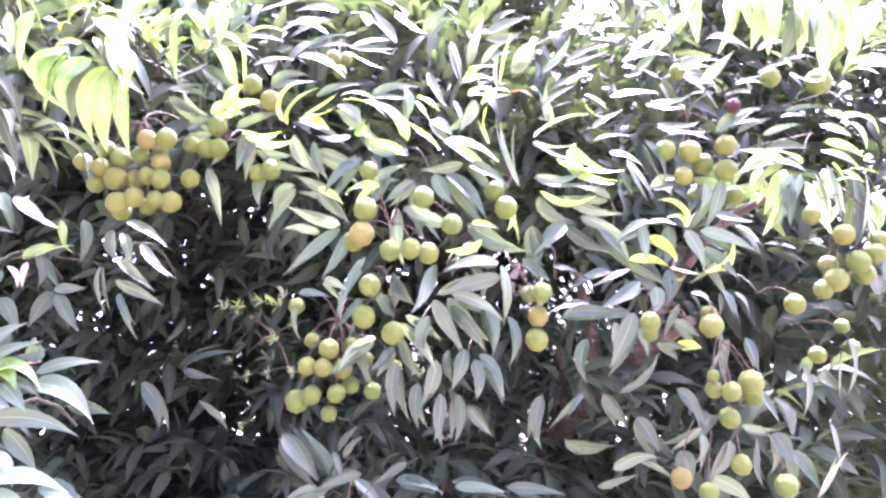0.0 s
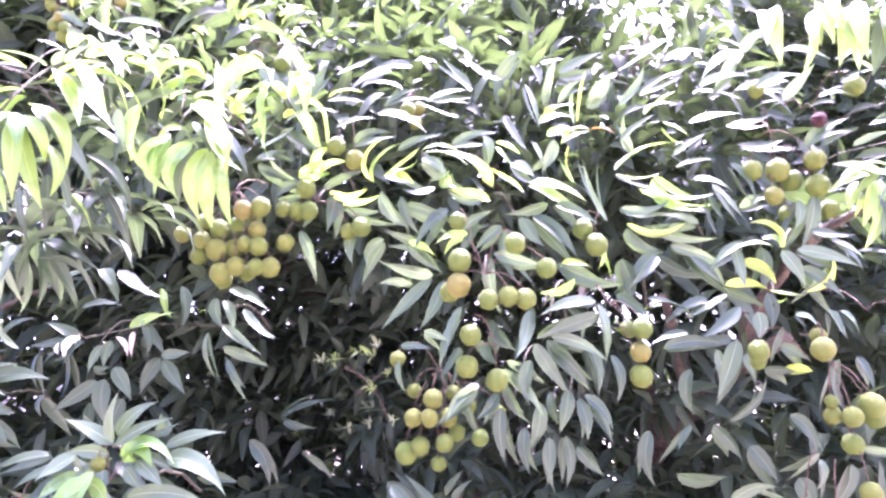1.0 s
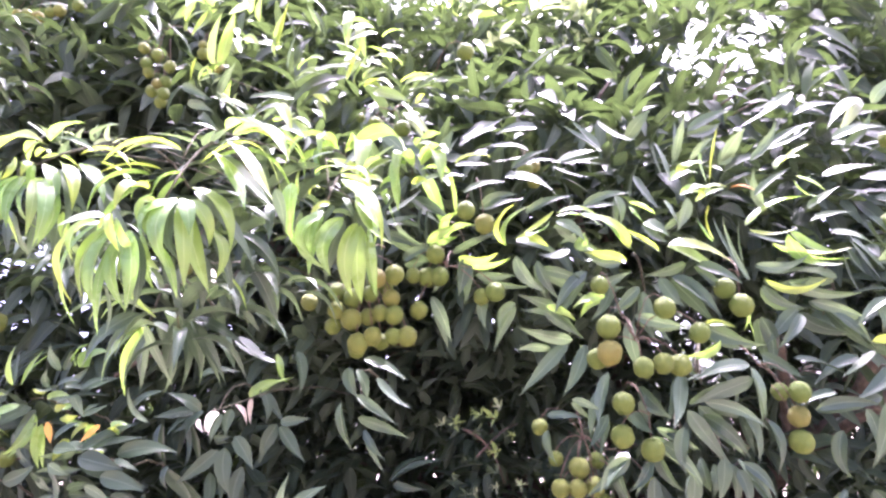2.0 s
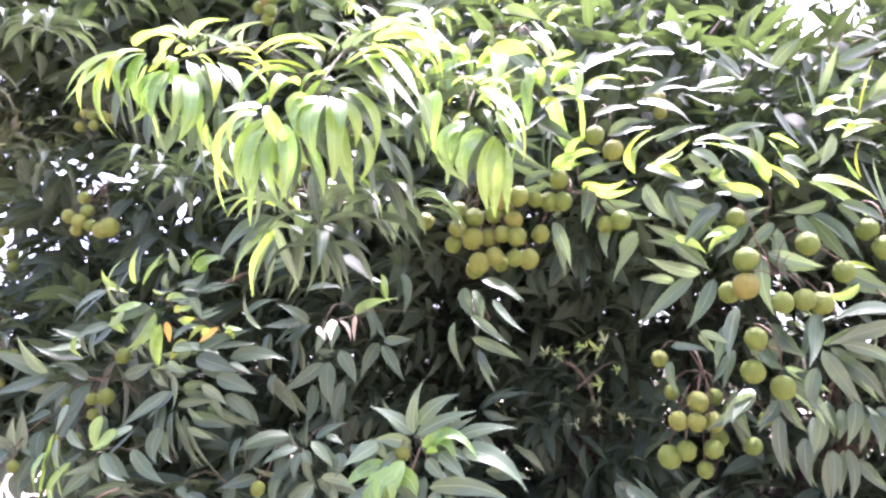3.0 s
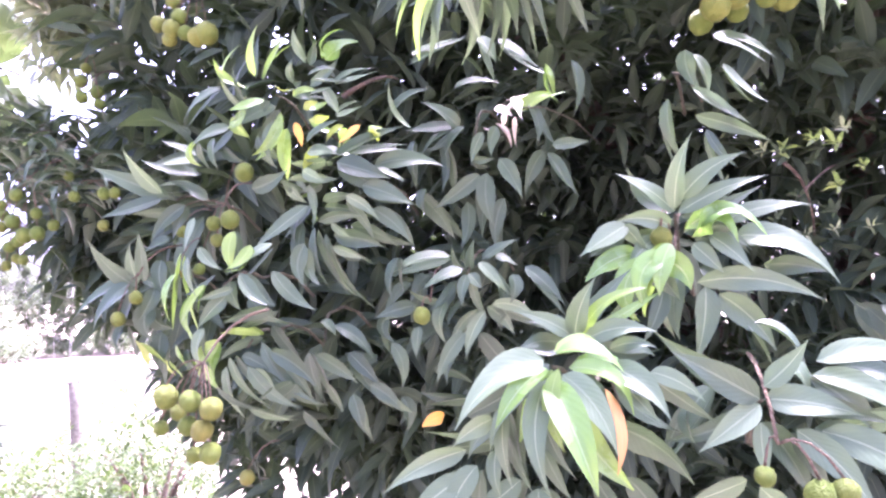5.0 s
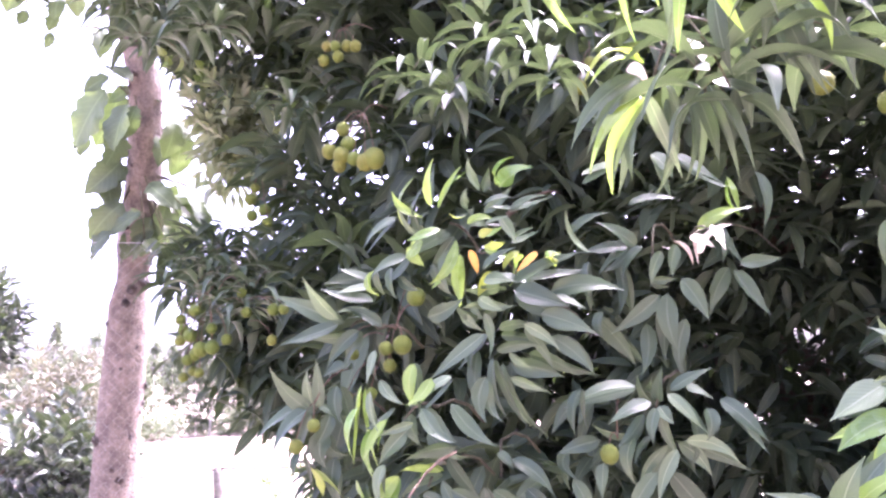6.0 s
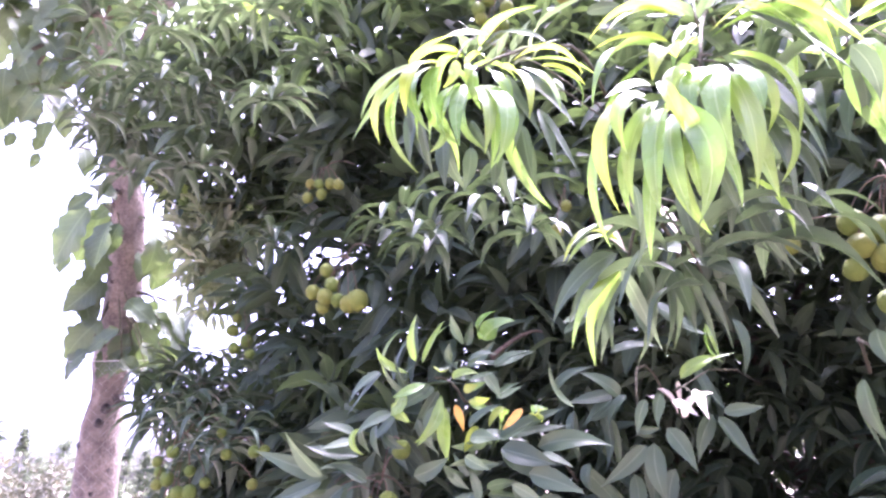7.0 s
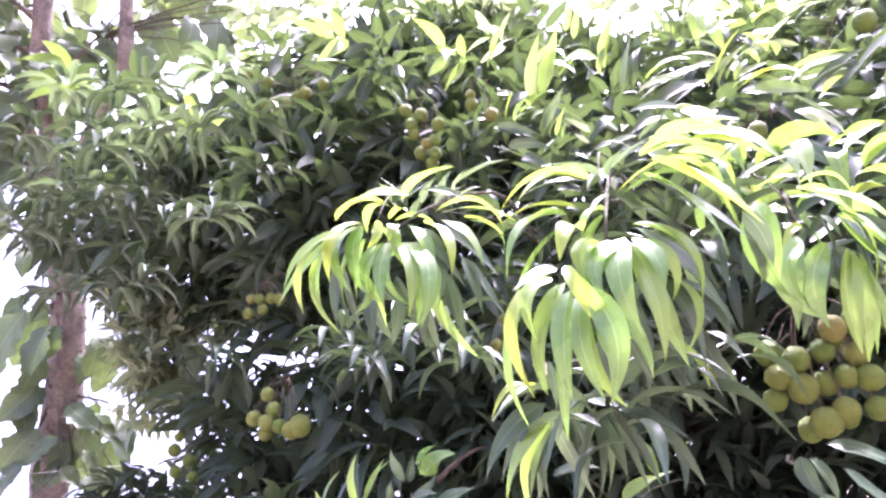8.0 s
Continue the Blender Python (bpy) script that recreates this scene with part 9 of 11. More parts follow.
spray((-2.473, 1.710, 2.989), (-2.555, 1.680, 2.975), 10, 0.116, "mature")
spray((-2.692, 1.830, 2.968), (-2.782, 1.800, 2.955), 11, 0.116, "mature")
spray((-2.329, 1.670, 2.779), (-2.403, 1.640, 2.765), 11, 0.116, "mature")
spray((-1.498, 1.560, 2.612), (-1.557, 1.530, 2.597), 9, 0.116, "mature")
spray((-2.626, 1.800, 3.174), (-2.718, 1.770, 3.161), 9, 0.116, "mature")
spray((-2.619, 1.710, 3.274), (-2.708, 1.680, 3.260), 10, 0.116, "mature")
spray((-1.803, 1.450, 1.864), (-1.861, 1.420, 1.833), 10, 0.101, "mature")
spray((-1.734, 1.450, 1.843), (-1.773, 1.420, 1.804), 10, 0.101, "mature")
spray((-1.783, 1.430, 1.819), (-1.864, 1.400, 1.764), 10, 0.101, "mature")
spray((-1.665, 1.410, 1.767), (-1.701, 1.380, 1.717), 10, 0.101, "mature")
spray((-1.779, 1.480, 1.894), (-1.839, 1.450, 1.875), 10, 0.101, "mature")
spray((-1.617, 1.390, 1.785), (-1.637, 1.360, 1.747), 10, 0.101, "mature")
spray((-1.746, 1.430, 1.699), (-1.768, 1.400, 1.699), 9, 0.101, "mature")
bare_twig((0.328, 1.900, 2.392), (0.486, 2.000, 2.686), 0.006)
bare_twig((0.351, 1.900, 2.406), (0.574, 2.000, 2.524), 0.005)
bare_twig((0.380, 1.900, 2.469), (0.574, 2.000, 2.577), 0.004)
bare_twig((0.047, 1.800, 2.505), (0.137, 1.900, 2.636), 0.004)
bare_twig((-0.363, 1.350, 1.649), (-0.305, 1.450, 1.543), 0.003)
bare_twig((-0.345, 1.350, 1.597), (-0.265, 1.450, 1.651), 0.002)
bare_twig((-1.040, 1.300, 1.813), (-0.976, 1.400, 1.864), 0.005)
bare_twig((0.261, 1.600, 2.299), (0.355, 1.700, 2.494), 0.004)


# ---- fruit clusters: stalk from its node to each fruit ----
stalk = cluster((-0.454, 1.180, 1.971), (-0.465, 1.070, 1.921))
fruit(stalk, (-0.465, 1.070, 1.921), (-0.512, 1.069, 1.873), 0.0151)
fruit(stalk, (-0.465, 1.070, 1.921), (-0.486, 1.063, 1.859), 0.0150)
fruit(stalk, (-0.465, 1.070, 1.921), (-0.457, 1.064, 1.863), 0.0132)
fruit(stalk, (-0.465, 1.070, 1.921), (-0.442, 1.050, 1.883), 0.0147)
fruit(stalk, (-0.465, 1.070, 1.921), (-0.416, 1.056, 1.887), 0.0156)
fruit(stalk, (-0.465, 1.070, 1.921), (-0.425, 1.065, 1.852), 0.0139)
fruit(stalk, (-0.465, 1.070, 1.921), (-0.511, 1.056, 1.842), 0.0140)
fruit(stalk, (-0.465, 1.070, 1.921), (-0.489, 1.059, 1.825), 0.0166)
fruit(stalk, (-0.465, 1.070, 1.921), (-0.464, 1.070, 1.828), 0.0140)
fruit(stalk, (-0.465, 1.070, 1.921), (-0.443, 1.061, 1.830), 0.0130)
fruit(stalk, (-0.465, 1.070, 1.921), (-0.421, 1.059, 1.824), 0.0146)
fruit(stalk, (-0.465, 1.070, 1.921), (-0.520, 1.064, 1.819), 0.0132)
fruit(stalk, (-0.465, 1.070, 1.921), (-0.479, 1.051, 1.785), 0.0163)
fruit(stalk, (-0.465, 1.070, 1.921), (-0.491, 1.090, 1.783), 0.0142)
fruit(stalk, (-0.465, 1.070, 1.921), (-0.456, 1.053, 1.794), 0.0145)
fruit(stalk, (-0.465, 1.070, 1.921), (-0.451, 1.090, 1.790), 0.0124)
fruit(stalk, (-0.465, 1.070, 1.921), (-0.425, 1.057, 1.791), 0.0128)
fruit(stalk, (-0.465, 1.070, 1.921), (-0.405, 1.065, 1.790), 0.0154)
fruit(stalk, (-0.465, 1.070, 1.921), (-0.439, 1.090, 1.876), 0.0126)
stalk = cluster((-0.335, 1.210, 1.951), (-0.336, 1.100, 1.901))
fruit(stalk, (-0.336, 1.100, 1.901), (-0.353, 1.094, 1.922), 0.0152)
fruit(stalk, (-0.336, 1.100, 1.901), (-0.392, 1.092, 1.891), 0.0125)
fruit(stalk, (-0.336, 1.100, 1.901), (-0.370, 1.098, 1.887), 0.0152)
fruit(stalk, (-0.336, 1.100, 1.901), (-0.350, 1.095, 1.885), 0.0151)
fruit(stalk, (-0.336, 1.100, 1.901), (-0.386, 1.083, 1.832), 0.0140)
fruit(stalk, (-0.336, 1.100, 1.901), (-0.286, 1.096, 1.844), 0.0131)
fruit(stalk, (-0.336, 1.100, 1.901), (-0.264, 1.091, 1.848), 0.0156)
fruit(stalk, (-0.336, 1.100, 1.901), (-0.576, 1.120, 1.874), 0.0141)
stalk = cluster((-0.281, 1.200, 2.074), (-0.269, 1.090, 2.024))
fruit(stalk, (-0.269, 1.090, 2.024), (-0.268, 1.083, 1.959), 0.0159)
fruit(stalk, (-0.269, 1.090, 2.024), (-0.295, 1.073, 1.982), 0.0150)
stalk = cluster((-0.191, 1.318, 2.171), (-0.186, 1.208, 2.121))
fruit(stalk, (-0.186, 1.208, 2.121), (-0.190, 1.182, 2.082), 0.0138)
fruit(stalk, (-0.186, 1.208, 2.121), (-0.174, 1.216, 2.098), 0.0122)
fruit(stalk, (-0.186, 1.208, 2.121), (-0.178, 1.183, 2.056), 0.0118)
stalk = cluster((-0.069, 1.140, 1.792), (-0.072, 1.030, 1.742))
fruit(stalk, (-0.072, 1.030, 1.742), (-0.107, 1.021, 1.764), 0.0168)
fruit(stalk, (-0.072, 1.030, 1.742), (-0.111, 1.020, 1.728), 0.0175)
fruit(stalk, (-0.072, 1.030, 1.742), (-0.127, 1.050, 1.724), 0.0147)
fruit(stalk, (-0.072, 1.030, 1.742), (-0.070, 1.010, 1.702), 0.0141)
fruit(stalk, (-0.072, 1.030, 1.742), (-0.042, 1.014, 1.705), 0.0141)
fruit(stalk, (-0.072, 1.030, 1.742), (-0.018, 1.026, 1.701), 0.0151)
fruit(stalk, (-0.072, 1.030, 1.742), (-0.025, 1.028, 1.783), 0.0154)
fruit(stalk, (-0.072, 1.030, 1.742), (0.016, 1.029, 1.743), 0.0145)
fruit(stalk, (-0.072, 1.030, 1.742), (-0.107, 1.050, 1.831), 0.0134)
stalk = cluster((-0.070, 1.170, 1.690), (-0.066, 1.060, 1.640))
fruit(stalk, (-0.066, 1.060, 1.640), (-0.101, 1.041, 1.658), 0.0152)
fruit(stalk, (-0.066, 1.060, 1.640), (-0.109, 1.043, 1.614), 0.0159)
fruit(stalk, (-0.066, 1.060, 1.640), (-0.069, 1.059, 1.592), 0.0161)
stalk = cluster((0.122, 1.220, 1.883), (0.109, 1.110, 1.833))
fruit(stalk, (0.109, 1.110, 1.833), (0.082, 1.103, 1.814), 0.0157)
fruit(stalk, (0.109, 1.110, 1.833), (0.098, 1.092, 1.784), 0.0172)
stalk = cluster((0.091, 1.205, 1.745), (0.104, 1.095, 1.695))
fruit(stalk, (0.104, 1.095, 1.695), (0.146, 1.076, 1.651), 0.0148)
fruit(stalk, (0.104, 1.095, 1.695), (0.132, 1.115, 1.655), 0.0128)
fruit(stalk, (0.104, 1.095, 1.695), (0.141, 1.087, 1.618), 0.0149)
fruit(stalk, (0.104, 1.095, 1.695), (0.138, 1.090, 1.584), 0.0165)
stalk = cluster((-0.160, 1.240, 1.666), (-0.158, 1.130, 1.616))
fruit(stalk, (-0.158, 1.130, 1.616), (-0.203, 1.150, 1.589), 0.0114)
fruit(stalk, (-0.158, 1.130, 1.616), (-0.171, 1.121, 1.574), 0.0153)
fruit(stalk, (-0.158, 1.130, 1.616), (-0.202, 1.115, 1.548), 0.0135)
fruit(stalk, (-0.158, 1.130, 1.616), (-0.177, 1.111, 1.546), 0.0134)
fruit(stalk, (-0.158, 1.130, 1.616), (-0.151, 1.128, 1.545), 0.0145)
fruit(stalk, (-0.158, 1.130, 1.616), (-0.120, 1.150, 1.559), 0.0131)
fruit(stalk, (-0.158, 1.130, 1.616), (-0.141, 1.150, 1.521), 0.0130)
fruit(stalk, (-0.158, 1.130, 1.616), (-0.157, 1.115, 1.508), 0.0134)
fruit(stalk, (-0.158, 1.130, 1.616), (-0.103, 1.114, 1.512), 0.0125)
fruit(stalk, (-0.158, 1.130, 1.616), (-0.194, 1.116, 1.506), 0.0142)
fruit(stalk, (-0.158, 1.130, 1.616), (-0.217, 1.124, 1.497), 0.0168)
fruit(stalk, (-0.158, 1.130, 1.616), (-0.169, 1.124, 1.479), 0.0117)
fruit(stalk, (-0.158, 1.130, 1.616), (-0.221, 1.114, 1.638), 0.0120)
fruit(stalk, (-0.158, 1.130, 1.616), (-0.142, 1.150, 1.581), 0.0123)
fruit(stalk, (-0.158, 1.130, 1.616), (-0.073, 1.150, 1.548), 0.0104)
stalk = cluster((0.423, 1.270, 2.014), (0.407, 1.160, 1.964))
fruit(stalk, (0.407, 1.160, 1.964), (0.365, 1.154, 1.896), 0.0167)
fruit(stalk, (0.407, 1.160, 1.964), (0.405, 1.155, 1.893), 0.0185)
fruit(stalk, (0.407, 1.160, 1.964), (0.434, 1.180, 1.881), 0.0170)
fruit(stalk, (0.407, 1.160, 1.964), (0.465, 1.155, 1.904), 0.0167)
fruit(stalk, (0.407, 1.160, 1.964), (0.462, 1.156, 1.861), 0.0184)
fruit(stalk, (0.407, 1.160, 1.964), (0.388, 1.143, 1.848), 0.0145)
fruit(stalk, (0.407, 1.160, 1.964), (0.417, 1.180, 1.826), 0.0131)
fruit(stalk, (0.407, 1.160, 1.964), (0.482, 1.180, 1.827), 0.0149)
fruit(stalk, (0.407, 1.160, 1.964), (0.397, 1.159, 2.037), 0.0133)
fruit(stalk, (0.407, 1.160, 1.964), (0.545, 1.147, 2.019), 0.0160)
fruit(stalk, (0.407, 1.160, 1.964), (0.628, 1.154, 2.014), 0.0207)
stalk = cluster((0.406, 1.190, 1.633), (0.396, 1.080, 1.583))
fruit(stalk, (0.396, 1.080, 1.583), (0.297, 1.063, 1.606), 0.0145)
fruit(stalk, (0.396, 1.080, 1.583), (0.306, 1.100, 1.593), 0.0116)
fruit(stalk, (0.396, 1.080, 1.583), (0.389, 1.078, 1.602), 0.0163)
fruit(stalk, (0.396, 1.080, 1.583), (0.395, 1.100, 1.622), 0.0117)
fruit(stalk, (0.396, 1.080, 1.583), (0.381, 1.066, 1.531), 0.0087)
fruit(stalk, (0.396, 1.080, 1.583), (0.384, 1.077, 1.512), 0.0120)
fruit(stalk, (0.396, 1.080, 1.583), (0.402, 1.060, 1.509), 0.0133)
fruit(stalk, (0.396, 1.080, 1.583), (0.434, 1.069, 1.522), 0.0166)
fruit(stalk, (0.396, 1.080, 1.583), (0.448, 1.100, 1.504), 0.0146)
fruit(stalk, (0.396, 1.080, 1.583), (0.402, 1.075, 1.473), 0.0142)
fruit(stalk, (0.396, 1.080, 1.583), (0.406, 1.060, 1.412), 0.0138)
fruit(stalk, (0.396, 1.080, 1.583), (0.337, 1.100, 1.390), 0.0143)
fruit(stalk, (0.396, 1.080, 1.583), (0.466, 1.063, 1.384), 0.0153)
fruit(stalk, (0.396, 1.080, 1.583), (0.366, 1.077, 1.374), 0.0132)
stalk = cluster((0.487, 1.270, 1.710), (0.495, 1.160, 1.660))
fruit(stalk, (0.495, 1.160, 1.660), (0.549, 1.155, 1.642), 0.0158)
fruit(stalk, (0.495, 1.160, 1.660), (0.631, 1.180, 1.610), 0.0116)
fruit(stalk, (0.495, 1.160, 1.660), (0.643, 1.180, 1.576), 0.0124)
fruit(stalk, (0.495, 1.160, 1.660), (0.588, 1.180, 1.565), 0.0133)
stalk = cluster((0.641, 1.240, 1.856), (0.646, 1.130, 1.806))
fruit(stalk, (0.646, 1.130, 1.806), (0.605, 1.150, 1.702), 0.0151)
fruit(stalk, (0.646, 1.130, 1.806), (0.597, 1.118, 1.674), 0.0171)
fruit(stalk, (0.646, 1.130, 1.806), (0.581, 1.127, 1.661), 0.0146)
fruit(stalk, (0.646, 1.130, 1.806), (0.634, 1.119, 1.702), 0.0172)
fruit(stalk, (0.646, 1.130, 1.806), (0.614, 1.113, 1.743), 0.0155)
fruit(stalk, (0.646, 1.130, 1.806), (0.662, 1.120, 1.714), 0.0155)
fruit(stalk, (0.646, 1.130, 1.806), (0.660, 1.150, 1.688), 0.0159)
fruit(stalk, (0.646, 1.130, 1.806), (0.568, 1.111, 1.774), 0.0139)
fruit(stalk, (0.646, 1.130, 1.806), (0.675, 1.127, 1.737), 0.0140)
stalk = cluster((-1.315, 1.380, 2.087), (-1.302, 1.270, 2.037))
fruit(stalk, (-1.302, 1.270, 2.037), (-1.375, 1.263, 1.974), 0.0143)
fruit(stalk, (-1.302, 1.270, 2.037), (-1.343, 1.256, 1.959), 0.0153)
fruit(stalk, (-1.302, 1.270, 2.037), (-1.352, 1.262, 1.942), 0.0130)
fruit(stalk, (-1.302, 1.270, 2.037), (-1.333, 1.265, 1.982), 0.0143)
fruit(stalk, (-1.302, 1.270, 2.037), (-1.320, 1.263, 1.950), 0.0130)
fruit(stalk, (-1.302, 1.270, 2.037), (-1.277, 1.263, 1.943), 0.0199)
fruit(stalk, (-1.302, 1.270, 2.037), (-1.294, 1.260, 1.938), 0.0164)
fruit(stalk, (-1.302, 1.270, 2.037), (-1.347, 1.268, 2.014), 0.0132)
stalk = cluster((-1.201, 1.270, 1.675), (-1.181, 1.160, 1.625))
fruit(stalk, (-1.181, 1.160, 1.625), (-1.254, 1.145, 1.608), 0.0120)
fruit(stalk, (-1.181, 1.160, 1.625), (-1.273, 1.180, 1.591), 0.0098)
fruit(stalk, (-1.181, 1.160, 1.625), (-1.190, 1.144, 1.595), 0.0109)
fruit(stalk, (-1.181, 1.160, 1.625), (-1.161, 1.143, 1.599), 0.0141)
fruit(stalk, (-1.181, 1.160, 1.625), (-1.183, 1.142, 1.569), 0.0100)
fruit(stalk, (-1.181, 1.160, 1.625), (-1.227, 1.159, 1.528), 0.0094)
fruit(stalk, (-1.181, 1.160, 1.625), (-1.284, 1.180, 1.523), 0.0089)
fruit(stalk, (-1.181, 1.160, 1.625), (-1.139, 1.150, 1.670), 0.0142)
stalk = cluster((-1.281, 1.190, 1.570), (-1.274, 1.080, 1.520))
fruit(stalk, (-1.274, 1.080, 1.520), (-1.268, 1.068, 1.488), 0.0095)
fruit(stalk, (-1.274, 1.080, 1.520), (-1.301, 1.070, 1.458), 0.0104)
stalk = cluster((-0.993, 0.960, 1.468), (-1.005, 0.850, 1.418))
fruit(stalk, (-1.005, 0.850, 1.418), (-1.042, 0.840, 1.386), 0.0121)
fruit(stalk, (-1.005, 0.850, 1.418), (-1.012, 0.838, 1.382), 0.0108)
fruit(stalk, (-1.005, 0.850, 1.418), (-0.984, 0.832, 1.376), 0.0111)
fruit(stalk, (-1.005, 0.850, 1.418), (-1.019, 0.843, 1.357), 0.0098)
fruit(stalk, (-1.005, 0.850, 1.418), (-0.995, 0.832, 1.355), 0.0106)
fruit(stalk, (-1.005, 0.850, 1.418), (-1.046, 0.837, 1.356), 0.0076)
fruit(stalk, (-1.005, 0.850, 1.418), (-1.014, 0.845, 1.328), 0.0081)
fruit(stalk, (-1.005, 0.850, 1.418), (-0.987, 0.833, 1.333), 0.0105)
fruit(stalk, (-1.005, 0.850, 1.418), (-1.050, 0.870, 1.365), 0.0086)
stalk = cluster((-0.867, 1.250, 1.516), (-0.851, 1.140, 1.466))
fruit(stalk, (-0.851, 1.140, 1.466), (-0.860, 1.127, 1.448), 0.0117)
fruit(stalk, (-0.851, 1.140, 1.466), (-1.137, 1.135, 1.222), 0.0112)
stalk = cluster((-0.534, 1.000, 1.551), (-0.547, 0.890, 1.501))
fruit(stalk, (-0.547, 0.890, 1.501), (-0.557, 0.881, 1.521), 0.0092)
stalk = cluster((-1.782, 1.480, 1.799), (-1.777, 1.370, 1.749))
fruit(stalk, (-1.777, 1.370, 1.749), (-1.853, 1.367, 1.694), 0.0119)
fruit(stalk, (-1.777, 1.370, 1.749), (-1.797, 1.352, 1.711), 0.0129)
fruit(stalk, (-1.777, 1.370, 1.749), (-1.817, 1.362, 1.657), 0.0153)
fruit(stalk, (-1.777, 1.370, 1.749), (-1.839, 1.354, 1.647), 0.0118)
fruit(stalk, (-1.777, 1.370, 1.749), (-1.780, 1.355, 1.625), 0.0163)
fruit(stalk, (-1.777, 1.370, 1.749), (-1.748, 1.357, 1.628), 0.0150)
fruit(stalk, (-1.777, 1.370, 1.749), (-1.816, 1.353, 1.604), 0.0117)
fruit(stalk, (-1.777, 1.370, 1.749), (-1.812, 1.367, 1.580), 0.0106)
fruit(stalk, (-1.777, 1.370, 1.749), (-1.776, 1.350, 1.575), 0.0104)
fruit(stalk, (-1.777, 1.370, 1.749), (-1.841, 1.368, 1.567), 0.0107)
fruit(stalk, (-1.777, 1.370, 1.749), (-1.677, 1.367, 1.741), 0.0103)
fruit(stalk, (-1.777, 1.370, 1.749), (-1.651, 1.353, 1.696), 0.0113)
fruit(stalk, (-1.777, 1.370, 1.749), (-1.584, 1.358, 1.697), 0.0123)
fruit(stalk, (-1.777, 1.370, 1.749), (-1.559, 1.360, 1.697), 0.0111)
fruit(stalk, (-1.777, 1.370, 1.749), (-1.589, 1.361, 1.635), 0.0112)
fruit(stalk, (-1.777, 1.370, 1.749), (-1.752, 1.359, 1.669), 0.0116)
fruit(stalk, (-1.777, 1.370, 1.749), (-1.720, 1.370, 1.644), 0.0116)
fruit(stalk, (-1.777, 1.370, 1.749), (-1.843, 1.365, 1.672), 0.0119)
fruit(stalk, (-1.777, 1.370, 1.749), (-1.800, 1.360, 1.615), 0.0129)
stalk = cluster((-1.781, 1.670, 2.126), (-1.796, 1.560, 2.076))
fruit(stalk, (-1.796, 1.560, 2.076), (-1.818, 1.549, 2.007), 0.0161)
fruit(stalk, (-1.796, 1.560, 2.076), (-1.773, 1.549, 1.974), 0.0160)
fruit(stalk, (-1.796, 1.560, 2.076), (-1.807, 1.552, 2.037), 0.0121)
stalk = cluster((-0.494, 0.870, 1.420), (-0.494, 0.760, 1.370))
fruit(stalk, (-0.494, 0.760, 1.370), (-0.505, 0.749, 1.351), 0.0068)
fruit(stalk, (-0.494, 0.760, 1.370), (-0.471, 0.755, 1.338), 0.0104)
fruit(stalk, (-0.494, 0.760, 1.370), (-0.456, 0.755, 1.341), 0.0088)
stalk = cluster((-0.172, 1.420, 1.360), (-0.167, 1.310, 1.310))
fruit(stalk, (-0.167, 1.310, 1.310), (-0.176, 1.290, 1.245), 0.0144)
stalk = cluster((-0.392, 1.220, 2.245), (-0.407, 1.110, 2.195))
fruit(stalk, (-0.407, 1.110, 2.195), (-0.437, 1.094, 2.168), 0.0129)
fruit(stalk, (-0.407, 1.110, 2.195), (-0.391, 1.096, 2.152), 0.0148)
fruit(stalk, (-0.407, 1.110, 2.195), (-0.463, 1.098, 2.186), 0.0085)
fruit(stalk, (-0.407, 1.110, 2.195), (-0.268, 1.099, 2.283), 0.0151)
stalk = cluster((-0.971, 1.470, 2.683), (-0.972, 1.360, 2.633))
fruit(stalk, (-0.972, 1.360, 2.633), (-1.000, 1.357, 2.561), 0.0158)
fruit(stalk, (-0.972, 1.360, 2.633), (-1.022, 1.348, 2.539), 0.0145)
fruit(stalk, (-0.972, 1.360, 2.633), (-1.011, 1.355, 2.469), 0.0142)
fruit(stalk, (-0.972, 1.360, 2.633), (-0.976, 1.352, 2.485), 0.0142)
fruit(stalk, (-0.972, 1.360, 2.633), (-0.977, 1.346, 2.452), 0.0140)
fruit(stalk, (-0.972, 1.360, 2.633), (-0.990, 1.357, 2.438), 0.0141)
fruit(stalk, (-0.972, 1.360, 2.633), (-0.961, 1.344, 2.517), 0.0142)
fruit(stalk, (-0.972, 1.360, 2.633), (-1.032, 1.352, 2.584), 0.0135)
fruit(stalk, (-0.972, 1.360, 2.633), (-1.021, 1.355, 2.520), 0.0133)
fruit(stalk, (-0.972, 1.360, 2.633), (-0.991, 1.342, 2.478), 0.0118)
stalk = cluster((-0.866, 1.470, 2.654), (-0.865, 1.360, 2.604))
fruit(stalk, (-0.865, 1.360, 2.604), (-0.886, 1.357, 2.546), 0.0142)
fruit(stalk, (-0.865, 1.360, 2.604), (-0.845, 1.344, 2.497), 0.0137)
fruit(stalk, (-0.865, 1.360, 2.604), (-0.884, 1.351, 2.565), 0.0106)
stalk = cluster((-1.370, 1.570, 2.964), (-1.372, 1.460, 2.914))
fruit(stalk, (-1.372, 1.460, 2.914), (-1.283, 1.451, 2.818), 0.0158)
fruit(stalk, (-1.372, 1.460, 2.914), (-1.449, 1.455, 2.897), 0.0151)
fruit(stalk, (-1.372, 1.460, 2.914), (-1.503, 1.443, 2.939), 0.0152)
fruit(stalk, (-1.372, 1.460, 2.914), (-1.431, 1.451, 2.818), 0.0162)
fruit(stalk, (-1.372, 1.460, 2.914), (-1.394, 1.447, 2.801), 0.0160)
fruit(stalk, (-1.372, 1.460, 2.914), (-1.456, 1.448, 2.823), 0.0133)
fruit(stalk, (-1.372, 1.460, 2.914), (-1.338, 1.453, 2.815), 0.0160)
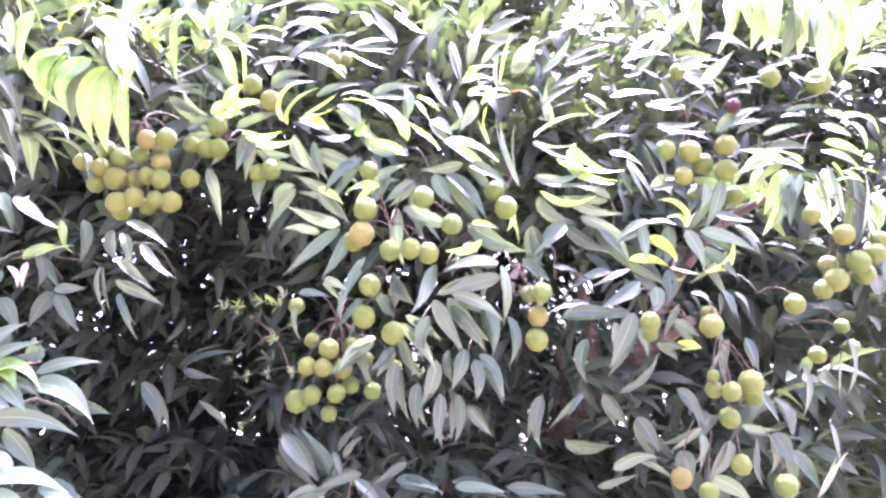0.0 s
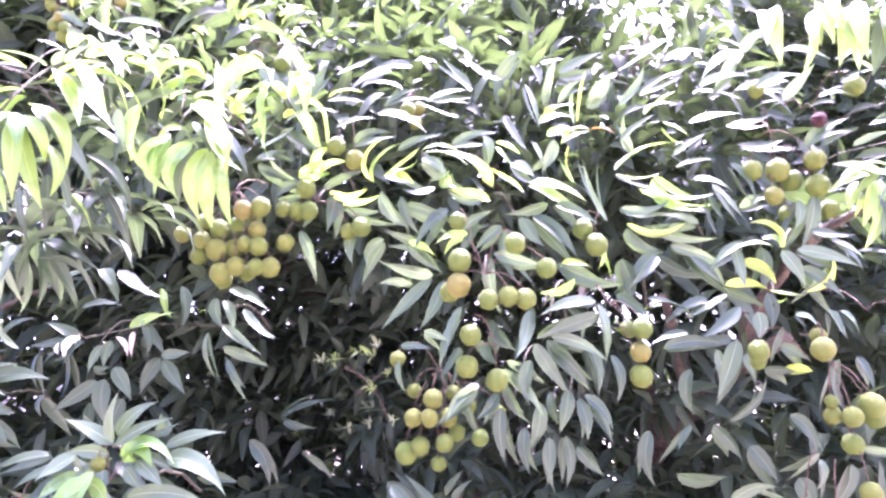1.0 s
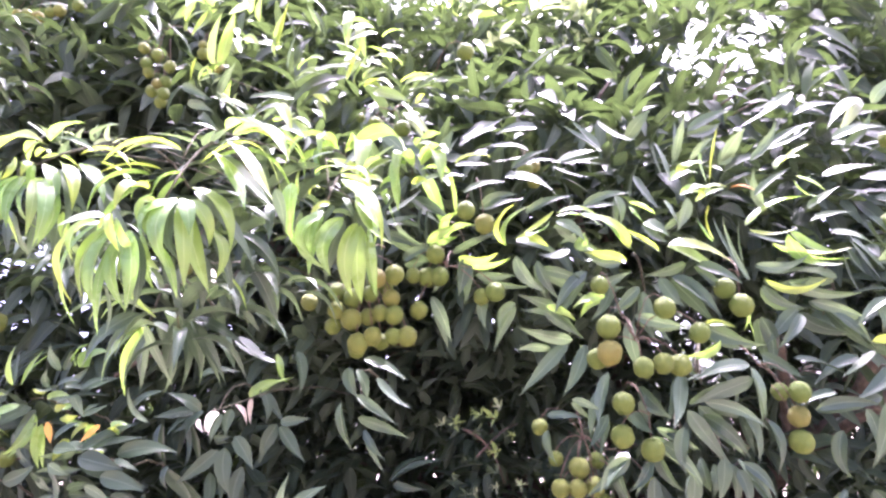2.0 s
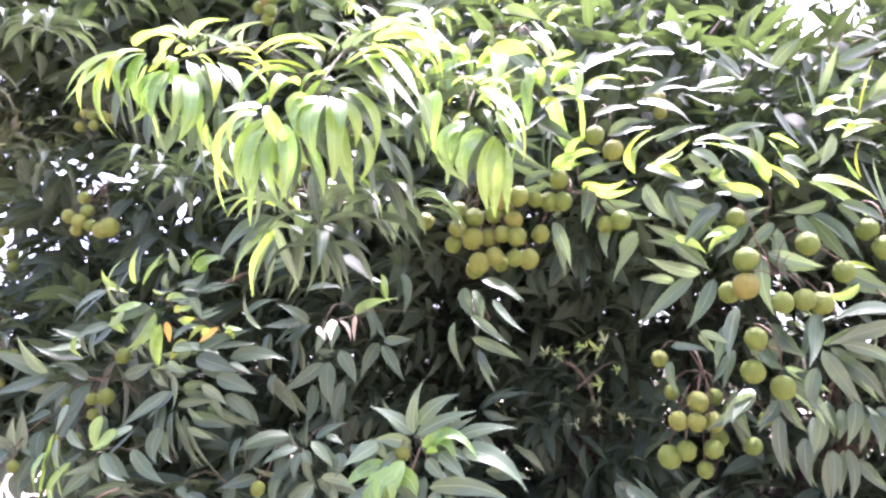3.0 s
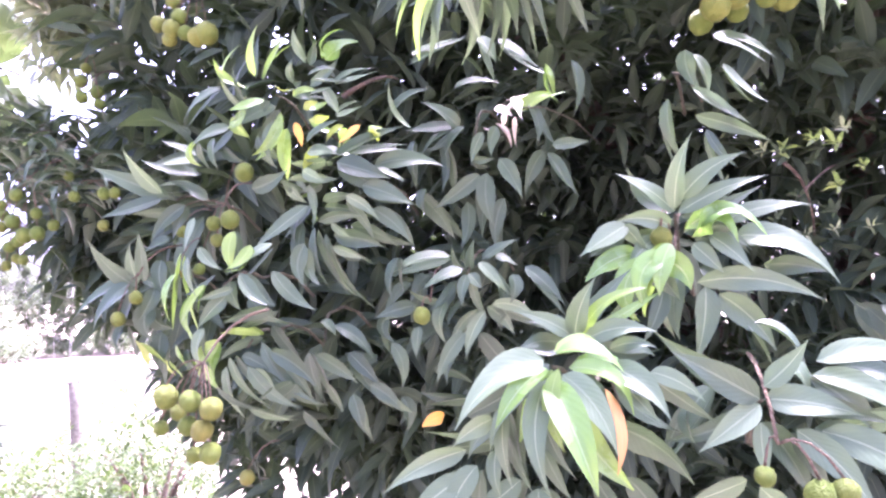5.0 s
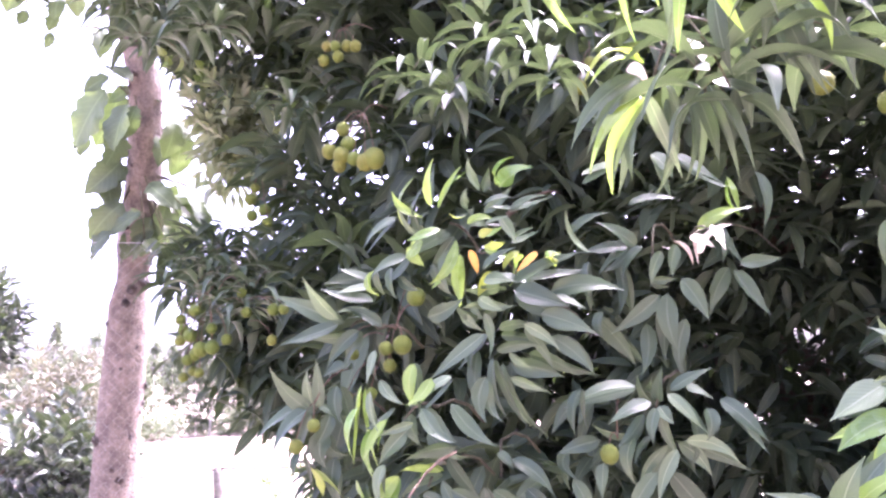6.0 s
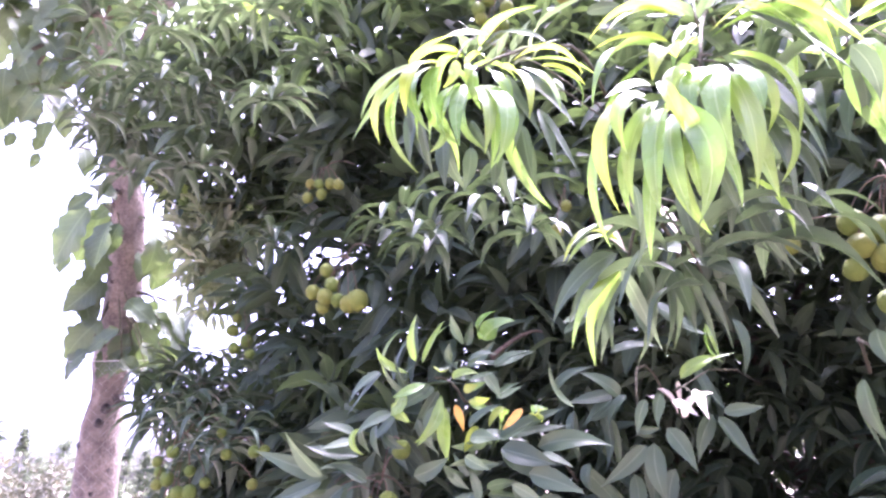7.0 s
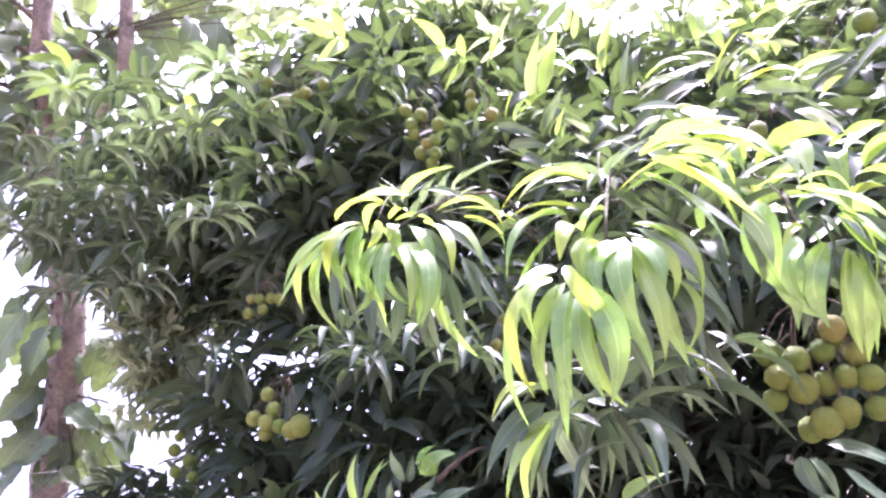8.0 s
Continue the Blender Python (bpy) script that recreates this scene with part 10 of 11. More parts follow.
fruit(stalk, (-1.372, 1.460, 2.914), (-1.359, 1.445, 2.809), 0.0130)
stalk = cluster((-1.430, 1.520, 2.358), (-1.444, 1.410, 2.308))
fruit(stalk, (-1.444, 1.410, 2.308), (-1.480, 1.394, 2.238), 0.0126)
fruit(stalk, (-1.444, 1.410, 2.308), (-1.444, 1.396, 2.239), 0.0125)
fruit(stalk, (-1.444, 1.410, 2.308), (-1.426, 1.404, 2.263), 0.0126)
fruit(stalk, (-1.444, 1.410, 2.308), (-1.398, 1.394, 2.251), 0.0124)
fruit(stalk, (-1.444, 1.410, 2.308), (-1.477, 1.401, 2.273), 0.0114)
fruit(stalk, (-1.444, 1.410, 2.308), (-1.448, 1.392, 2.263), 0.0113)
stalk = cluster((-0.909, 1.470, 2.154), (-0.894, 1.360, 2.104))
fruit(stalk, (-0.894, 1.360, 2.104), (-0.894, 1.355, 2.075), 0.0103)
fruit(stalk, (-0.894, 1.360, 2.104), (-0.912, 1.341, 2.027), 0.0121)
stalk = cluster((-1.761, 1.620, 2.039), (-1.747, 1.510, 1.989))
fruit(stalk, (-1.747, 1.510, 1.989), (-1.762, 1.491, 1.946), 0.0143)
fruit(stalk, (-1.747, 1.510, 1.989), (-1.726, 1.506, 1.929), 0.0130)
stalk = cluster((0.473, 1.250, 2.039), (0.454, 1.140, 1.989))
fruit(stalk, (0.454, 1.140, 1.989), (0.469, 1.123, 1.959), 0.0118, True)


# ---- twig ends farther back ----
SETS["mature"].whorl((-1.730, 1.300, 2.576), (0.21, -0.6, -0.20), 0.095, 8, 0.90)
SETS["mature"].whorl((-1.938, 1.350, 2.690), (0.35, -0.6, -0.20), 0.119, 8, 0.90)
SETS["mature"].whorl((-2.147, 1.350, 2.741), (-0.26, -0.6, -0.20), 0.124, 8, 0.90)
SETS["young"].whorl((-2.131, 1.400, 3.191), (0.36, -0.6, -0.10), 0.156, 9, 0.70)
SETS["mature"].whorl((-1.968, 1.400, 3.123), (-0.09, -0.6, -0.10), 0.150, 9, 0.70)
SETS["mature"].whorl((-1.873, 1.400, 2.984), (0.26, -0.6, -0.10), 0.128, 8, 0.70)
SETS["mature"].whorl((-1.774, 1.450, 2.862), (-0.05, -0.6, -0.05), 0.126, 8, 0.60)
SETS["young"].whorl((-1.696, 1.450, 2.870), (0.15, -0.6, -0.05), 0.109, 7, 0.60)
SETS["mature"].whorl((-1.582, 1.450, 3.015), (-0.55, -0.6, -0.15), 0.126, 8, 0.80)
SETS["mature"].whorl((-1.432, 1.450, 3.028), (0.24, -0.6, -0.10), 0.123, 8, 0.70)
SETS["young"].whorl((-1.320, 1.500, 3.035), (-0.54, -0.6, 0.00), 0.124, 8, 0.50)
SETS["mature"].whorl((-1.154, 1.500, 2.942), (0.05, -0.6, 0.00), 0.118, 8, 0.50)
SETS["mature"].whorl((-1.227, 1.500, 2.881), (-0.56, -0.6, -0.05), 0.118, 8, 0.60)
SETS["mature"].whorl((-1.079, 1.450, 2.802), (0.31, -0.6, -0.10), 0.110, 8, 0.70)
SETS["young"].whorl((-0.947, 1.400, 2.743), (-0.44, -0.6, 0.00), 0.103, 8, 0.50)
SETS["mature"].whorl((-1.294, 1.400, 2.706), (-0.57, -0.6, 0.00), 0.082, 8, 0.50)
SETS["mature"].whorl((-1.087, 1.300, 2.092), (0.28, -0.6, -0.20), 0.094, 10, 0.90)
SETS["mature"].whorl((-1.160, 1.300, 2.065), (-0.39, -0.6, -0.05), 0.084, 8, 0.60)
SETS["mature"].whorl((-0.961, 1.300, 2.031), (-0.37, -0.6, -0.05), 0.069, 8, 0.60)
SETS["mature"].whorl((-1.256, 1.300, 2.097), (-0.36, -0.6, 0.05), 0.076, 8, 0.40)
SETS["mature"].whorl((-1.872, 1.500, 2.291), (0.28, -0.6, 0.05), 0.065, 8, 0.40)
SETS["mature"].whorl((-1.762, 1.500, 2.237), (0.40, -0.6, 0.05), 0.063, 8, 0.40)
SETS["mature"].whorl((-1.659, 1.500, 2.186), (-0.05, -0.6, 0.05), 0.068, 8, 0.40)
SETS["mature"].whorl((-1.929, 1.300, 2.584), (-0.12, -0.6, -0.20), 0.106, 8, 0.90)
SETS["mature"].whorl((-1.790, 1.300, 2.452), (-0.55, -0.6, -0.25), 0.107, 8, 1.00)
SETS["mature"].whorl((-1.543, 1.400, 2.872), (-0.60, -0.6, 0.00), 0.089, 8, 0.50)
SETS["pale"].whorl((-0.836, 1.400, 2.743), (-0.27, -0.6, 0.05), 0.088, 8, 0.40)
SETS["mature"].whorl((-0.731, 1.400, 2.743), (-0.15, -0.6, 0.05), 0.087, 8, 0.40)
SETS["mature"].whorl((-2.249, 1.750, 1.989), (-0.17, -0.6, 0.05), 0.074, 8, 0.40)
SETS["mature"].whorl((-2.090, 1.700, 2.007), (-0.27, -0.6, 0.05), 0.079, 8, 0.40)
SETS["pale"].whorl((-2.110, 1.700, 2.140), (0.30, -0.6, 0.10), 0.079, 8, 0.30)
SETS["pale"].whorl((-2.183, 1.750, 2.320), (-0.36, -0.6, 0.15), 0.075, 8, 0.20)
SETS["pale"].whorl((-2.097, 1.750, 2.372), (0.37, -0.6, 0.15), 0.074, 8, 0.20)
SETS["mature"].whorl((-1.937, 1.500, 1.807), (-0.26, -0.6, -0.05), 0.081, 8, 0.60)
SETS["mature"].whorl((-1.833, 1.500, 1.755), (0.29, -0.6, -0.05), 0.079, 8, 0.60)
SETS["mature"].whorl((-1.968, 1.600, 1.881), (-0.03, -0.6, -0.05), 0.072, 8, 0.60)
SETS["mature"].whorl((-1.715, 1.500, 1.887), (-0.02, -0.6, 0.00), 0.078, 8, 0.50)
SETS["mature"].whorl((-1.699, 1.450, 2.575), (-0.00, -0.6, -0.20), 0.105, 9, 0.90)
SETS["mature"].whorl((-1.545, 1.450, 2.556), (0.40, -0.6, 0.00), 0.103, 8, 0.50)
SETS["mature"].whorl((-1.180, 1.400, 2.094), (-0.49, -0.6, -0.05), 0.078, 8, 0.60)
SETS["mature"].whorl((0.053, 1.400, 2.248), (-0.01, -0.6, 0.00), 0.095, 8, 0.50)
SETS["mature"].whorl((-0.057, 1.450, 2.305), (0.15, -0.6, 0.00), 0.099, 8, 0.50)
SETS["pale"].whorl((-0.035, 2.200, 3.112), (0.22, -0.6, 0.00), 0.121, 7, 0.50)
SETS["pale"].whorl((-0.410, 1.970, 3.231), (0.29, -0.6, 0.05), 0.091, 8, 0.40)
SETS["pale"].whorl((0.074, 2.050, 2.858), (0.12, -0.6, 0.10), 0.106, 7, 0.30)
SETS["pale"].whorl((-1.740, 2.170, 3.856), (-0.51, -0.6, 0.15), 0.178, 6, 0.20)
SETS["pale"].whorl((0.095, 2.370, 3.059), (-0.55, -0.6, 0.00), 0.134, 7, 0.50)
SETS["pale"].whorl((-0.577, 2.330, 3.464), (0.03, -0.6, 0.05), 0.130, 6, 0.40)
SETS["mature"].whorl((-1.138, 2.100, 3.432), (-0.47, -0.6, 0.00), 0.122, 8, 0.50)
SETS["pale"].whorl((0.104, 2.250, 3.022), (-0.34, -0.6, 0.15), 0.093, 8, 0.20)
SETS["young"].whorl((-1.508, 2.430, 4.106), (-0.38, -0.6, 0.10), 0.144, 8, 0.30)
SETS["mature"].whorl((0.175, 2.460, 3.295), (-0.55, -0.6, 0.05), 0.098, 7, 0.40)
SETS["pale"].whorl((-1.334, 2.390, 4.005), (0.28, -0.6, 0.15), 0.148, 7, 0.20)
SETS["pale"].whorl((-0.916, 2.030, 3.487), (-0.02, -0.6, -0.05), 0.115, 8, 0.60)
SETS["pale"].whorl((-0.174, 2.050, 3.177), (-0.58, -0.6, -0.05), 0.111, 7, 0.60)
SETS["pale"].whorl((0.045, 2.010, 2.970), (-0.44, -0.6, 0.10), 0.078, 7, 0.30)
SETS["mature"].whorl((-0.142, 2.070, 2.912), (-0.16, -0.6, 0.10), 0.091, 7, 0.30)
SETS["mature"].whorl((-0.523, 2.370, 3.509), (-0.51, -0.6, 0.10), 0.117, 8, 0.30)
SETS["mature"].whorl((-0.024, 2.320, 3.143), (-0.57, -0.6, 0.05), 0.093, 8, 0.40)
SETS["mature"].whorl((-0.327, 2.420, 3.416), (-0.39, -0.6, 0.05), 0.119, 7, 0.40)
SETS["young"].whorl((-0.568, 2.150, 3.411), (-0.56, -0.6, -0.05), 0.137, 6, 0.60)
SETS["pale"].whorl((-1.995, 2.310, 3.922), (0.22, -0.6, 0.00), 0.150, 6, 0.50)
SETS["pale"].whorl((-1.155, 2.360, 3.675), (-0.55, -0.6, 0.10), 0.140, 6, 0.30)
SETS["pale"].whorl((0.191, 2.420, 3.267), (-0.24, -0.6, 0.15), 0.120, 6, 0.20)
SETS["mature"].whorl((-0.832, 2.190, 3.483), (-0.10, -0.6, 0.00), 0.139, 8, 0.50)
SETS["mature"].whorl((-1.360, 2.180, 3.527), (0.18, -0.6, 0.05), 0.128, 8, 0.40)
SETS["pale"].whorl((-0.447, 2.030, 3.252), (-0.55, -0.6, 0.15), 0.091, 7, 0.20)
SETS["mature"].whorl((-0.823, 2.390, 3.671), (0.29, -0.6, 0.05), 0.155, 8, 0.40)
SETS["mature"].whorl((-0.887, 2.370, 3.626), (-0.14, -0.6, 0.00), 0.138, 6, 0.50)
SETS["mature"].whorl((-0.098, 1.980, 2.856), (-0.30, -0.6, 0.10), 0.090, 6, 0.30)
SETS["pale"].whorl((0.096, 2.090, 2.974), (-0.01, -0.6, 0.00), 0.090, 7, 0.50)
SETS["pale"].whorl((-1.013, 2.040, 3.547), (-0.24, -0.6, 0.15), 0.114, 6, 0.20)
SETS["pale"].whorl((-0.256, 2.300, 3.356), (0.02, -0.6, 0.15), 0.120, 6, 0.20)
SETS["pale"].whorl((-1.166, 2.420, 3.657), (-0.33, -0.6, 0.00), 0.145, 6, 0.50)
SETS["mature"].whorl((-1.513, 2.090, 3.812), (-0.21, -0.6, 0.05), 0.162, 7, 0.40)
SETS["mature"].whorl((-1.728, 2.270, 3.877), (-0.27, -0.6, 0.05), 0.176, 6, 0.40)
SETS["mature"].whorl((-1.328, 2.370, 3.840), (0.11, -0.6, 0.10), 0.156, 8, 0.30)
SETS["mature"].whorl((-0.263, 2.000, 3.007), (0.34, -0.6, 0.05), 0.110, 6, 0.40)
SETS["mature"].whorl((-0.864, 2.000, 3.184), (0.37, -0.6, -0.05), 0.114, 8, 0.60)
SETS["young"].whorl((-0.165, 2.020, 3.023), (0.25, -0.6, 0.05), 0.101, 6, 0.40)
SETS["pale"].whorl((-0.282, 2.080, 3.129), (0.02, -0.6, 0.00), 0.096, 6, 0.50)
SETS["mature"].whorl((-1.118, 2.370, 3.615), (0.24, -0.6, 0.05), 0.118, 8, 0.40)
SETS["pale"].whorl((-1.679, 1.930, 3.848), (-0.40, -0.6, 0.10), 0.164, 8, 0.30)
SETS["pale"].whorl((-0.995, 2.210, 3.598), (-0.05, -0.6, 0.00), 0.160, 7, 0.50)
SETS["mature"].whorl((-1.681, 2.080, 3.923), (-0.35, -0.6, 0.15), 0.155, 7, 0.20)
SETS["young"].whorl((-0.951, 2.360, 3.755), (-0.26, -0.6, 0.10), 0.157, 6, 0.30)
SETS["mature"].whorl((-0.079, 2.180, 2.970), (-0.13, -0.6, 0.05), 0.118, 8, 0.40)
SETS["mature"].whorl((0.166, 2.280, 3.010), (-0.45, -0.6, 0.05), 0.097, 6, 0.40)
SETS["pale"].whorl((-0.240, 2.300, 3.249), (-0.06, -0.6, 0.00), 0.139, 7, 0.50)
SETS["mature"].whorl((-1.319, 2.070, 3.626), (-0.35, -0.6, 0.10), 0.144, 6, 0.30)
SETS["young"].whorl((-0.380, 2.480, 3.331), (-0.35, -0.6, 0.00), 0.129, 8, 0.50)
SETS["pale"].whorl((-0.890, 2.490, 3.722), (0.09, -0.6, 0.05), 0.121, 7, 0.40)
SETS["pale"].whorl((-0.892, 2.320, 3.608), (-0.03, -0.6, 0.05), 0.162, 7, 0.40)
SETS["pale"].whorl((-1.875, 1.930, 3.758), (-0.12, -0.6, 0.00), 0.132, 7, 0.50)
SETS["pale"].whorl((-1.163, 2.000, 3.493), (0.39, -0.6, 0.10), 0.131, 7, 0.30)
SETS["mature"].whorl((0.191, 2.290, 3.185), (0.39, -0.6, 0.10), 0.116, 7, 0.30)
SETS["pale"].whorl((0.109, 2.280, 3.043), (-0.50, -0.6, 0.05), 0.091, 7, 0.40)
SETS["mature"].whorl((-0.354, 1.970, 3.187), (0.39, -0.6, 0.00), 0.105, 8, 0.50)
SETS["mature"].whorl((0.081, 2.100, 3.061), (-0.29, -0.6, 0.10), 0.120, 8, 0.30)
SETS["pale"].whorl((-0.007, 2.050, 3.075), (0.08, -0.6, 0.10), 0.083, 8, 0.30)
SETS["pale"].whorl((-1.117, 2.050, 3.515), (-0.31, -0.6, 0.05), 0.137, 8, 0.40)
SETS["pale"].whorl((-1.788, 1.990, 3.740), (0.09, -0.6, 0.15), 0.117, 8, 0.20)
SETS["mature"].whorl((-1.778, 2.130, 4.028), (-0.48, -0.6, 0.10), 0.171, 7, 0.30)
SETS["pale"].whorl((-0.198, 1.930, 2.830), (0.22, -0.6, 0.00), 0.082, 7, 0.50)
SETS["pale"].whorl((-1.419, 2.310, 3.865), (0.32, -0.6, 0.00), 0.134, 8, 0.50)
SETS["mature"].whorl((-0.068, 2.400, 3.217), (0.01, -0.6, 0.05), 0.144, 8, 0.40)
SETS["pale"].whorl((-1.491, 1.990, 3.642), (-0.09, -0.6, 0.00), 0.137, 6, 0.50)
SETS["pale"].whorl((-0.423, 2.350, 3.456), (-0.39, -0.6, 0.00), 0.129, 8, 0.50)
SETS["mature"].whorl((-0.663, 2.240, 3.580), (0.16, -0.6, -0.05), 0.111, 6, 0.60)
SETS["mature"].whorl((-1.781, 2.370, 4.241), (-0.35, -0.6, 0.00), 0.177, 8, 0.50)
SETS["mature"].whorl((-2.089, 2.300, 3.989), (0.19, -0.6, 0.00), 0.155, 7, 0.50)
SETS["mature"].whorl((-1.311, 1.960, 3.579), (-0.40, -0.6, 0.05), 0.134, 7, 0.40)
SETS["mature"].whorl((-0.314, 1.300, 1.571), (-0.44, -0.6, 0.20), 0.023, 7, 0.10)
SETS["young"].whorl((-0.308, 1.300, 1.606), (-0.37, -0.6, 0.20), 0.024, 7, 0.10)
SETS["pale"].whorl((-0.312, 1.300, 1.545), (0.02, -0.6, 0.20), 0.017, 7, 0.10)
SETS["young"].whorl((-0.275, 1.300, 1.630), (-0.41, -0.6, 0.20), 0.017, 7, 0.10)
SETS["pale"].whorl((-0.400, 1.300, 1.662), (-0.40, -0.6, 0.20), 0.018, 7, 0.10)
SETS["mature"].whorl((-0.383, 1.300, 1.563), (0.24, -0.6, 0.20), 0.017, 7, 0.10)
SETS["young"].whorl((-0.335, 1.300, 1.674), (-0.52, -0.6, 0.20), 0.025, 7, 0.10)
SETS["young"].whorl((-0.370, 1.300, 1.661), (0.17, -0.6, 0.20), 0.025, 7, 0.10)
SETS["mature"].whorl((-0.365, 1.300, 1.536), (-0.58, -0.6, 0.20), 0.021, 7, 0.10)
SETS["young"].whorl((-0.308, 1.300, 1.665), (-0.53, -0.6, 0.20), 0.025, 7, 0.10)
SETS["pale"].whorl((-0.267, 1.300, 1.546), (0.04, -0.6, 0.20), 0.018, 7, 0.10)
SETS["pale"].whorl((-0.346, 1.300, 1.539), (0.28, -0.6, 0.20), 0.018, 7, 0.10)
SETS["mature"].whorl((-0.360, 1.300, 1.595), (-0.49, -0.6, 0.20), 0.016, 7, 0.10)
SETS["pale"].whorl((-0.294, 1.300, 1.684), (-0.30, -0.6, 0.20), 0.019, 7, 0.10)
SETS["mature"].whorl((-0.330, 1.300, 1.643), (0.25, -0.6, 0.20), 0.020, 7, 0.10)
SETS["mature"].whorl((-0.376, 1.300, 1.654), (-0.59, -0.6, 0.20), 0.025, 7, 0.10)
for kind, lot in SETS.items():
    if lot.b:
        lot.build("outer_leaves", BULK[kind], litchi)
for ob in litchi.children:
    ob.matrix_parent_inverse = litchi.matrix_world.inverted()


# ---- teak tree beyond the fence ----
def make_teak():
    tree = thing("teak_tree", "slender teak tree with pinkish grey knotty bark and large leaves", "tree", (-3.95, 2.9, -0.05))
    inv = Matrix.Translation((3.95, -2.9, 0.05))
    bm = bmesh.new()
    line = [(-3.95, 2.9, -0.1), (-3.93, 2.88, 0.6), (-3.84, 2.83, 1.3), (-3.75, 2.78, 1.65), (-3.66, 2.72, 1.95), (-3.56, 2.66, 2.24), (-3.44, 2.59, 2.58), (-3.36, 2.52, 2.82), (-3.31, 2.47, 2.98), (-3.3, 2.4, 3.18), (-3.33, 2.32, 3.38), (-3.27, 2.2, 3.72), (-3.16, 2.06, 4.0), (-3.05, 1.95, 4.4), (-3.0, 1.9, 5.2), (-3.02, 1.95, 6.0)]
    radii = [0.127, 0.119, 0.111, 0.104, 0.100, 0.093, 0.084, 0.078, 0.075, 0.072, 0.070, 0.064, 0.056, 0.051, 0.041, 0.016]
    tube(bm, [inv @ Vector(p) for p in line], radii, 20, 0.045, 4)
    part("trunk", bm, TEAK_BARK, tree)
    rng = random.Random(12)
    for k in range(30):
        z = 0.75 + 2.6 * (k + rng.random()) / 30
        n = max(i for i in range(len(line)) if line[i][2] <= z)
        u = (z - line[n][2]) / (line[n + 1][2] - line[n][2])
        c = (inv @ Vector(line[n])).lerp(inv @ Vector(line[n + 1]), u)
        a, wide = rng.uniform(-2.0, 0.8), (radii[n] * (1 - u) + radii[n + 1] * u) * 0.97
        way, size = Vector((math.cos(a), math.sin(a), 0.2)), rng.uniform(0.014, 0.032)
        knot = bmesh.new()
        tube(knot, [c + way * wide * 0.9, c + way * (wide + 0.004), c + way * (wide + 0.012), c + way * (wide + 0.003)], [size * 1.2, size, size * 0.75, size * 0.3], 9, 0.2, k)
        part("knot", knot, KNOT_BARK, tree)
    bm = bmesh.new()
    tube(bm, [inv @ Vector(p) for p in ((-3.33, 2.32, 3.36), (-3.05, 2.25, 3.65), (-2.72, 2.16, 3.98), (-2.64, 2.06, 4.4), (-2.6, 2.0, 5.0))], [0.05, 0.043, 0.036, 0.03, 0.022], 10, 0.05, 6)
    part("limb", bm, TEAK_BARK, tree)
    rng = random.Random(21)
    # the crown over the branches, out of reach of single leaves
    crown = Foliage(8)
    for k in range(80):
        v = Vector((rng.gauss(0, 1), rng.gauss(0, 1), rng.gauss(0, 0.8))).normalized() * rng.uniform(0.5, 1.0)
        p = Vector((0.85, -0.7, 5.1)) + Vector((v.x * 1.3, v.y * 1.3, v.z * 0.9))
        crown.whorl(p, v, 0.22, 4, 0.7, 0.36)
    crown.build("crown", TEAK_BULK, tree)
    return tree


teak = make_teak()


def ragged(shape, seed):
    """A blade whose margin is uneven, torn in places."""
    pts, quads, uvs = shape
    rng = random.Random(seed)
    for k in range(len(pts)):
        side = abs(uvs[k][0] - 0.5) * 2
        if side > 0.6:
            pts[k][1] *= 1 - rng.choice((0.0, 0.04, 0.1, 0.22)) * side
            pts[k][2] += rng.uniform(-0.03, 0.03)
    return pts, quads, uvs


TEAK_MESHES = [leaf_mesh("teak_leaf", ragged(blade(16, 6, a, f, 0.36, t, 0.13, 0.85, 30 + k, b), k), TEAK) for k, (a, f, t, b) in enumerate(((0.06, 0.12, 0.2, 0.03), (0.12, 0.05, -0.3, -0.04), (0.1, 0.2, 0.35, 0.05), (0.04, 0.3, -0.2, 0.0)))]


TEAK_WOOD = [Vector((-3.46, 2.57, 2.58)).lerp(Vector((-3.28, 2.22, 3.7)), k / 12) for k in range(13)]


def teak_leaf(base, tip, wide):
    """One large leaf on its stalk, which comes from the nearest wood."""
    base, tip = Vector(base), Vector(tip)
    root = min(TEAK_WOOD, key=lambda p: (p - base).length)
    bm = bmesh.new()
    tube(bm, bend(root, base, (0, 0, 0.04), 4), [0.005, 0.0045, 0.004, 0.0035, 0.003], 6, 0.05, 3)
    stalk = part("leaf_stalk", bm, SPRIG, teak)
    stalk.matrix_parent_inverse = teak.matrix_world.inverted()
    ob = new("leaf", pick.choice(TEAK_MESHES))
    ob.parent = stalk
    grow = base + (tip - base) * (1.05 if base.z < 3.2 else 0.95)
    ob.matrix_local = leaf_pose(base, grow, (0.6 + pick.uniform(-0.6, 0.5), -0.6 + pick.uniform(-0.3, 0.6), 0.3 + pick.uniform(-0.3, 0.4))) @ Matrix.Diagonal((1, 1.15 * wide, 1, 1))


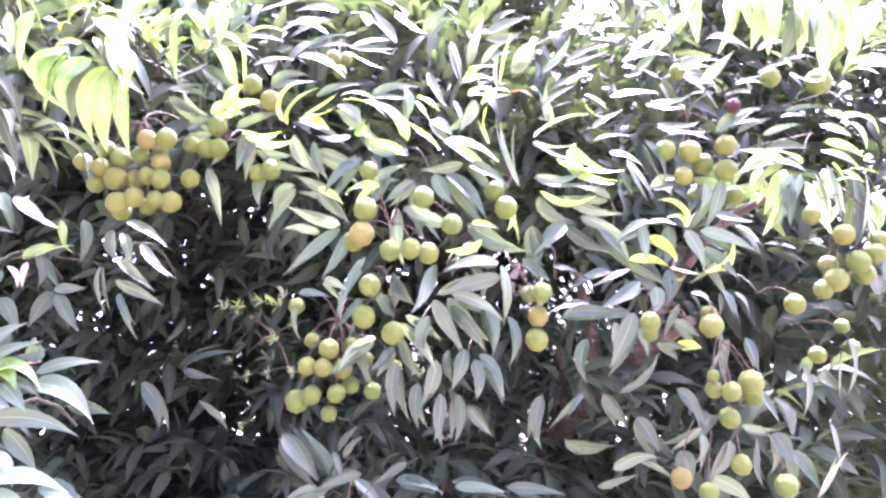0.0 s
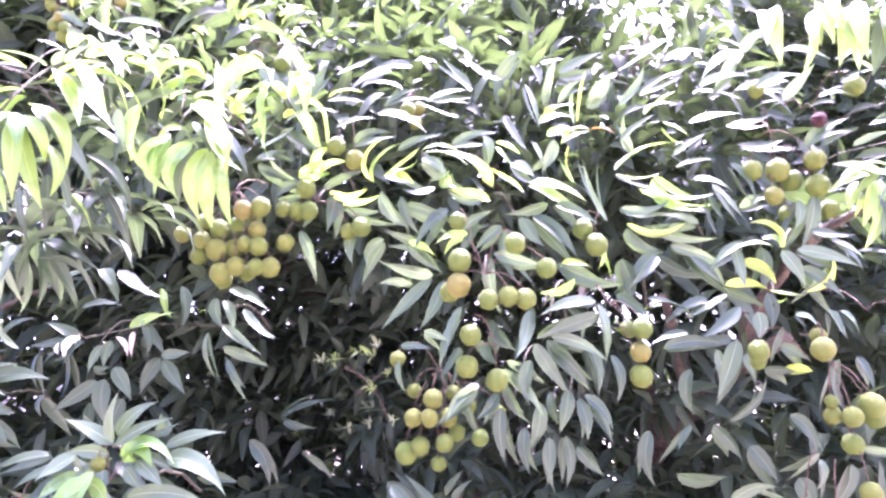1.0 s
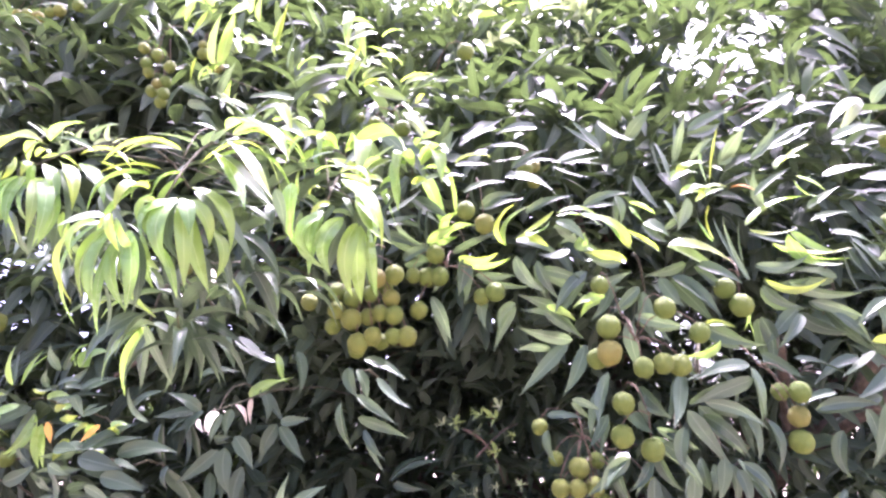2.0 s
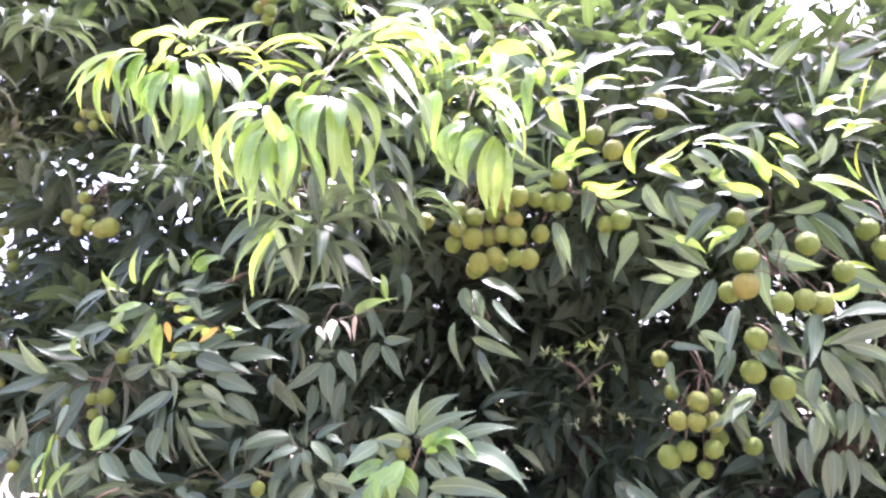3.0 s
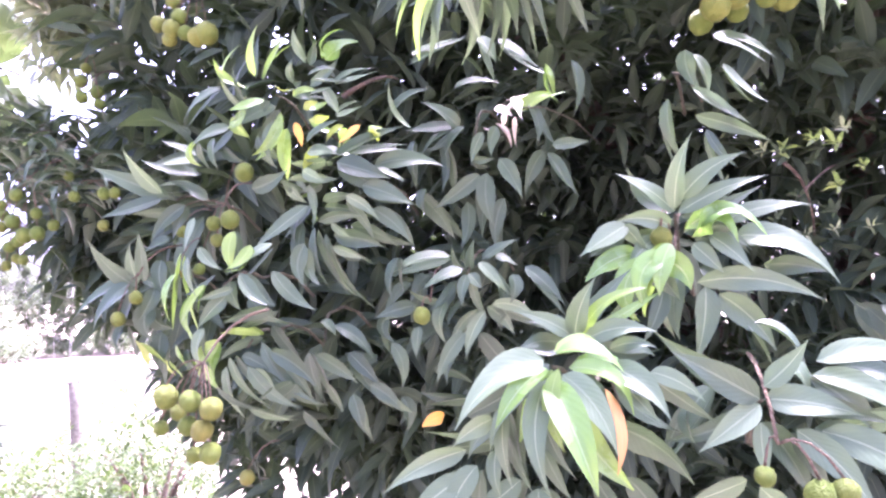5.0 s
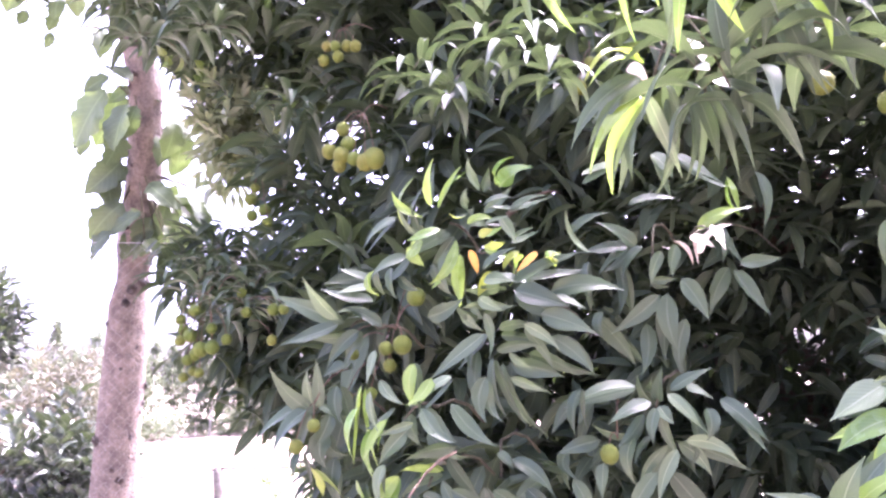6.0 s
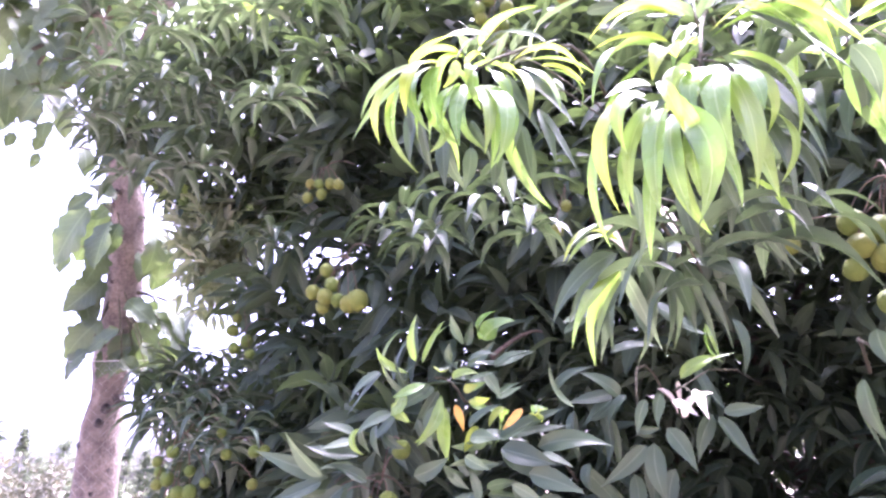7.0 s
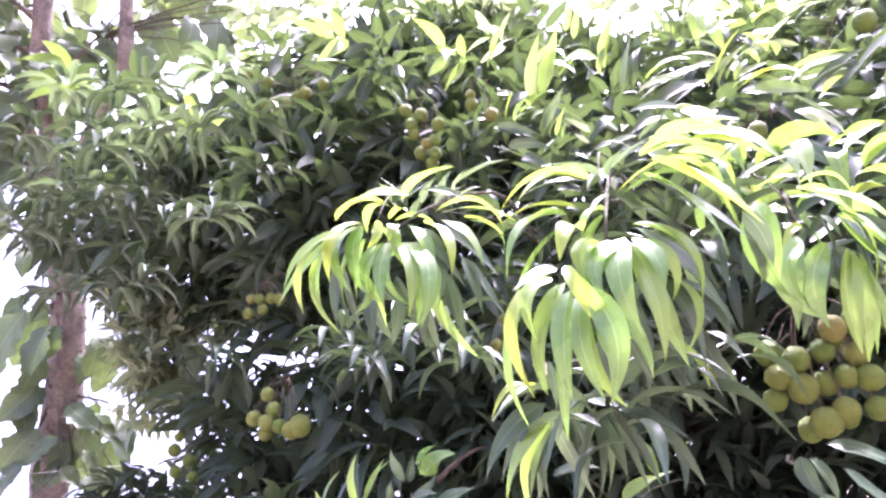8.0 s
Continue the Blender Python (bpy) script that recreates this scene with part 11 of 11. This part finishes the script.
def teak_bough(points):
    """A thin dark bough of the teak with side twigs, and large leaves hanging from them."""
    rng = random.Random(round(points[1][2] * 1000))
    points = [Vector(p) for p in points]
    line = [a.lerp(b, k / 4) for a, b in zip(points, points[1:]) for k in range(4)] + [points[-1]]
    bm = bmesh.new()
    tube(bm, line, [0.017 - 0.011 * k / (len(line) - 1) for k in range(len(line))], 7, 0.08, 5)
    bough = part("bough", bm, LIMB, teak)
    bough.matrix_parent_inverse = teak.matrix_world.inverted()
    TEAK_WOOD.extend(line[2:])
    for k in range(3, len(line)):
        for n in range(2 if k % 2 else 1):
            side = Vector((rng.uniform(-1, 1), rng.uniform(-1, 1), rng.uniform(-0.5, 0.6))).normalized()
            base = line[k] + side * rng.uniform(0.05, 0.14)
            hang = Vector((side.x * 0.6 + rng.uniform(-0.3, 0.3), side.y * 0.6 + rng.uniform(-0.3, 0.3), rng.uniform(-1.1, -0.35))).normalized()
            teak_leaf(base, base + hang * rng.uniform(0.2, 0.28), rng.uniform(0.9, 1.15))


# ---- fences between orchard and field ----
def make_post(at, lean, tall):
    bm = bmesh.new()
    tube(bm, [(0, 0, -0.2), (lean * 0.3, 0, tall * 0.35), (lean * 0.7, 0.005, tall * 0.75), (lean, 0, tall - 0.012), (lean, 0, tall)], [0.055, 0.052, 0.05, 0.047, 0.038], 10, 0.05, 9)
    post = tagged(part("fence_post", bm, POST_WOOD), "weathered grey round fence post standing in weeds", "fence post", "posts of the wire fence")
    post.matrix_world = Matrix.Translation(at)
    return post


def make_wire(points):
    bm = bmesh.new()
    tube(bm, points, [0.009] * len(points), 6, 0.2, 2)
    return tagged(part("fence_wire", bm, LIMB), "thin dark wire strung along the tops of fence posts", "wire")


def make_chain_link(corner, along, tall):
    """Diamond wire netting, from corner along the ground."""
    fence = thing("chain_link_fence", "tall diamond-mesh wire fence in front of the teak trunk", "fence", corner)
    run = Vector(along)
    wide = run.length
    run.normalize()
    step = 0.05
    for sign in (1, -1):
        bm = bmesh.new()
        k = -tall
        while k < wide:
            a, b = (k, 0.0), (k + tall, tall)
            if a[0] < 0:
                a = (0.0, -k)
            if b[0] > wide:
                b = (wide, wide - k)
            if b[1] - a[1] > 0.02:
                p, q = (run * (u if sign > 0 else wide - u) + Vector((0, 0, v)) for u, v in (a, b))
                tube(bm, [p, q], [0.00035, 0.00035], 3)
            k += step
        part("netting", bm, WIRE, fence)
    bm = bmesh.new()
    tube(bm, [(0, 0, tall), run * wide + Vector((0, 0, tall))], [0.0022, 0.0022], 5)
    part("top_wire", bm, WIRE, fence)
    return fence


# ---- low bushes, hedge and the far line of trees ----
def make_bush(name, at, size, count, length, mat, label, seed, category="bush", group="", foot=0.12):
    """A shrub of stems and whorls of leaves, which begin at the share foot of its height."""
    bush = thing(name, label, category, at, group)
    rng = random.Random(seed)
    for k in range(7):
        bm = bmesh.new()
        a = k * 0.9 + rng.uniform(-0.3, 0.3)
        tube(bm, bend((0.03 * math.cos(a), 0.03 * math.sin(a), -0.05), (size[0] * 0.6 * math.cos(a), size[1] * 0.6 * math.sin(a), size[2] * rng.uniform(0.35, 0.6)), (0, 0, 0.1 * size[2]), 5), [0.02 * size[2], 0.017 * size[2], 0.013 * size[2], 0.01 * size[2], 0.007 * size[2], 0.004 * size[2]], 6, 0.05, k)
        part("stem", bm, TWIG, bush)
    leaves = Foliage(seed)
    for k in range(count):
        v = Vector((rng.gauss(0, 1), rng.gauss(0, 1), abs(rng.gauss(0, 1)))).normalized() * rng.uniform(0.45, 1.0)
        lump = 1 + 0.35 * noise.noise(Vector((v.x * 2.5 + seed, v.y * 2.5, v.z * 2.5)))
        p = Vector((v.x * size[0] * lump, v.y * size[1] * lump, foot * size[2] + v.z * size[2] * (1.02 - foot) * lump))
        leaves.whorl(p, v + Vector((0, 0, 0.2)), length * rng.uniform(0.8, 1.2), 6, 0.3, 0.16)
    leaves.build("leaves", mat, bush, stations=3)
    return bush


def make_far_tree(at, height, spread, seed, bare=0.45, lean=0.0):
    tree = thing("far_tree", "tall slender pale-trunked tree across the field, grey-green toned for haze", "tree", at, "row of trees beyond the field")
    rng = random.Random(seed)
    bm = bmesh.new()
    tube(bm, bend((0, 0, -0.3), (lean, 0, height), (rng.uniform(-0.2, 0.2), 0, 0), 8), [0.012 * height * (1 - 0.85 * k / 8) for k in range(9)], 8, 0.05, seed)
    part("trunk", bm, PALE_BARK, tree)
    leaves = Foliage(seed)
    for k in range(210):
        s = rng.uniform(bare, 1.0)
        reach = spread * math.sin(math.pi * min(1, (s - bare) / (1 - bare) * 0.85 + 0.12)) * rng.uniform(0.3, 1.0)
        a = rng.uniform(0, 6.28)
        p = Vector((lean * s + math.cos(a) * reach, math.sin(a) * reach, s * height + rng.uniform(-0.3, 0.3)))
        leaves.whorl(p, (math.cos(a), math.sin(a), 0.2), 0.26, 7, 0.5, 0.2)
    leaves.build("crown", HAZE_FAR_LEAF, tree, stations=2)
    return tree


# ---- the teak's boughs and large leaves ----
teak_bough([(-3.24, 2.14, 3.89), (-3.36, 2.08, 4.05), (-3.56, 2.06, 4.16), (-3.72, 2.05, 4.16), (-3.89, 2.06, 4.09)])
teak_bough([(-3.27, 2.20, 3.72), (-3.45, 2.18, 3.85), (-3.68, 2.19, 3.86), (-3.84, 2.22, 3.76), (-3.96, 2.23, 3.63)])
teak_bough([(-3.14, 2.05, 4.10), (-3.33, 1.99, 4.27), (-3.59, 1.95, 4.39), (-3.83, 1.89, 4.41), (-4.11, 1.84, 4.37)])
teak_bough([(-3.10, 2.00, 4.26), (-3.30, 1.91, 4.50), (-3.57, 1.83, 4.68), (-3.91, 1.77, 4.73)])
teak_bough([(-3.25, 2.17, 3.81), (-3.12, 2.08, 3.87), (-2.92, 2.05, 4.01), (-2.80, 2.06, 4.10)])
teak_leaf((-3.348, 2.684, 2.487), (-3.386, 2.686, 2.196), 1.00)
teak_leaf((-3.385, 2.821, 2.391), (-3.412, 2.823, 2.125), 0.85)
teak_leaf((-3.390, 2.647, 2.646), (-3.589, 2.621, 2.500), 0.80)
teak_leaf((-3.375, 2.733, 2.569), (-3.567, 2.713, 2.429), 0.70)
teak_leaf((-3.442, 2.475, 2.428), (-3.570, 2.409, 2.256), 0.80)
teak_leaf((-3.449, 2.667, 2.424), (-3.525, 2.621, 2.273), 0.76)
teak_leaf((-3.295, 2.462, 2.361), (-3.454, 2.426, 2.265), 0.70)
teak_leaf((-3.408, 2.593, 2.297), (-3.485, 2.567, 2.211), 0.63)
teak_leaf((-3.443, 2.428, 2.277), (-3.561, 2.414, 2.155), 0.80)
teak_leaf((-3.361, 2.598, 2.309), (-3.487, 2.587, 2.167), 0.66)
teak_leaf((-3.504, 2.609, 2.317), (-3.540, 2.573, 2.178), 0.90)
teak_leaf((-3.613, 2.674, 2.344), (-3.611, 2.648, 2.227), 0.86)
teak_leaf((-3.513, 2.402, 3.003), (-3.721, 2.405, 2.751), 1.00)
teak_leaf((-3.558, 2.519, 3.045), (-3.720, 2.522, 2.799), 0.90)
teak_leaf((-3.250, 2.321, 2.847), (-3.287, 2.291, 2.621), 0.90)
teak_leaf((-3.259, 2.377, 2.855), (-3.316, 2.358, 2.691), 0.83)
teak_leaf((-3.419, 2.435, 2.626), (-3.537, 2.345, 2.466), 0.80)
teak_leaf((-3.422, 2.470, 2.612), (-3.533, 2.412, 2.496), 0.77)
teak_leaf((-3.206, 2.547, 2.833), (-3.254, 2.539, 2.647), 0.80)
teak_leaf((-3.267, 2.656, 2.895), (-3.254, 2.650, 2.751), 0.67)
teak_leaf((-3.230, 2.666, 2.796), (-3.277, 2.651, 2.628), 0.90)
teak_leaf((-3.310, 2.724, 2.795), (-3.387, 2.712, 2.621), 0.89)
teak_leaf((-3.133, 2.659, 2.462), (-3.101, 2.719, 2.355), 0.80)
teak_leaf((-3.058, 2.719, 2.433), (-2.994, 2.756, 2.366), 0.72)
teak_leaf((-3.215, 2.621, 2.419), (-3.161, 2.733, 2.244), 0.80)
teak_leaf((-3.235, 2.633, 2.503), (-3.151, 2.739, 2.305), 0.68)
teak_leaf((-3.269, 2.606, 2.196), (-3.184, 2.610, 2.076), 0.90)
teak_leaf((-3.242, 2.749, 2.203), (-3.222, 2.752, 2.091), 0.89)
teak_leaf((-3.331, 2.516, 2.239), (-3.259, 2.557, 2.150), 0.80)
teak_leaf((-3.233, 2.541, 2.304), (-3.194, 2.580, 2.197), 0.73)
teak_leaf((-3.337, 2.526, 2.516), (-3.185, 2.567, 2.384), 0.70)
teak_leaf((-3.404, 2.671, 2.495), (-3.243, 2.708, 2.361), 0.70)
teak_leaf((-3.391, 2.323, 3.015), (-3.472, 2.259, 2.932), 0.80)
teak_leaf((-3.476, 2.517, 3.048), (-3.557, 2.464, 2.967), 0.78)
teak_leaf((-3.265, 2.350, 2.966), (-3.385, 2.299, 3.049), 0.70)
teak_leaf((-3.233, 2.512, 2.914), (-3.322, 2.474, 2.925), 0.63)
teak_leaf((-3.269, 2.520, 3.197), (-3.220, 2.576, 3.080), 0.80)
teak_leaf((-3.217, 2.654, 3.234), (-3.177, 2.692, 3.117), 0.72)
teak_leaf((-3.378, 2.389, 2.756), (-3.419, 2.349, 2.584), 0.90)
teak_leaf((-3.316, 2.584, 2.789), (-3.302, 2.552, 2.617), 0.75)
teak_leaf((-3.533, 2.443, 2.568), (-3.468, 2.442, 2.390), 0.80)
teak_leaf((-3.540, 2.455, 2.612), (-3.506, 2.454, 2.408), 0.65)
teak_leaf((-3.384, 2.599, 2.375), (-3.492, 2.628, 2.197), 0.90)
teak_leaf((-3.494, 2.634, 2.315), (-3.617, 2.658, 2.122), 0.90)
teak_leaf((-3.465, 2.192, 3.436), (-3.526, 2.240, 3.304), 1.00)
teak_leaf((-3.424, 2.387, 3.365), (-3.451, 2.416, 3.256), 0.94)
teak_leaf((-3.668, 2.236, 3.452), (-3.659, 2.219, 3.315), 0.90)
teak_leaf((-3.764, 2.283, 3.423), (-3.801, 2.272, 3.326), 0.90)
teak_leaf((-3.399, 2.059, 3.611), (-3.424, 2.044, 3.420), 0.90)
teak_leaf((-3.348, 2.111, 3.656), (-3.348, 2.100, 3.513), 0.80)
teak_leaf((-3.388, 1.937, 3.598), (-3.477, 1.928, 3.525), 0.90)
teak_leaf((-3.335, 2.016, 3.578), (-3.408, 2.009, 3.469), 0.88)
teak_leaf((-3.491, 1.999, 3.484), (-3.575, 1.979, 3.372), 0.90)
teak_leaf((-3.416, 2.022, 3.431), (-3.527, 2.003, 3.280), 0.82)
teak_leaf((-3.739, 2.120, 3.355), (-3.775, 2.106, 3.275), 0.90)
teak_leaf((-3.684, 2.218, 3.270), (-3.717, 2.207, 3.183), 0.75)
teak_leaf((-3.370, 1.941, 3.686), (-3.315, 2.030, 3.566), 0.90)
teak_leaf((-3.316, 2.101, 3.737), (-3.230, 2.176, 3.587), 0.77)
teak_leaf((-3.506, 1.884, 3.793), (-3.488, 1.948, 3.638), 1.00)
teak_leaf((-3.393, 2.049, 3.714), (-3.348, 2.101, 3.568), 0.90)
teak_leaf((-3.277, 2.031, 3.804), (-3.339, 2.067, 3.659), 0.90)
teak_leaf((-3.301, 2.171, 3.779), (-3.376, 2.203, 3.620), 0.84)
teak_leaf((-3.574, 2.004, 3.669), (-3.525, 2.051, 3.491), 0.90)
teak_leaf((-3.613, 2.098, 3.663), (-3.547, 2.130, 3.505), 0.81)
teak_leaf((-3.557, 1.925, 3.556), (-3.590, 1.955, 3.401), 0.90)
teak_leaf((-3.650, 2.007, 3.506), (-3.669, 2.033, 3.323), 0.83)
teak_leaf((-3.300, 1.934, 3.780), (-3.344, 1.899, 3.650), 1.00)
teak_leaf((-3.378, 1.967, 3.808), (-3.386, 1.944, 3.718), 0.94)
teak_leaf((-2.073, 2.562, 4.355), (-2.195, 2.555, 4.200), 0.80)
teak_leaf((-2.861, 2.272, 4.159), (-2.913, 2.255, 4.008), 1.00)
teak_leaf((-3.424, 2.241, 3.996), (-3.411, 2.258, 3.845), 0.80)
teak_leaf((-2.300, 2.351, 4.527), (-2.278, 2.379, 4.321), 1.00)
teak_leaf((-2.438, 2.564, 4.217), (-2.451, 2.601, 3.985), 1.00)
teak_leaf((-3.569, 2.298, 4.124), (-3.584, 2.273, 3.944), 1.00)
teak_leaf((-2.388, 2.531, 4.491), (-2.507, 2.549, 4.408), 0.90)
teak_leaf((-2.844, 2.183, 4.305), (-2.928, 2.229, 4.119), 0.90)
teak_leaf((-3.092, 2.224, 4.360), (-3.234, 2.220, 4.173), 1.00)
teak_leaf((-3.644, 2.185, 4.164), (-3.704, 2.243, 4.003), 0.90)
teak_leaf((-3.579, 2.134, 4.114), (-3.596, 2.168, 3.935), 1.00)
teak_leaf((-3.428, 2.121, 3.883), (-3.465, 2.190, 3.693), 0.90)
teak_leaf((-3.600, 2.381, 3.364), (-3.608, 2.428, 3.189), 0.90)
teak_leaf((-2.701, 2.353, 4.315), (-2.650, 2.428, 4.117), 1.00)
teak_leaf((-3.319, 2.016, 4.417), (-3.317, 2.025, 4.258), 0.90)
teak_leaf((-2.809, 2.335, 4.700), (-2.821, 2.396, 4.554), 0.80)
teak_leaf((-2.982, 2.141, 4.397), (-3.042, 2.196, 4.237), 0.90)
teak_leaf((-2.853, 2.204, 4.235), (-2.968, 2.209, 4.076), 0.90)
teak_leaf((-3.076, 2.097, 4.236), (-3.047, 2.165, 4.055), 0.90)
teak_leaf((-3.795, 2.496, 2.848), (-3.766, 2.467, 2.723), 0.90)
teak_leaf((-2.441, 2.459, 4.369), (-2.496, 2.488, 4.126), 0.90)
teak_leaf((-2.112, 2.628, 4.308), (-2.068, 2.634, 4.107), 0.80)
teak_leaf((-2.939, 2.139, 4.105), (-2.988, 2.198, 3.978), 0.90)
teak_leaf((-1.838, 2.397, 4.301), (-1.878, 2.444, 4.134), 1.00)
teak_leaf((-2.928, 2.184, 4.329), (-2.824, 2.225, 4.107), 0.90)
teak_leaf((-2.515, 2.205, 4.500), (-2.598, 2.259, 4.360), 0.90)
teak_leaf((-3.427, 2.265, 4.362), (-3.485, 2.276, 4.180), 0.90)
teak_leaf((-2.453, 2.533, 4.379), (-2.443, 2.551, 4.232), 1.00)
teak_leaf((-3.645, 2.389, 3.932), (-3.654, 2.411, 3.731), 0.90)
teak_leaf((-2.801, 2.155, 4.136), (-2.802, 2.169, 3.963), 0.80)
teak_leaf((-2.462, 2.296, 4.246), (-2.520, 2.296, 4.058), 1.00)


def field_point(azimuth, away):
    """A point of the ground that many metres from the orchard's edge, azimuth in degrees to the left of straight ahead."""
    x, y = -0.65 - away * math.sin(radians(azimuth)), 0.24 + away * math.cos(radians(azimuth))
    return (x, y, ground_height(x, y))


make_post(field_point(43.4, 6.0), -0.05, 0.9)
make_post(field_point(63, 6.4), 0.03, 0.92)
make_post(field_point(24, 6.2), 0.02, 0.9)
tops = [Vector(field_point(a, d)) + Vector((0, 0, 0.88)) for a, d in ((63, 6.4), (43.4, 6.0), (24, 6.2))]
make_wire(bend(tops[0], tops[1], (0, 0, -0.03), 6) + bend(tops[1], tops[2], (0, 0, -0.03), 6)[1:])
make_chain_link((-3.95, 2.05, -0.02), (2.3, 1.9, 0), 2.25)
make_bush("bush", (-5.1, 3.32, 0.0), (0.66, 0.55, 1.5), 760, 0.14, HEDGE_LEAF, "dense dark green bush beside the teak trunk", 61)
make_bush("sapling", (-5.42, 3.05, 0.0), (0.3, 0.28, 2.34), 170, 0.11, HEDGE_LEAF, "tall dark-leaved sapling at the edge of the orchard", 66, "sapling", foot=0.74)
make_bush("bush", (-12.1, 8.3, ground_height(-12.1, 8.3)), (1.2, 1.1, 2.6), 900, 0.15, FLOWERY, "large pale yellowish flowering bush across the field", 62)
make_bush("bush", field_point(38.5, 4.6), (0.5, 0.5, 1.1), 330, 0.05, WEED_LEAF, "small-leaved light green shrub below the litchi branches", 63)
make_bush("weeds", field_point(47.5, 5.3), (0.5, 0.5, 0.62), 170, 0.05, WEED_LEAF, "patch of low sunlit weeds by the fence", 64, "weeds")
make_bush("weeds", field_point(41.5, 5.2), (0.5, 0.5, 0.7), 170, 0.05, WEED_LEAF, "patch of low sunlit weeds by the fence", 65, "weeds")
rng_far = random.Random(77)
for k in range(34):
    away = 36 + rng_far.uniform(0, 14)
    make_far_tree(field_point(38 + k * 1.25 + rng_far.uniform(-0.4, 0.4), away), rng_far.uniform(3.6, 5.6), rng_far.uniform(0.6, 1.2), 100 + k, rng_far.uniform(0.08, 0.3), rng_far.uniform(-0.3, 0.3))
for k, (azimuth, away) in enumerate(((39.5, 5.6), (43.5, 4.9), (45.5, 5.6), (50, 5.0), (52.5, 5.6), (36.5, 5.1), (48.5, 6.6), (40.5, 6.8), (55, 6.2), (44.5, 7.6))):
    make_bush("weeds", field_point(azimuth, away), (0.42, 0.42, 0.42 + 0.05 * (k % 3)), 120, 0.05, WEED_LEAF, "patch of low sunlit weeds by the fence", 80 + k, "weeds")
for k in range(20):
    make_bush("far_bush", field_point(36.5 + k * 1.7 + rng_far.uniform(-0.5, 0.5), 34 + rng_far.uniform(0, 5)), (1.5, 1.2, rng_far.uniform(0.8, 1.7)), 150, 0.2, HAZE_FAR_LEAF, "grey-green bush under the far trees, toned for haze", 300 + k, "bush", "undergrowth beyond the field")
